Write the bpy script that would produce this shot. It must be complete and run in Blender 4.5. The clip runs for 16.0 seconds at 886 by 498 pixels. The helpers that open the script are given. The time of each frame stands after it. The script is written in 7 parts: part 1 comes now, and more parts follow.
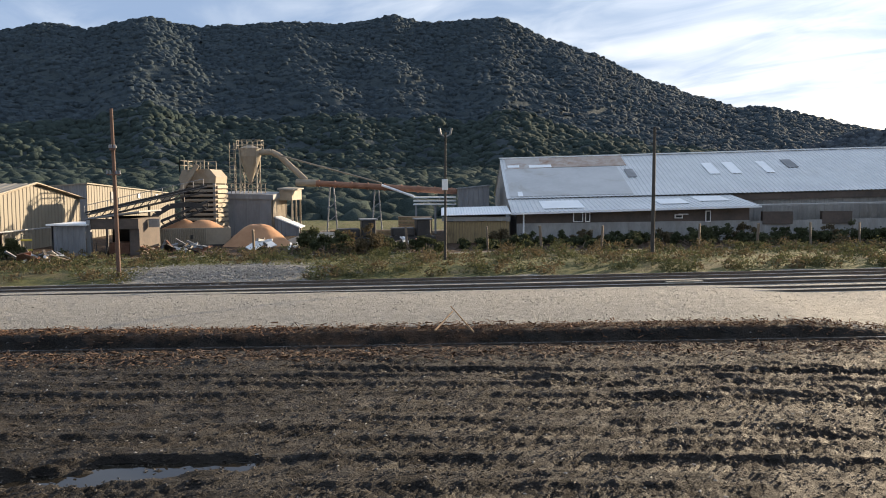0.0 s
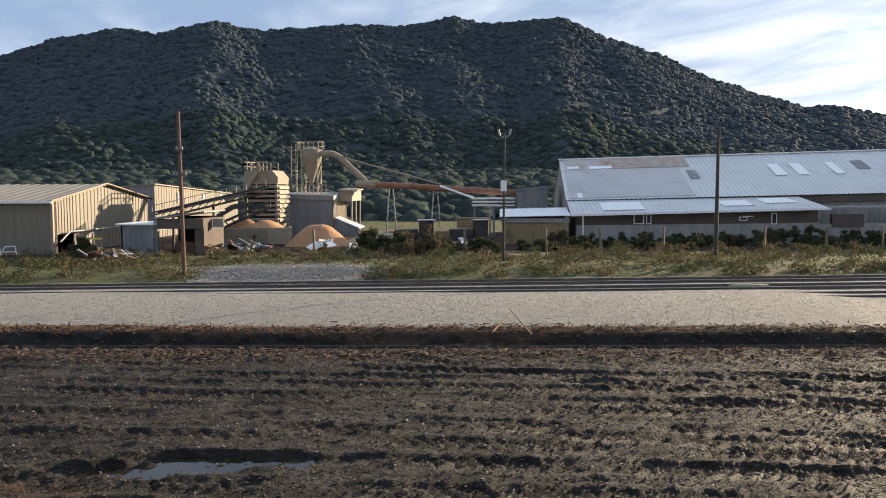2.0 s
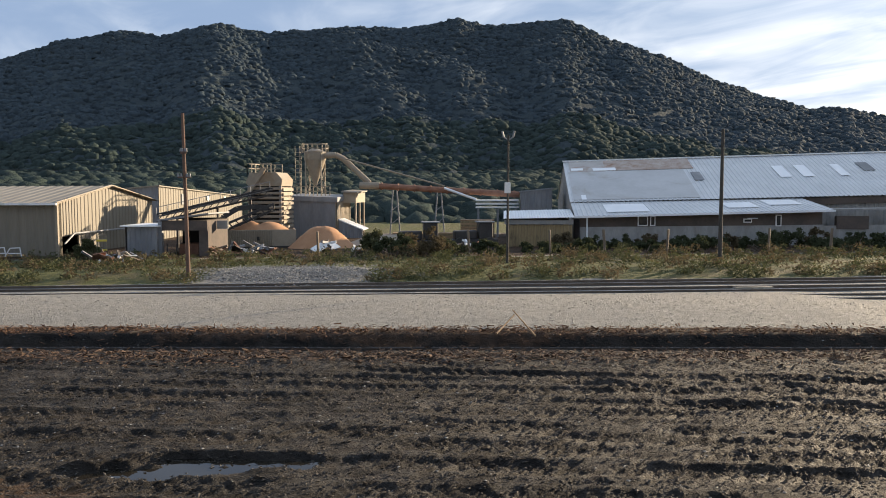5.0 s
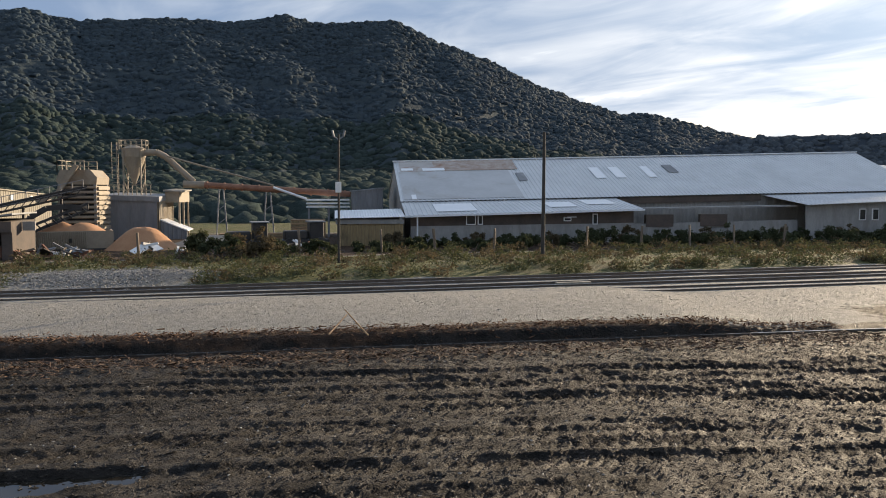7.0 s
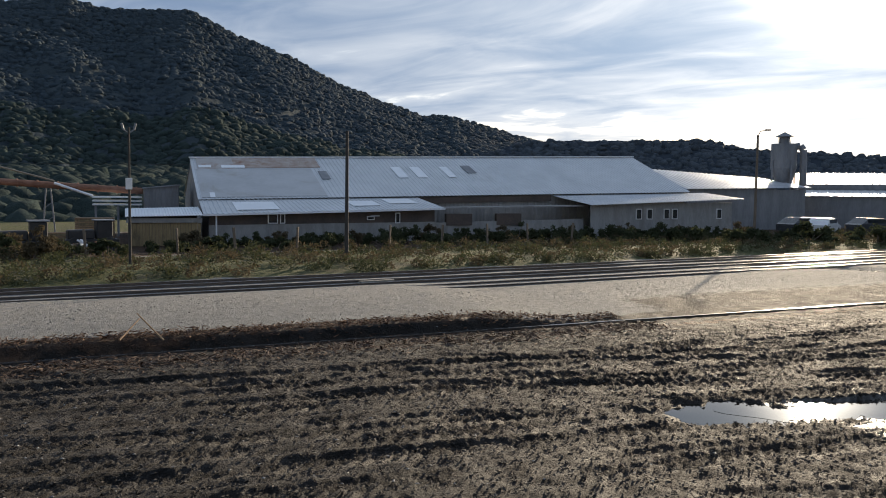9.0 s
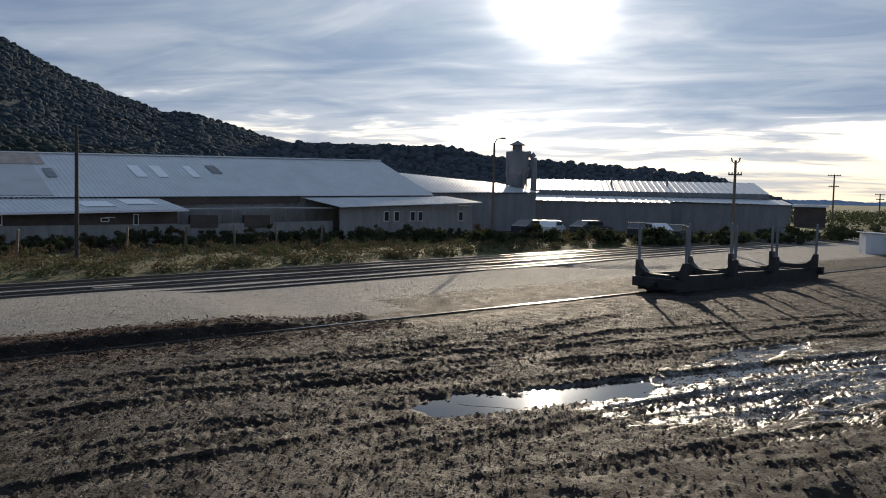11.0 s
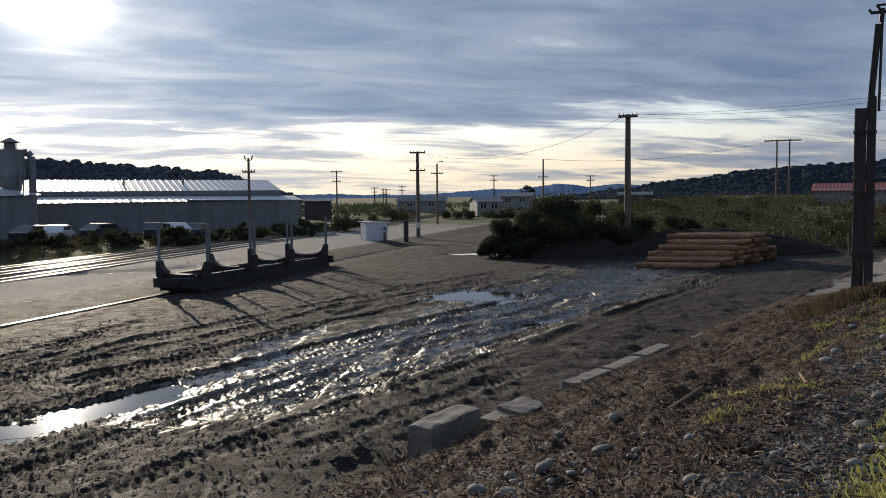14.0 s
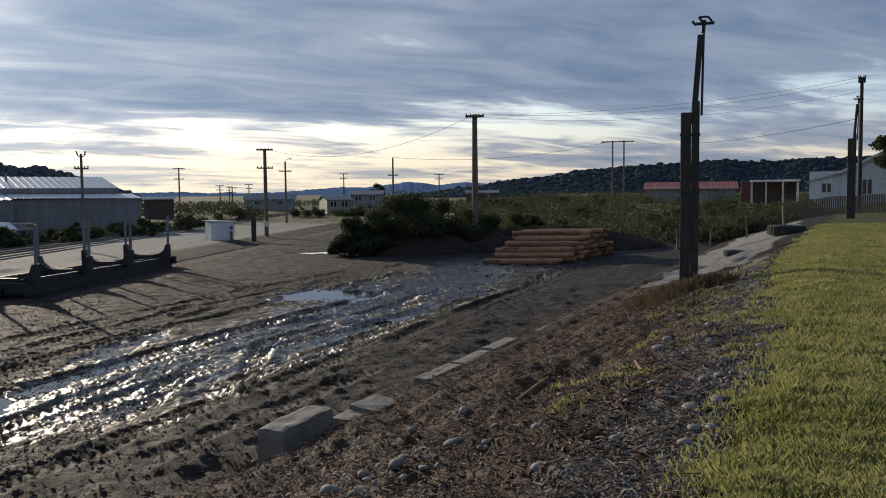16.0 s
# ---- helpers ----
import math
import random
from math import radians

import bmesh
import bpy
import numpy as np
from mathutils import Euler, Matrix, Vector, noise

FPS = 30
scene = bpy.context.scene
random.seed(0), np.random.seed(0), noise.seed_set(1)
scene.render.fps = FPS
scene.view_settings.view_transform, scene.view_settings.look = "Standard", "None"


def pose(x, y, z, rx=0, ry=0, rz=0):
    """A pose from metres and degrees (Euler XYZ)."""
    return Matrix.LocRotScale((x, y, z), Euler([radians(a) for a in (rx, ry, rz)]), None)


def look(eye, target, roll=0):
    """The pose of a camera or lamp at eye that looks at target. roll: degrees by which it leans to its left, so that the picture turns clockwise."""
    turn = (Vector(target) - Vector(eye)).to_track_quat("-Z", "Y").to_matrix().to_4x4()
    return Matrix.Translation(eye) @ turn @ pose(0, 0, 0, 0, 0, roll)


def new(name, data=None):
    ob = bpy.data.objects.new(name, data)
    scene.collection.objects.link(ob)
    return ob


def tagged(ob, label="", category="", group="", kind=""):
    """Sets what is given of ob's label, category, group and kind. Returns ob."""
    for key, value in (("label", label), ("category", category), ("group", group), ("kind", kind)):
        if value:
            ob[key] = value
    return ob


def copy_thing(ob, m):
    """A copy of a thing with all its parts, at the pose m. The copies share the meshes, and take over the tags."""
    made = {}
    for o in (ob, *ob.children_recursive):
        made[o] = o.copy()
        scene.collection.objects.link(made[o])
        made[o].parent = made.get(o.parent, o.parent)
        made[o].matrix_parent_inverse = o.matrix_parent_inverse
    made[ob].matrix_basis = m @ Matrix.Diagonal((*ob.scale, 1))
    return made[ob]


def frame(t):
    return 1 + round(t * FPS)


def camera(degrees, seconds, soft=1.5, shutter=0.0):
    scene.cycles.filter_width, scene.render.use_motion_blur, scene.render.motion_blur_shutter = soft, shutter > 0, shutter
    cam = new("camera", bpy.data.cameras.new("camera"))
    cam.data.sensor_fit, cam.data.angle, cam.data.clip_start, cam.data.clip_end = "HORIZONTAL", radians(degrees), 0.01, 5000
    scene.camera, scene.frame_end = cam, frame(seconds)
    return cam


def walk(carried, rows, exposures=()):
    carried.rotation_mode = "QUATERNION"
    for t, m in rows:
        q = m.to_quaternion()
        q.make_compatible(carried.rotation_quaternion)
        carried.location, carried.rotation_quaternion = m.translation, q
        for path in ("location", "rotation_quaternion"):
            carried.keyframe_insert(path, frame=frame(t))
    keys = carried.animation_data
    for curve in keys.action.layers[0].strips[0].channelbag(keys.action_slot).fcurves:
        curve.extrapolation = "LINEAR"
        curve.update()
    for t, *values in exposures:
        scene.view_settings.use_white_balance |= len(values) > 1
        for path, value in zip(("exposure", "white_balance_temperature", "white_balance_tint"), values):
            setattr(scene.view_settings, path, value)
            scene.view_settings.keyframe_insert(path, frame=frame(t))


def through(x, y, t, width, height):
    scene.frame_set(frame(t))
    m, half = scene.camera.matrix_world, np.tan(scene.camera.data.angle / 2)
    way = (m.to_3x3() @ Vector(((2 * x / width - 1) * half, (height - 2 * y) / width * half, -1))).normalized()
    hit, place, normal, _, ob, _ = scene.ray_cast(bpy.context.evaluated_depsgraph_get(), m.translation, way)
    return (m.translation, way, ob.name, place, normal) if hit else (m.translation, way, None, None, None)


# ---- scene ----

EYE = 3.8
cam = camera(56.71, 16.0, soft=1.0)
PATH = [
    (0.0, pose(0, 0, EYE, 85.674, 0.264, 0.037)),
    (0.5, pose(0, 0, EYE, 85.697, 0.251, 2.224)),
    (1.0, pose(0, 0, EYE, 85.673, 0.205, 3.235)),
    (1.5, pose(0, 0, EYE, 85.717, 0.172, 3.769)),
    (2.0, pose(0, 0, EYE, 85.769, 0.166, 4.115)),
    (2.5, pose(0, 0, EYE, 85.825, 0.181, 4.858)),
    (3.0, pose(0, 0, EYE, 85.890, 0.181, 5.619)),
    (5.5, pose(0, 0, EYE, 85.894, 0.140, 3.204)),
    (6.0, pose(0, 0, EYE, 85.887, 0.132, -0.983)),
    (6.5, pose(0, 0, EYE, 85.867, 0.143, -3.510)),
    (7.0, pose(0, 0, EYE, 85.854, -0.024, -7.347)),
    (7.5, pose(0, 0, EYE, 85.833, -0.168, -11.270)),
    (8.0, pose(0, 0, EYE, 85.840, -0.272, -13.587)),
    (8.5, pose(0, 0, EYE, 85.847, -0.451, -17.639)),
    (9.0, pose(0, 0, EYE, 85.845, -0.602, -20.982)),
    (9.5, pose(0, 0, EYE, 85.885, -0.715, -24.806)),
    (10.0, pose(0, 0, EYE, 85.995, -1.025, -30.672)),
    (12.3, pose(0, 0, EYE, 86.449, -0.557, -49.470)),
    (12.5, pose(0, 0, EYE, 86.433, -0.353, -52.551)),
    (13.0, pose(0, 0, EYE, 86.385, 0.060, -60.554)),
    (13.5, pose(0, 0, EYE, 86.345, 0.300, -65.840)),
    (14.0, pose(0, 0, EYE, 86.346, 0.570, -71.049)),
    (14.5, pose(0, 0, EYE, 86.255, 0.553, -74.728)),
    (15.0, pose(0, 0, EYE, 86.206, 0.541, -77.006)),
    (15.5, pose(0, 0, EYE, 86.158, 0.519, -79.231)),
    (16.0, pose(0, 0, EYE, 86.114, 0.558, -81.464)),
]

walk(cam, PATH, exposures=[(0.0, 2.3, 7800, 11), (6.0, 2.15, 7800, 11), (7.5, 1.82, 7550, 11), (9.0, 1.55, 7150, 10), (12.4, 0.9, 6650, 10), (14.0, 0.93, 6600, 10), (16.0, 0.95, 6600, 10)])

# ---------------------------------------------------------------- sky and sun
SUN_AZ, SUN_EL = radians(45.7), radians(13.5)      # clockwise from +y
SUN_DIR = Vector((math.sin(SUN_AZ) * math.cos(SUN_EL), math.cos(SUN_AZ) * math.cos(SUN_EL), math.sin(SUN_EL)))
sun = new("sun", bpy.data.lights.new("sun", "SUN"))
sun.data.energy, sun.data.angle, sun.data.color = 2.3, radians(0.6), (1.0, 0.86, 0.68)
sun.matrix_world = look(SUN_DIR * 100, (0, 0, 0))


class Nodes:
    """Short hand for building node trees."""

    def __init__(self, tree):
        self.t = tree

    def add(self, kind, **values):
        n = self.t.nodes.new(kind)
        for k, v in values.items():
            if k in n.inputs:
                n.inputs[k].default_value = v
        return n

    def link(self, a, b):
        self.t.links.new(a, b)

    def put(self, v, socket):
        if hasattr(v, "is_linked"):
            self.link(v, socket)
        else:
            socket.default_value = v

    def math(self, op, a, b=0.0, c=0.0, clamp=False):
        n = self.t.nodes.new("ShaderNodeMath")
        n.operation, n.use_clamp = op, clamp
        for v, s in zip((a, b, c), n.inputs):
            self.put(v, s)
        return n.outputs[0]

    def vec(self, op, a, b=(0, 0, 0)):
        n = self.t.nodes.new("ShaderNodeVectorMath")
        n.operation = op
        self.put(a, n.inputs[0])
        self.put(b, n.inputs[1])
        return n

    def noise(self, vector, scale, detail=4.0, rough=0.55, distortion=0.0):
        n = self.add("ShaderNodeTexNoise", Scale=scale, Detail=detail, Roughness=rough, Distortion=distortion)
        if vector is not None:
            self.link(vector, n.inputs["Vector"])
        return n.outputs["Fac"]

    def ramp(self, v, a, b):
        n = self.t.nodes.new("ShaderNodeMapRange")
        n.interpolation_type = "SMOOTHSTEP"
        self.put(v, n.inputs[0])
        n.inputs[1].default_value, n.inputs[2].default_value = a, b
        return n.outputs[0]

    def mix(self, f, a, b):
        n = self.t.nodes.new("ShaderNodeMix")
        n.data_type = "RGBA"
        self.put(f, n.inputs[0])
        for v, s in ((a, n.inputs[6]), (b, n.inputs[7])):
            self.put((*v, 1) if isinstance(v, tuple) and len(v) == 3 else v, s)
        return n.outputs[2]

    def scale(self, vector, s):
        return self.vec("MULTIPLY", vector, s).outputs[0]


world = bpy.data.worlds.new("world")
scene.world = world
world.use_nodes = True
world.node_tree.nodes.clear()
N = Nodes(world.node_tree)
gen = N.add("ShaderNodeTexCoord").outputs["Generated"]
sky = N.t.nodes.new("ShaderNodeTexSky")
sky.sky_type, sky.sun_disc = "NISHITA", False
sky.sun_elevation, sky.sun_rotation = SUN_EL, SUN_AZ
clear = N.mix(1.0, (0, 0, 0), N.scale(sky.outputs[0], (0.10, 0.10, 0.10)))
sep = N.add("ShaderNodeSeparateXYZ")
N.link(gen, sep.inputs[0])
up = N.math("MAXIMUM", sep.outputs[2], 0.0)
den = N.math("ADD", up, 0.10)
flat = N.add("ShaderNodeCombineXYZ")
N.link(N.math("DIVIDE", sep.outputs[0], den), flat.inputs[0])
N.link(N.math("DIVIDE", sep.outputs[1], den), flat.inputs[1])
# cloud streets drawn out along one bearing
rot = N.add("ShaderNodeVectorRotate")
rot.rotation_type = "Z_AXIS"
rot.inputs["Angle"].default_value = radians(56)
N.link(flat.outputs[0], rot.inputs["Vector"])
street = N.scale(rot.outputs[0], (0.55, 1.05, 1.0))
big = N.noise(street, 0.55, 5, 0.55, 0.4)
fine = N.noise(street, 2.3, 6, 0.56, 0.7)
field = N.math("ADD", N.math("MULTIPLY", big, 0.62), N.math("MULTIPLY", fine, 0.38))
deck = N.ramp(N.math("ADD", up, N.math("MULTIPLY", big, 0.05)), 0.105, 0.150)
field = N.math("ADD", field, N.math("MULTIPLY", deck, 0.15))
cover = N.ramp(field, 0.44, 0.55)
thick = N.ramp(field, 0.44, 0.76)
toward = N.vec("DOT_PRODUCT", gen, tuple(SUN_DIR)).outputs["Value"]
pos = N.math("MAXIMUM", toward, 0.0)
halo = N.math("POWER", pos, 90.0)
wide = N.math("POWER", pos, 9.0)
core = N.math("POWER", pos, 900.0)
low = N.ramp(up, 0.10, 0.0)
cloud_dark = N.mix(wide, (0.062, 0.098, 0.168), (0.150, 0.205, 0.290))
cloud_lit = N.mix(low, (0.165, 0.202, 0.262), (0.27, 0.255, 0.235))
cloud = N.mix(thick, cloud_lit, cloud_dark)
gap = N.mix(low, N.mix(wide, N.mix(0.6, clear, (0.23, 0.29, 0.39)), (0.46, 0.48, 0.50)), (0.45, 0.385, 0.29))
total = N.mix(cover, gap, cloud)
shine = N.math("ADD", N.math("MULTIPLY", halo, 0.45), N.math("MULTIPLY", core, 6.0))
shine = N.math("MULTIPLY", shine, N.math("ADD", 0.55, N.math("MULTIPLY", thick, -0.35)))
shine2 = N.math("ADD", shine, N.math("MULTIPLY", N.math("MULTIPLY", wide, N.math("SUBTRACT", 1.0, thick)), 0.22))
comb = N.add("ShaderNodeCombineXYZ")
for i in range(3):
    N.link(shine2, comb.inputs[i])
lit = N.vec("ADD", total, N.vec("MULTIPLY", comb.outputs[0], (1.0, 0.95, 0.86)).outputs[0]).outputs[0]
bg = N.add("ShaderNodeBackground", Strength=1.0)
N.link(lit, bg.inputs[0])
N.link(bg.outputs[0], N.add("ShaderNodeOutputWorld").inputs[0])

# ---------------------------------------------------------------- materials


def surface(name, c1, c2, scale=4.0, rough=0.8, metal=0.0, bump=0.25, stretch=(1, 1, 1), stain=None, stain_at=(0.52, 0.7),
            fine=28.0, vary=0.0, bump_dist=0.02, spec=0.5, through=0.0):
    """A material with a broad and a fine variation, an optional stain colour and a fine relief."""
    m = bpy.data.materials.new(name)
    m.use_nodes = True
    n = Nodes(m.node_tree)
    b = m.node_tree.nodes["Principled BSDF"]
    co = n.scale(n.add("ShaderNodeTexCoord").outputs["Object"], stretch)
    broad, grain = n.noise(co, scale, 4, 0.6), n.noise(co, scale * fine / 4, 5, 0.65)
    col = n.mix(n.ramp(n.math("ADD", n.math("MULTIPLY", broad, 0.6), n.math("MULTIPLY", grain, 0.4)), 0.3, 0.7), c1, c2)
    if stain:
        st = n.noise(co, scale * 0.45, 6, 0.65, 0.6)
        col = n.mix(n.ramp(st, *stain_at), col, stain)
    if vary:
        h = n.add("ShaderNodeHueSaturation")
        n.link(n.math("ADD", 1 - vary, n.math("MULTIPLY", n.add("ShaderNodeObjectInfo").outputs["Random"], 2 * vary)), h.inputs["Value"])
        n.link(col, h.inputs["Color"])
        col = h.outputs[0]
    n.link(col, b.inputs["Base Color"])
    n.link(n.math("ADD", rough - 0.1, n.math("MULTIPLY", grain, 0.2)), b.inputs["Roughness"])
    b.inputs["Metallic"].default_value = metal
    b.inputs["Specular IOR Level"].default_value = spec
    if bump:
        bp = n.add("ShaderNodeBump", Strength=bump, Distance=bump_dist)
        n.link(grain, bp.inputs["Height"])
        n.link(bp.outputs[0], b.inputs["Normal"])
    if through:
        tr = n.add("ShaderNodeBsdfTranslucent")
        n.link(col, tr.inputs["Color"])
        mx = n.add("ShaderNodeMixShader", Fac=through)
        n.link(b.outputs[0], mx.inputs[1])
        n.link(tr.outputs[0], mx.inputs[2])
        n.link(mx.outputs[0], m.node_tree.nodes["Material Output"].inputs["Surface"])
    return m


BEIGE = surface("beige_cladding", (0.148, 0.130, 0.101), (0.192, 0.170, 0.134), 0.8, 0.6, stretch=(6, 6, 0.6), stain=(0.16, 0.138, 0.105), stain_at=(0.56, 0.8))
BEIGE_ROOF = surface("beige_roof", (0.22, 0.195, 0.16), (0.28, 0.25, 0.205), 0.7, 0.7, stain=(0.20, 0.175, 0.14))
GALV = surface("galvanised_roof", (0.46, 0.48, 0.50), (0.58, 0.60, 0.62), 0.5, 0.42, 0.35, 0.1, stain=(0.36, 0.36, 0.36), stain_at=(0.55, 0.85))
RUSTROOF = surface("rusty_roof", (0.30, 0.20, 0.15), (0.48, 0.42, 0.38), 1.6, 0.75, 0.1, 0.3, stain=(0.25, 0.11, 0.06))
SKYLIGHT = surface("skylight_sheet", (0.70, 0.73, 0.76), (0.80, 0.82, 0.84), 1.0, 0.35, bump=0.05)
WHITEWALL = surface("pale_wall", (0.22, 0.22, 0.215), (0.34, 0.335, 0.325), 0.7, 0.8, stretch=(3, 3, 1), stain=(0.22, 0.21, 0.20), stain_at=(0.48, 0.7))
DARKBAND = surface("dark_timber_wall", (0.06, 0.05, 0.045), (0.12, 0.09, 0.075), 1.0, 0.85)
# near-black stands in for shade inside sheds and behind the louvres
DARK = surface("interior_shade", (0.012, 0.012, 0.014), (0.03, 0.03, 0.03), 1.0, 0.9)
GREYWALL = surface("weathered_grey_steel", (0.15, 0.16, 0.175), (0.24, 0.25, 0.265), 0.6, 0.6, 0.2, stretch=(2, 2, 0.5), stain=(0.33, 0.33, 0.33), stain_at=(0.58, 0.8))
CONCRETE = surface("old_concrete", (0.15, 0.135, 0.11), (0.27, 0.245, 0.205), 3.0, 0.9, bump=0.6, stain=(0.13, 0.12, 0.09))
RUST = surface("rusty_pipe", (0.17, 0.075, 0.045), (0.30, 0.16, 0.11), 1.5, 0.8, 0.1, 0.3)
CREAM = surface("cream_painted_steel", (0.215, 0.18, 0.135), (0.285, 0.24, 0.183), 1.2, 0.6, stain=(0.22, 0.165, 0.11), stain_at=(0.52, 0.75))
BLACKSTEEL = surface("blackened_steel", (0.02, 0.02, 0.022), (0.05, 0.047, 0.045), 2.0, 0.6, 0.3)
TIMBER = surface("weathered_timber", (0.11, 0.085, 0.065), (0.21, 0.165, 0.125), 3.0, 0.9, bump=0.5, stretch=(4, 4, 0.5))
REDPOLE = surface("reddish_timber_pole", (0.085, 0.048, 0.036), (0.15, 0.088, 0.064), 2.0, 0.85, bump=0.5, stretch=(4, 4, 0.4))
TARRED = surface("tarred_timber", (0.028, 0.026, 0.024), (0.07, 0.062, 0.054), 3.0, 0.85, bump=0.6, stretch=(5, 5, 0.5), stain=(0.12, 0.11, 0.10), stain_at=(0.6, 0.8))
FENCEWOOD = surface("yellowed_boards", (0.22, 0.155, 0.08), (0.33, 0.25, 0.14), 2.0, 0.9, stretch=(5, 5, 0.6), stain=(0.10, 0.075, 0.05))
SAWDUST = surface("sawdust", (0.33, 0.165, 0.085), (0.44, 0.24, 0.135), 1.2, 0.95, bump=0.5, fine=60)
RAILSTEEL = surface("rail_steel", (0.10, 0.085, 0.075), (0.18, 0.15, 0.13), 3.0, 0.4, 0.7)
RAILTOP = surface("worn_rail_head", (0.42, 0.41, 0.40), (0.55, 0.54, 0.53), 3.0, 0.25, 0.9, 0.05)
SLEEPER = surface("sleeper_timber", (0.09, 0.082, 0.072), (0.17, 0.155, 0.135), 4.0, 0.9, bump=0.6)
LOGBARK = surface("peeling_log", (0.20, 0.085, 0.045), (0.40, 0.215, 0.115), 2.5, 0.9, bump=0.9, stretch=(3, 0.6, 3), stain=(0.07, 0.036, 0.024), stain_at=(0.52, 0.64), vary=0.5)
LOGEND = surface("cut_log_end", (0.40, 0.27, 0.15), (0.52, 0.37, 0.22), 5.0, 0.9, vary=0.3)
# distance haze over the woods is put into these bluish base colours
HAZED_FOREST = surface("haze_blue_forest", (0.034, 0.048, 0.056), (0.046, 0.062, 0.068), 0.06, 0.95, bump=0.7, fine=26, bump_dist=2.0, stain=(0.009, 0.017, 0.022), spec=0.1)
HAZY = surface("haze_tinted_forest", (0.035, 0.045, 0.058), (0.05, 0.062, 0.075), 0.05, 1.0, bump=0.4, bump_dist=2.0, spec=0.0)
# the far range's base colour is the blue of the air before it
FARHILL = surface("haze_blue_hills", (0.09, 0.15, 0.26), (0.12, 0.19, 0.31), 0.01, 1.0, bump=0.0, spec=0.0)
LEAF = surface("scrub_leaves", (0.032, 0.042, 0.021), (0.080, 0.090, 0.045), 0.8, 0.85, bump=0.0, through=0.3, spec=0.2)
LEAF_DRY = surface("dry_scrub", (0.07, 0.055, 0.033), (0.14, 0.11, 0.065), 0.8, 0.9, bump=0.0, through=0.3, spec=0.2)
LEAF_GREEN = surface("bank_weeds", (0.046, 0.054, 0.024), (0.10, 0.104, 0.052), 0.6, 0.85, bump=0.0, through=0.3, spec=0.2)
GRASS = surface("grass_blades", (0.19, 0.21, 0.058), (0.39, 0.37, 0.155), 0.9, 0.8, bump=0.0, through=0.5, stain=(0.30, 0.26, 0.11), stain_at=(0.56, 0.7), spec=0.2)
STONE = surface("river_stone", (0.11, 0.107, 0.102), (0.22, 0.215, 0.205), 6.0, 0.75, bump=0.2, vary=0.35)
BARK = surface("bark_litter", (0.045, 0.026, 0.016), (0.12, 0.065, 0.036), 6.0, 0.9, bump=0.4, vary=0.4)
CHIP = surface("pale_wood_splinter", (0.22, 0.13, 0.07), (0.36, 0.24, 0.14), 8.0, 0.85, bump=0.3, vary=0.3)
WHITEPAINT = surface("white_paint", (0.66, 0.67, 0.68), (0.78, 0.78, 0.78), 2.0, 0.6, stain=(0.5, 0.5, 0.48))
YELLOW = surface("yellow_paint", (0.62, 0.45, 0.06), (0.70, 0.52, 0.10), 3.0, 0.5)
REDROOF = surface("red_roof", (0.32, 0.075, 0.05), (0.42, 0.12, 0.085), 1.0, 0.6)
CARWHITE = surface("white_car_paint", (0.60, 0.61, 0.62), (0.68, 0.69, 0.70), 1.0, 0.25, bump=0.0)
CARDARK = surface("dark_car_paint", (0.04, 0.045, 0.05), (0.07, 0.075, 0.085), 1.0, 0.25, bump=0.0)
GLASS = surface("dark_glass", (0.02, 0.025, 0.03), (0.035, 0.04, 0.045), 1.0, 0.12, bump=0.0)
RUBBER = surface("old_rubber", (0.022, 0.022, 0.022), (0.05, 0.048, 0.045), 4.0, 0.85)

water = bpy.data.materials.new("still_water")
water.use_nodes = True
wb = water.node_tree.nodes["Principled BSDF"]
wb.inputs["Base Color"].default_value = (0.020, 0.017, 0.013, 1)
wb.inputs["Roughness"].default_value = 0.04
wb.inputs["IOR"].default_value = 1.33

# ---------------------------------------------------------------- mesh helpers


def part(name, bm, material, parent=None, label=""):
    me = bpy.data.meshes.new(name)
    bm.to_mesh(me)
    bm.free()
    me.materials.append(material)
    ob = new(name, me)
    ob.parent = parent
    if label:
        ob["label"] = label
    return ob


def sheet(name, verts, faces, material, parent=None, label="", smooth=False):
    me = bpy.data.meshes.new(name)
    me.from_pydata(verts, [], faces)
    me.materials.append(material)
    if smooth:
        me.polygons.foreach_set("use_smooth", np.ones(len(me.polygons), bool))
    me.update()
    ob = new(name, me)
    ob.parent = parent
    if label:
        ob["label"] = label
    return ob


def box(bm, x0, x1, y0, y1, z0, z1, bevel=0.0, m=None):
    g = bmesh.ops.create_cube(bm, size=1)["verts"]
    mm = Matrix.Translation(((x0 + x1) / 2, (y0 + y1) / 2, (z0 + z1) / 2)) @ Matrix.Diagonal((x1 - x0, y1 - y0, z1 - z0, 1))
    bmesh.ops.transform(bm, matrix=(m @ mm) if m else mm, verts=g)
    if bevel:
        es = list({e for v in g for e in v.link_edges})
        bmesh.ops.bevel(bm, geom=es, offset=bevel, segments=1, affect="EDGES")
    return bm


def boxbm(*a, **k):
    return box(bmesh.new(), *a, **k)


def rod(bm, a, b, r0, r1=None, seg=8):
    """A round bar from a to b."""
    a, b = Vector(a), Vector(b)
    d = b - a
    m = Matrix.Translation((a + b) / 2) @ d.to_track_quat("Z", "Y").to_matrix().to_4x4()
    bmesh.ops.create_cone(bm, cap_ends=True, segments=seg, radius1=r0, radius2=r0 if r1 is None else r1, depth=d.length, matrix=m)
    return bm


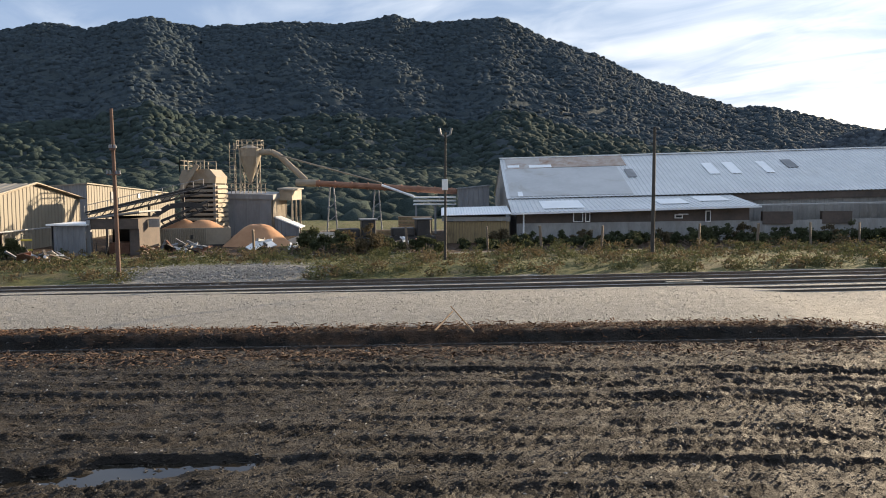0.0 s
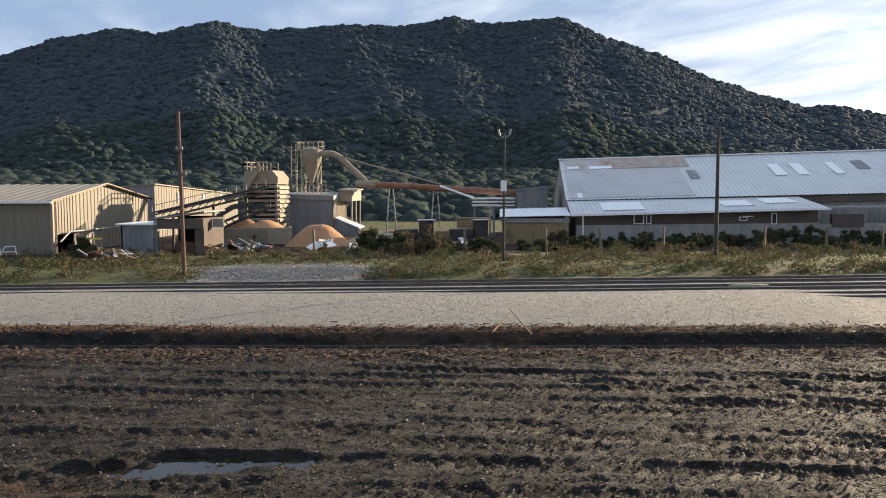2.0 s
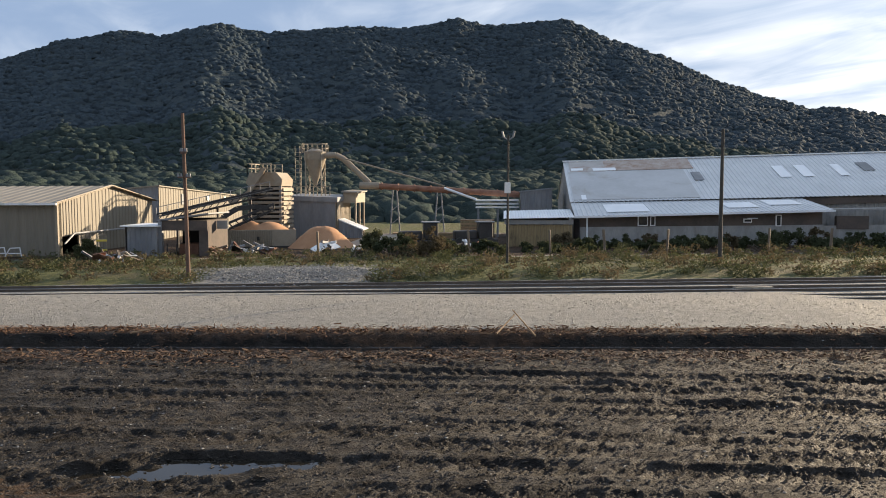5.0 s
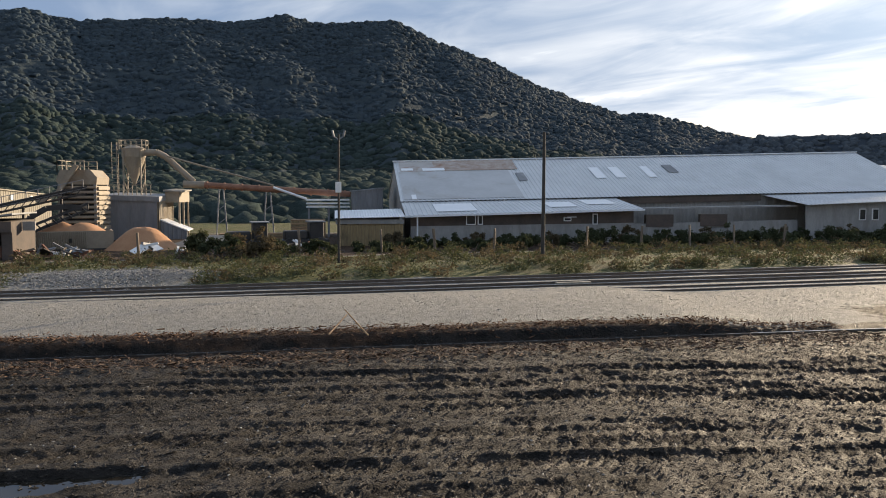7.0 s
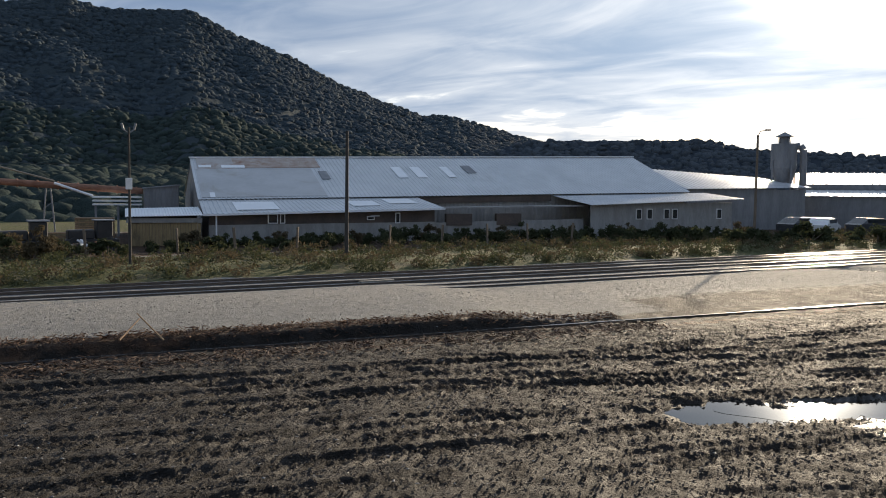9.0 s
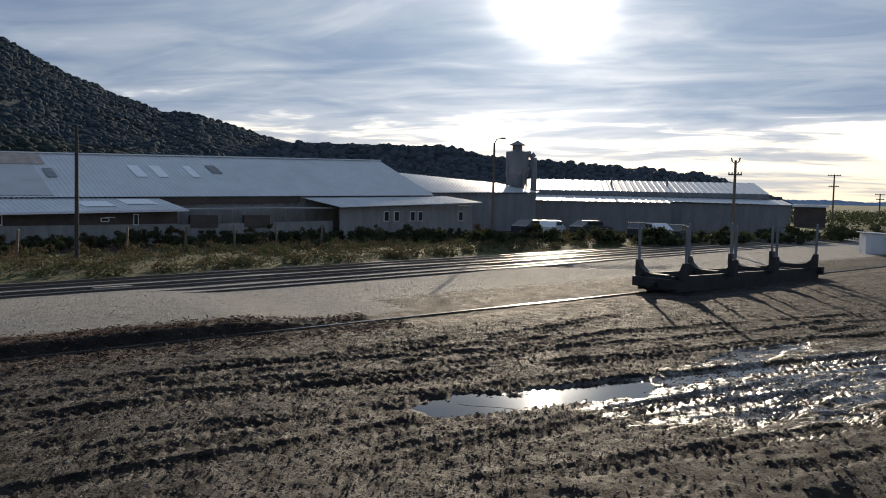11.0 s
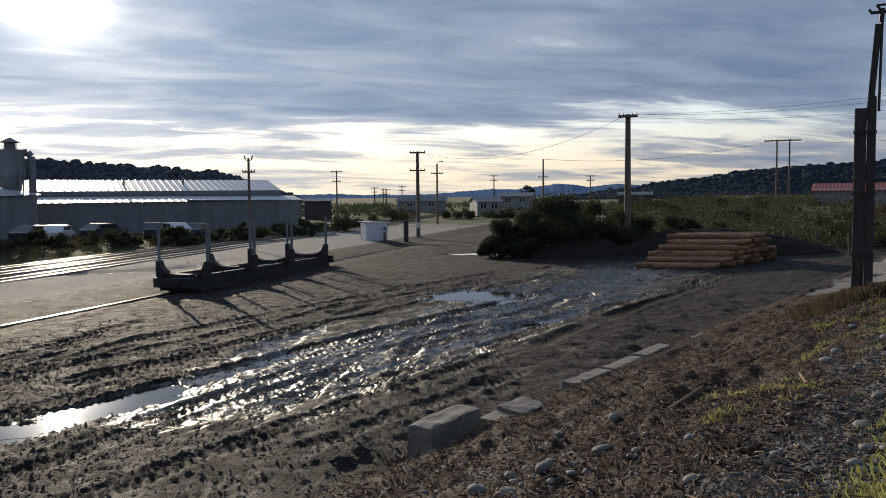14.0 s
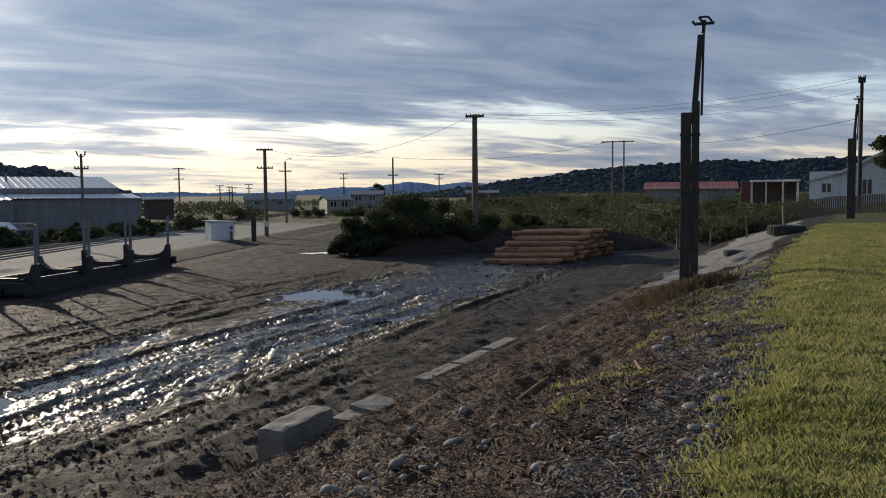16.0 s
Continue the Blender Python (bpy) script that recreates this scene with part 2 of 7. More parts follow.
def beam(bm, a, b, w, h=None):
    """A square bar from a to b."""
    a, b = Vector(a), Vector(b)
    d = b - a
    m = Matrix.Translation((a + b) / 2) @ d.to_track_quat("Y", "Z").to_matrix().to_4x4() @ Matrix.Diagonal((w, d.length, h or w, 1))
    bmesh.ops.create_cube(bm, size=1, matrix=m)
    return bm


def prism(profile, axis_from, axis_to):
    """A solid from a profile in (across, up) swept from one place to another along y or x."""
    bm = bmesh.new()
    a, b = Vector(axis_from), Vector(axis_to)
    d = (b - a).normalized()
    side = Vector((-d.y, d.x, 0))
    rings = [[bm.verts.new(p + side * u + Vector((0, 0, v))) for u, v in profile] for p in (a, b)]
    n = len(profile)
    for i in range(n):
        bm.faces.new((rings[0][i], rings[0][(i + 1) % n], rings[1][(i + 1) % n], rings[1][i]))
    bm.faces.new(rings[0][::-1])
    bm.faces.new(rings[1])
    bmesh.ops.recalc_face_normals(bm, faces=bm.faces)
    return bm


def ribbed(a, b, c, d, pitch, amp, thick=0.03):
    """A ribbed metal sheet over the quad a b (lower edge) c d (upper edge, d above a), ribs run from a to d."""
    a, b, c, d = map(Vector, (a, b, c, d))
    n = max(4, int((b - a).length / pitch))
    nor = (b - a).cross(d - a).normalized()
    vs, fs = [], []
    prof = ((0.0, 0.0), (0.55, 0.0), (0.68, 1.0), (0.87, 1.0))
    for i in range(n):
        for u, h in prof:
            s = (i + u) / n
            for p in (a.lerp(b, s), d.lerp(c, s)):
                vs.append(p + nor * (amp * h))
    k = len(vs) // 2
    vs += [v - nor * thick for v in vs]
    for i in range(k - 1):
        fs.append((2 * i, 2 * i + 2, 2 * i + 3, 2 * i + 1))
        fs.append((2 * k + 2 * i, 2 * k + 2 * i + 1, 2 * k + 2 * i + 3, 2 * k + 2 * i + 2))
        fs.append((2 * i, 2 * k + 2 * i, 2 * k + 2 * i + 2, 2 * i + 2))
        fs.append((2 * i + 1, 2 * i + 3, 2 * k + 2 * i + 3, 2 * k + 2 * i + 1))
    return vs, fs


def thing(name, x=0, y=0, z=0, rz=0, label="", category="", group="", kind=""):
    ob = new(name)
    ob.matrix_basis = pose(x, y, z, 0, 0, rz)
    return tagged(ob, label, category, group, kind)


def polar(bearing, dist):
    """Ground place at a bearing in degrees clockwise from +y."""
    return dist * math.sin(radians(bearing)), dist * math.cos(radians(bearing))


# ---------------------------------------------------------------- numpy noise and the lie of the land


def vnoise(x, y, seed=0):
    xi, yi = np.floor(x).astype(np.int64), np.floor(y).astype(np.int64)
    fx, fy = x - xi, y - yi
    fx, fy = fx * fx * (3 - 2 * fx), fy * fy * (3 - 2 * fy)

    def h(i, j):
        k = (i * 374761393 + j * 668265263 + seed * 974711) & 0x7FFFFFFF
        k = ((k ^ (k >> 13)) * 1274126177) & 0x7FFFFFFF
        return ((k ^ (k >> 16)) & 0xFFFF) / 65535.0
    a, b, c, d = h(xi, yi), h(xi + 1, yi), h(xi, yi + 1), h(xi + 1, yi + 1)
    return (a + (b - a) * fx) * (1 - fy) + (c + (d - c) * fx) * fy - 0.5


def fbm(x, y, octaves=4, seed=0):
    v, amp = 0, 1.0
    for o in range(octaves):
        v = v + amp * vnoise(x * 2 ** o, y * 2 ** o, seed + o)
        amp *= 0.5
    return v


def step(v, a, b):
    t = np.clip((v - a) / (b - a), 0, 1)
    return t * t * (3 - 2 * t)


KERB = (10.4, 4.1)                     # the old platform edge and its direction
KDIR, KSOUTH = (0.957, -0.291), (-0.291, -0.957)


def south_of_kerb(x, y):
    return (x - KERB[0]) * KSOUTH[0] + (y - KERB[1]) * KSOUTH[1]


def turf_edge(x, y):
    """How far behind the kerb the grass of the bank begins."""
    return np.interp(np.hypot(x, y), [5, 10, 14, 21, 28, 38, 60], [6.4, 6.4, 6.05, 5.65, 5.6, 6.2, 7.0]) + 0.5 * fbm(x * 0.9, y * 0.9, 4, 31)


def siding_y(x):
    return 18.8 + 0.062 * x


def main_y(x):
    return 28.6 + 0.15 * x


PUDDLES = [  # x, y, half length, half width, turn, depth
    (-4.7, 10.6, 1.7, 0.30, 12, 0.10), (-3.9, 11.1, 1.3, 0.22, 5, 0.08),
    (9.7, 11.4, 1.5, 0.75, -10, 0.12), (12.3, 10.7, 1.9, 0.75, -18, 0.12), (15.6, 10.4, 2.2, 0.5, -8, 0.07), (19.0, 11.2, 2.6, 0.5, 4, 0.06),
    (34.0, 30.6, 5.0, 1.1, -35, 0.10), (30.3, 8.9, 2.3, 2.0, -60, 0.10), (52.7, 15.0, 2.6, 1.1, -65, 0.10),
    (23.0, 8.0, 2.2, 0.5, -30, 0.06), (24.5, 5.2, 2.4, 0.5, -20, 0.07), (21.5, 6.2, 2.0, 0.4, -18, 0.06), (30.5, 3.6, 1.8, 0.5, -20, 0.06),
]


def puddle_mask(x, y):
    m = np.zeros_like(x)
    d = np.zeros_like(x)
    wob = 0.42 * fbm(x * 1.1, y * 1.1, 3, 40) + 0.45 * fbm(x * 3.3, y * 4.1, 3, 43)
    for px, py, a, b, turn, depth in PUDDLES:
        c, s = math.cos(radians(turn)), math.sin(radians(turn))
        u, v = (x - px) * c + (y - py) * s, -(x - px) * s + (y - py) * c
        q = 1 - step(np.sqrt((u / a) ** 2 + (v / b) ** 2) + wob, 0.55, 1.25)
        m = np.maximum(m, q)
        d = np.maximum(d, q * depth)
    return m, d


TRACKS = [  # start x, start y, heading, curve, length, half width
    (-14, 16.6, -4, 0.25, 34, 0.30), (-14, 14.9, -3, 0.2, 34, 0.30), (-14, 13.2, 1, -0.3, 30, 0.34), (-12, 11.9, 2, -0.35, 28, 0.32),
    (-8, 17.6, -8, 0.5, 30, 0.28), (-3, 18.6, -32, 1.6, 24, 0.30), (1, 18.6, -36, 1.8, 26, 0.30), (4, 18.7, -30, 1.4, 30, 0.30), (-12, 9.6, 4, -0.4, 30, 0.33),
    (2, 13.0, -9, -0.2, 44, 0.33), (0, 15.0, -7, -0.2, 46, 0.33), (4, 16.8, -6, -0.2, 46, 0.33), (12, 8.8, -12, -0.1, 34, 0.33), (14, 7.0, -13, -0.1, 34, 0.33),
    (16, 9.8, -10, -0.1, 40, 0.3), (18, 8.2, -15, 0.1, 36, 0.3), (20, 4.6, -13, 0.1, 34, 0.3), (22, 11.5, -18, 0.2, 34, 0.3), (20, 14.0, -14, 0.1, 36, 0.3), (24, 6.6, -12, 0.2, 32, 0.3),
    (-14, 15.7, -3, 0.25, 34, 0.28), (-14, 14.0, -1, 0.1, 32, 0.28), (-14, 12.5, 2, -0.3, 30, 0.28), (-13, 10.8, 3, -0.3, 26, 0.28), (-14, 17.4, -4, 0.2, 30, 0.26), (-10, 8.9, 3, -0.2, 26, 0.28),
    (6, 8.2, -14, 0.3, 16, 0.3), (8, 6.9, -20, 0.8, 14, 0.3), (11, 6.8, 20, -2.5, 12, 0.3), (14, 5.4, 30, -3.0, 12, 0.3),
    (10, 11.5, -8, -0.5, 40, 0.33), (8, 13.6, -9, -0.1, 40, 0.33), (15, 6.0, -14, 0, 34, 0.3),
]


def tracks(x, y):
    """Tyre ruts with lug marks."""
    out = np.zeros_like(x)
    for k, (sx, sy, head, curve, length, half) in enumerate(TRACKS):
        h = radians(head)
        dx, dy = x - sx, y - sy
        along = dx * math.cos(h) + dy * math.sin(h)
        off = -dx * math.sin(h) + dy * math.cos(h) - radians(curve) * along ** 2 * 0.5
        w = (1 - step(np.abs(off), half * 0.8, half * 1.15)) * step(along, 0, 1) * (1 - step(along, length - 2, length))
        if not w.any():
            continue
        rim = np.exp(-((np.abs(off) - half * 1.25) / 0.10) ** 2) * step(along, 0, 1) * (1 - step(along, length - 2, length))
        lug = np.clip(np.sin((along + np.abs(off) * 0.9) * 2 * math.pi / 0.24) * 3, -1, 1)
        broken = step(fbm(x * 0.4 + k * 7, y * 0.4, 3, 60 + k), -0.35, 0.1)
        out += w * (-0.028 + 0.024 * lug) * broken + rim * 0.022 * broken
    return out


def land(x, y, rough=True):
    x, y = np.asarray(x, float), np.asarray(y, float)
    s = south_of_kerb(x, y)
    yard = 0.06 * fbm(x * 0.25, y * 0.25, 3, 3)
    bank = 0.42 * step(s, 0.1, 0.5) + 1.72 * step(s, 0.3, 6.6) * 0.55 + 1.72 * 0.45 * np.clip((s - 0.3) / 6.3, 0, 1)
    z = yard * (1 - step(s, -1, 1)) + bank
    # the plain to the east stands a little higher
    z = np.maximum(z, 2.3 * step(x, 52, 108) * (1 - step(y, 2, 26)))
    z = z + 0.6 * step(x, 30, 80) * step(s, 5, 12)
    # loading bank beside the siding
    sy = siding_y(x)
    z = z + 0.27 * step(y - sy, 1.2, 1.5) * (1 - step(x, 9, 13)) * (1 - step(y - sy, 5, 12)) + 0.08 * step(y, sy + 2, sy + 4)
    z = z - 0.10 * np.exp(-((y - sy - 1.1) / 0.6) ** 2)
    # overgrown bank beyond the main line
    z = z + 0.30 * step(y - main_y(x), 4.7, 7.6)
    if rough:
        near = (1 - step(np.hypot(x, y), 60, 110)) * (1 - step(y - sy, 1.0, 1.8))
        z = z + near * (0.032 * fbm(x * 1.3, y * 1.3, 4, 9) + 0.040 * fbm(x * 5.5, y * 5.5, 2, 12))
        muddy = near * (1 - step(s, -0.8, 0.2))
        z = z + muddy * tracks(x, y)
        # churned heaps along the kerb and the hollow behind the platform edge
        z = z + near * (0.22 * np.clip(fbm(x * 0.8, y * 0.8, 3, 21), 0, 1) * np.exp(-((s + 1.6) / 1.3) ** 2))
        z = z + near * step(s, 0.4, 1.2) * (1 - step(s, 5, 6.5)) * (0.19 * fbm(x * 1.1, y * 1.1, 4, 23) + 0.10 * fbm(x * 6, y * 6, 2, 25))
        z = z - 0.16 * np.exp(-((x - 10.5) ** 2 + (y - 4.4) ** 2) / 0.7)
        z = z - 0.42 * np.exp(-((x - 11.3) ** 2 / 1.1 + (y + 0.35) ** 2 / 0.22)) + 0.16 * np.exp(-((x - 10.2) ** 2 / 0.9 + (y - 0.6) ** 2 / 0.5))
        m, d = puddle_mask(x, y)
        z = z * (1 - 0.96 * m) - d
    return z


def ground_z(x, y):
    return float(land(np.array([x]), np.array([y]), False)[0])


def graded(lo, hi, stepsize, far, grow=1.045):
    a = list(np.arange(lo, hi + 1e-6, stepsize))
    d, p = stepsize, a[-1]
    while p < far:
        d *= grow
        p += d
        a.append(p)
    d, p, low = stepsize, a[0], []
    while p > -far:
        d *= grow
        p -= d
        low.append(p)
    return np.array(low[::-1] + a)


gx, gy = graded(-10, 30, 0.07, 4600), graded(-2.0, 20.5, 0.07, 4600)
XX, YY = np.meshgrid(gx, gy)
ZZ = land(XX, YY)
nx, ny = len(gx), len(gy)
idx = np.arange(nx * ny).reshape(ny, nx)
quads = np.stack([idx[:-1, :-1], idx[:-1, 1:], idx[1:, 1:], idx[1:, :-1]], -1).reshape(-1, 4)
me = bpy.data.meshes.new("ground")
me.vertices.add(nx * ny)
me.vertices.foreach_set("co", np.stack([XX, YY, ZZ], -1).astype(np.float32).ravel())
me.loops.add(quads.size)
me.loops.foreach_set("vertex_index", quads.astype(np.int32).ravel())
me.polygons.add(len(quads))
me.polygons.foreach_set("loop_start", np.arange(0, quads.size, 4, dtype=np.int32))
me.update(calc_edges=True)
me.polygons.foreach_set("use_smooth", np.ones(len(quads), bool))


def layer(name, values):
    at = me.attributes.new(name, "FLOAT", "POINT")
    at.data.foreach_set("value", values.astype(np.float32).ravel())


SS = south_of_kerb(XX, YY)
off = YY - siding_y(XX)
wob = fbm(XX * 0.35, YY * 0.35, 4, 31)
gravel_mask = step(off + wob * 0.6, 1.55, 2.0) * (1 - 0.75 * step(XX + 6 * wob, 9, 22) * (1 - step(off, 3, 7)))
gravel_mask = np.maximum(gravel_mask, step(SS + 0.8 * wob, 0.8, 2.0) * step(XX, 22, 30) * (1 - step(SS + 0.6 * wob, 4.3, 5.6)))
chips_mask = np.exp(-((off - 1.75 + 0.4 * wob) / 0.38) ** 2) * (1 - step(XX, 8, 13)) + 0.55 * np.exp(-((off + 0.3) / 0.5) ** 2)
chips_mask = np.maximum(chips_mask, 0.8 * step(YY - main_y(XX) + wob, 13, 15) * (1 - step(YY - main_y(XX) + 3 * wob, 34, 40)))
stony = step(SS - turf_edge(XX, YY), -1.9, -1.0) * (1 - step(SS - turf_edge(XX, YY), -0.3, 0.2)) * (1 - step(XX, 24, 30))
gravel_mask = np.maximum(gravel_mask, 0.52 * stony)
shingle = np.exp(-np.clip(((XX + 9.1) / 3.4) ** 2, 0, 50) ** 3 - np.clip(((YY - main_y(XX) - 6.6) / 2.3) ** 2, 0, 50) ** 3)
gravel_mask = np.maximum(gravel_mask, shingle)
chips_mask = np.maximum(chips_mask, step(SS, -1.6, 0.3) * (1 - step(SS - turf_edge(XX, YY), -1.6, -0.4)) * (1 - step(XX + 2 * SS, 26, 34)))
grass_mask = step(np.hypot(XX, YY) + 20 * wob, 90, 125) + step(SS - turf_edge(XX, YY), -0.15, 0.35) + step(YY - main_y(XX) + 0.5 * wob, 4.4, 5.2) * (1 - step(YY - main_y(XX) + wob, 13, 15) * (1 - step(YY - main_y(XX) + 3 * wob, 34, 40))) + step(XX + 8 * wob, 58, 70) * (1 - step(YY, 16, 24))
grass_mask = grass_mask * (1 - shingle)
pm, pd = puddle_mask(XX, YY)
wet_mask = np.clip(np.exp(-((YY - 9.2 + 0.16 * (XX - 12)) / (3.0 + 0.11 * np.clip(XX, 0, 60))) ** 2) * step(XX, 7, 13) * (1 - step(XX, 44, 56)) + pm, 0, 1)
for nm, v in (("gravel", gravel_mask), ("chips", np.clip(chips_mask, 0, 1)), ("grass", np.clip(grass_mask, 0, 1)), ("wet", wet_mask)):
    layer(nm, v)
ground = tagged(new("ground", me), "muddy log yard ground with gravel, bark litter and grass", "ground", kind="structure")

gm = bpy.data.materials.new("yard_ground")
gm.use_nodes = True
n = Nodes(gm.node_tree)
pb = gm.node_tree.nodes["Principled BSDF"]
co = n.add("ShaderNodeTexCoord").outputs["Object"]


def attr(name):
    a = n.t.nodes.new("ShaderNodeAttribute")
    a.attribute_name = name
    return a.outputs["Fac"]


def edged(name, scale, width=0.25):
    f = n.math("ADD", attr(name), n.math("MULTIPLY", n.math("SUBTRACT", n.noise(co, scale, 6, 0.65), 0.5), 0.9))
    return n.ramp(f, 0.5 - width / 2, 0.5 + width / 2)


n1, n2, n3 = n.noise(co, 0.5, 5, 0.6), n.noise(co, 4.0, 6, 0.65), n.noise(co, 22.0, 5, 0.75)
turned = n.add("ShaderNodeVectorRotate")
turned.rotation_type = "Z_AXIS"
turned.inputs["Angle"].default_value = radians(14)
n.link(co, turned.inputs["Vector"])
streak = n.noise(n.scale(turned.outputs[0], (0.45, 2.2, 1.0)), 1.5, 6, 0.65, 0.3)
mud = n.mix(n.ramp(n1, 0.35, 0.65), (0.0095, 0.0078, 0.0064), (0.027, 0.0215, 0.0170))
mud = n.mix(n.ramp(n3, 0.52, 0.70), mud, (0.054, 0.043, 0.033))
mud = n.mix(n.ramp(streak, 0.46, 0.60), mud, (0.0075, 0.0062, 0.0052))
vor = n.add("ShaderNodeTexVoronoi", Scale=16.0)
n.link(co, vor.inputs["Vector"])
grav = n.mix(n.ramp(n2, 0.3, 0.7), (0.19, 0.185, 0.17), (0.27, 0.26, 0.24))
grav = n.mix(n.ramp(n3, 0.45, 0.8), grav, (0.34, 0.33, 0.31))
chips = n.mix(n.ramp(n2, 0.35, 0.65), (0.028, 0.018, 0.012), (0.080, 0.046, 0.028))
chips = n.mix(n.ramp(n3, 0.55, 0.75), chips, (0.16, 0.10, 0.062))
turf = n.mix(n.ramp(n2, 0.35, 0.65), (0.052, 0.062, 0.022), (0.120, 0.118, 0.046))
turf = n.mix(n.ramp(n1, 0.5, 0.65), turf, (0.105, 0.090, 0.048))
col = n.mix(edged("gravel", 3.0), mud, grav)
col = n.mix(edged("chips", 4.0, 0.35), col, chips)
col = n.mix(edged("grass", 3.0, 0.35), col, turf)
n.link(col, pb.inputs["Base Color"])
wetness = n.ramp(n.math("MULTIPLY", attr("wet"), n.math("ADD", streak, 0.14)), 0.48, 0.60)
bare = n.math("MULTIPLY", n.math("SUBTRACT", 1.0, attr("gravel"), clamp=True), n.math("SUBTRACT", 1.0, attr("grass"), clamp=True))
damp = n.math("MULTIPLY", bare, n.ramp(n.noise(co, 1.7, 6, 0.7), 0.38, 0.62))
n.link(n.math("SUBTRACT", n.math("SUBTRACT", 0.86, n.math("MULTIPLY", damp, 0.13)), n.math("MULTIPLY", wetness, 0.58), clamp=True), pb.inputs["Roughness"])
n.link(n.math("ADD", n.math("ADD", 0.20, n.math("MULTIPLY", damp, 0.12)), n.math("MULTIPLY", wetness, 0.25)), pb.inputs["Specular IOR Level"])
b1 = n.add("ShaderNodeBump", Strength=1.0, Distance=0.12)
n.link(n.math("MULTIPLY", n.math("ADD", n.math("MULTIPLY", n2, 0.45), n.math("MULTIPLY", n3, 0.55)), n.math("SUBTRACT", 1.0, n.math("MULTIPLY", wetness, 0.85))), b1.inputs["Height"])
b2 = n.add("ShaderNodeBump", Strength=0.5, Distance=0.02)
n.link(n.math("MULTIPLY", vor.outputs["Distance"], n.math("SUBTRACT", 1.0, wetness)), b2.inputs["Height"])
n.link(b1.outputs[0], b2.inputs["Normal"])
n.link(b2.outputs[0], pb.inputs["Normal"])
me.materials.append(gm)


def make_puddle(px, py, a, b, turn, depth):
    bm = bmesh.new()
    vs = []
    for i in range(40):
        t = 2 * math.pi * i / 40
        k = 1.42 + 0.08 * math.sin(3 * t + px) + 0.05 * math.sin(7 * t + py)
        vs.append(bm.verts.new((a * k * math.cos(t), b * k * math.sin(t), 0)))
    bm.faces.new(vs)
    ob = part("puddle", bm, water)
    ob.matrix_basis = pose(px, py, -0.068 + 0.0045 * (int(px * 10) % 5), 0, 0, turn)
    tagged(ob, "still rainwater puddle lying in the mud", "puddle", "puddles", "structure")


for p in PUDDLES:
    make_puddle(*p)

# ---------------------------------------------------------------- hills


def hill(name, ridge, r0, rc, r1, material, label, seed, rugged=0.10, step_deg=0.16, nr=120, power=1.15, toe=0.0):
    """A wooded hill between two bearings: ridge holds (bearing, rise in degrees) of its skyline, r0, rc and r1 are the
    distances of its foot, its crest and its back."""
    bs = np.array([p[0] for p in ridge], float)
    es = np.array([p[1] for p in ridge], float)
    th = np.arange(bs[0], bs[-1] + 1e-6, step_deg)
    el = np.interp(th, bs, es) + 0.10 * fbm(th * 0.9, th * 0, 4, seed) + 0.05 * vnoise(th * 9, th * 0, seed + 3)
    fr = np.concatenate([np.linspace(0, 1, nr), 1 + np.linspace(0, 1, 10)[1:]])
    F, T = np.meshgrid(fr, th, indexing="ij")
    E = np.broadcast_to(el, F.shape)
    R = np.where(F <= 1, r0 + (rc - r0) * F, rc + (r1 - rc) * (F - 1))
    crest = EYE + rc * np.tan(np.radians(E))
    up = np.where(F <= 1, np.clip(F, 0, 1) ** power, 1 - 0.6 * (F - 1))
    X, Y = R * np.sin(np.radians(T)), R * np.cos(np.radians(T))
    spur = fbm(T * 0.16 + F * 0.8, F * 1.3, 4, seed + 10) + 0.35 * fbm(X / 45, Y / 45, 3, seed + 20)
    Z = crest * (up + rugged * spur * np.sin(np.pi * np.clip(F, 0, 1)) * (F < 1)) - 0.6 * (1 - np.clip(F * 40, 0, 1))
    cap = EYE + R * np.tan(np.radians(E - 0.15))
    Z = np.where(F < 0.985, np.minimum(Z, cap), Z)
    Z = Z + np.where(F < 0.97, 1.0, 0.5) * (3.0 * vnoise(X / 7, Y / 7, seed + 30) + 2.0 * vnoise(X / 3.3, Y / 3.3, seed + 31)) * (0.8 if rc > 1000 else 0.35)
    a, b = F.shape
    ii = np.arange(a * b).reshape(a, b)
    q = np.stack([ii[:-1, :-1], ii[1:, :-1], ii[1:, 1:], ii[:-1, 1:]], -1).reshape(-1, 4)
    ob = sheet(name, np.stack([X, Y, Z], -1).reshape(-1, 3).tolist(), q.tolist(), material, smooth=True)
    return tagged(ob, label, "hill", kind="structure"), (X, Y, Z, F)


MOUNTAIN = [(-48, 3), (-36, 6.6), (-31.2, 8.4), (-29, 9.3), (-25.4, 10.2), (-23.1, 9.9), (-19.6, 10.9), (-16.3, 10.5), (-10, 11.05), (-7.2, 10.9), (-3.4, 11.6),
            (-1.4, 11.1), (2, 11.25), (4, 11.4), (7, 10.0), (10.5, 8.75), (13.8, 7.0), (16.9, 5.9), (19.5, 5.0), (21.4, 5.0), (24.3, 4.2), (26.8, 3.5), (30, 2.2), (34, 0.5)]
mountain, MG = hill("mountain", MOUNTAIN, 330, 1100, 2200, HAZED_FOREST, "steep bush-covered mountain in dark shade", 5, power=1.25)
wooded_flat, WG = hill("wooded_flat", [(-42, 0.7), (-10, 0.8), (20, 0.7), (33, 0.5)], 84, 335, 350, HAZED_FOREST, "wooded flat between the mill and the mountain", 25, nr=40)
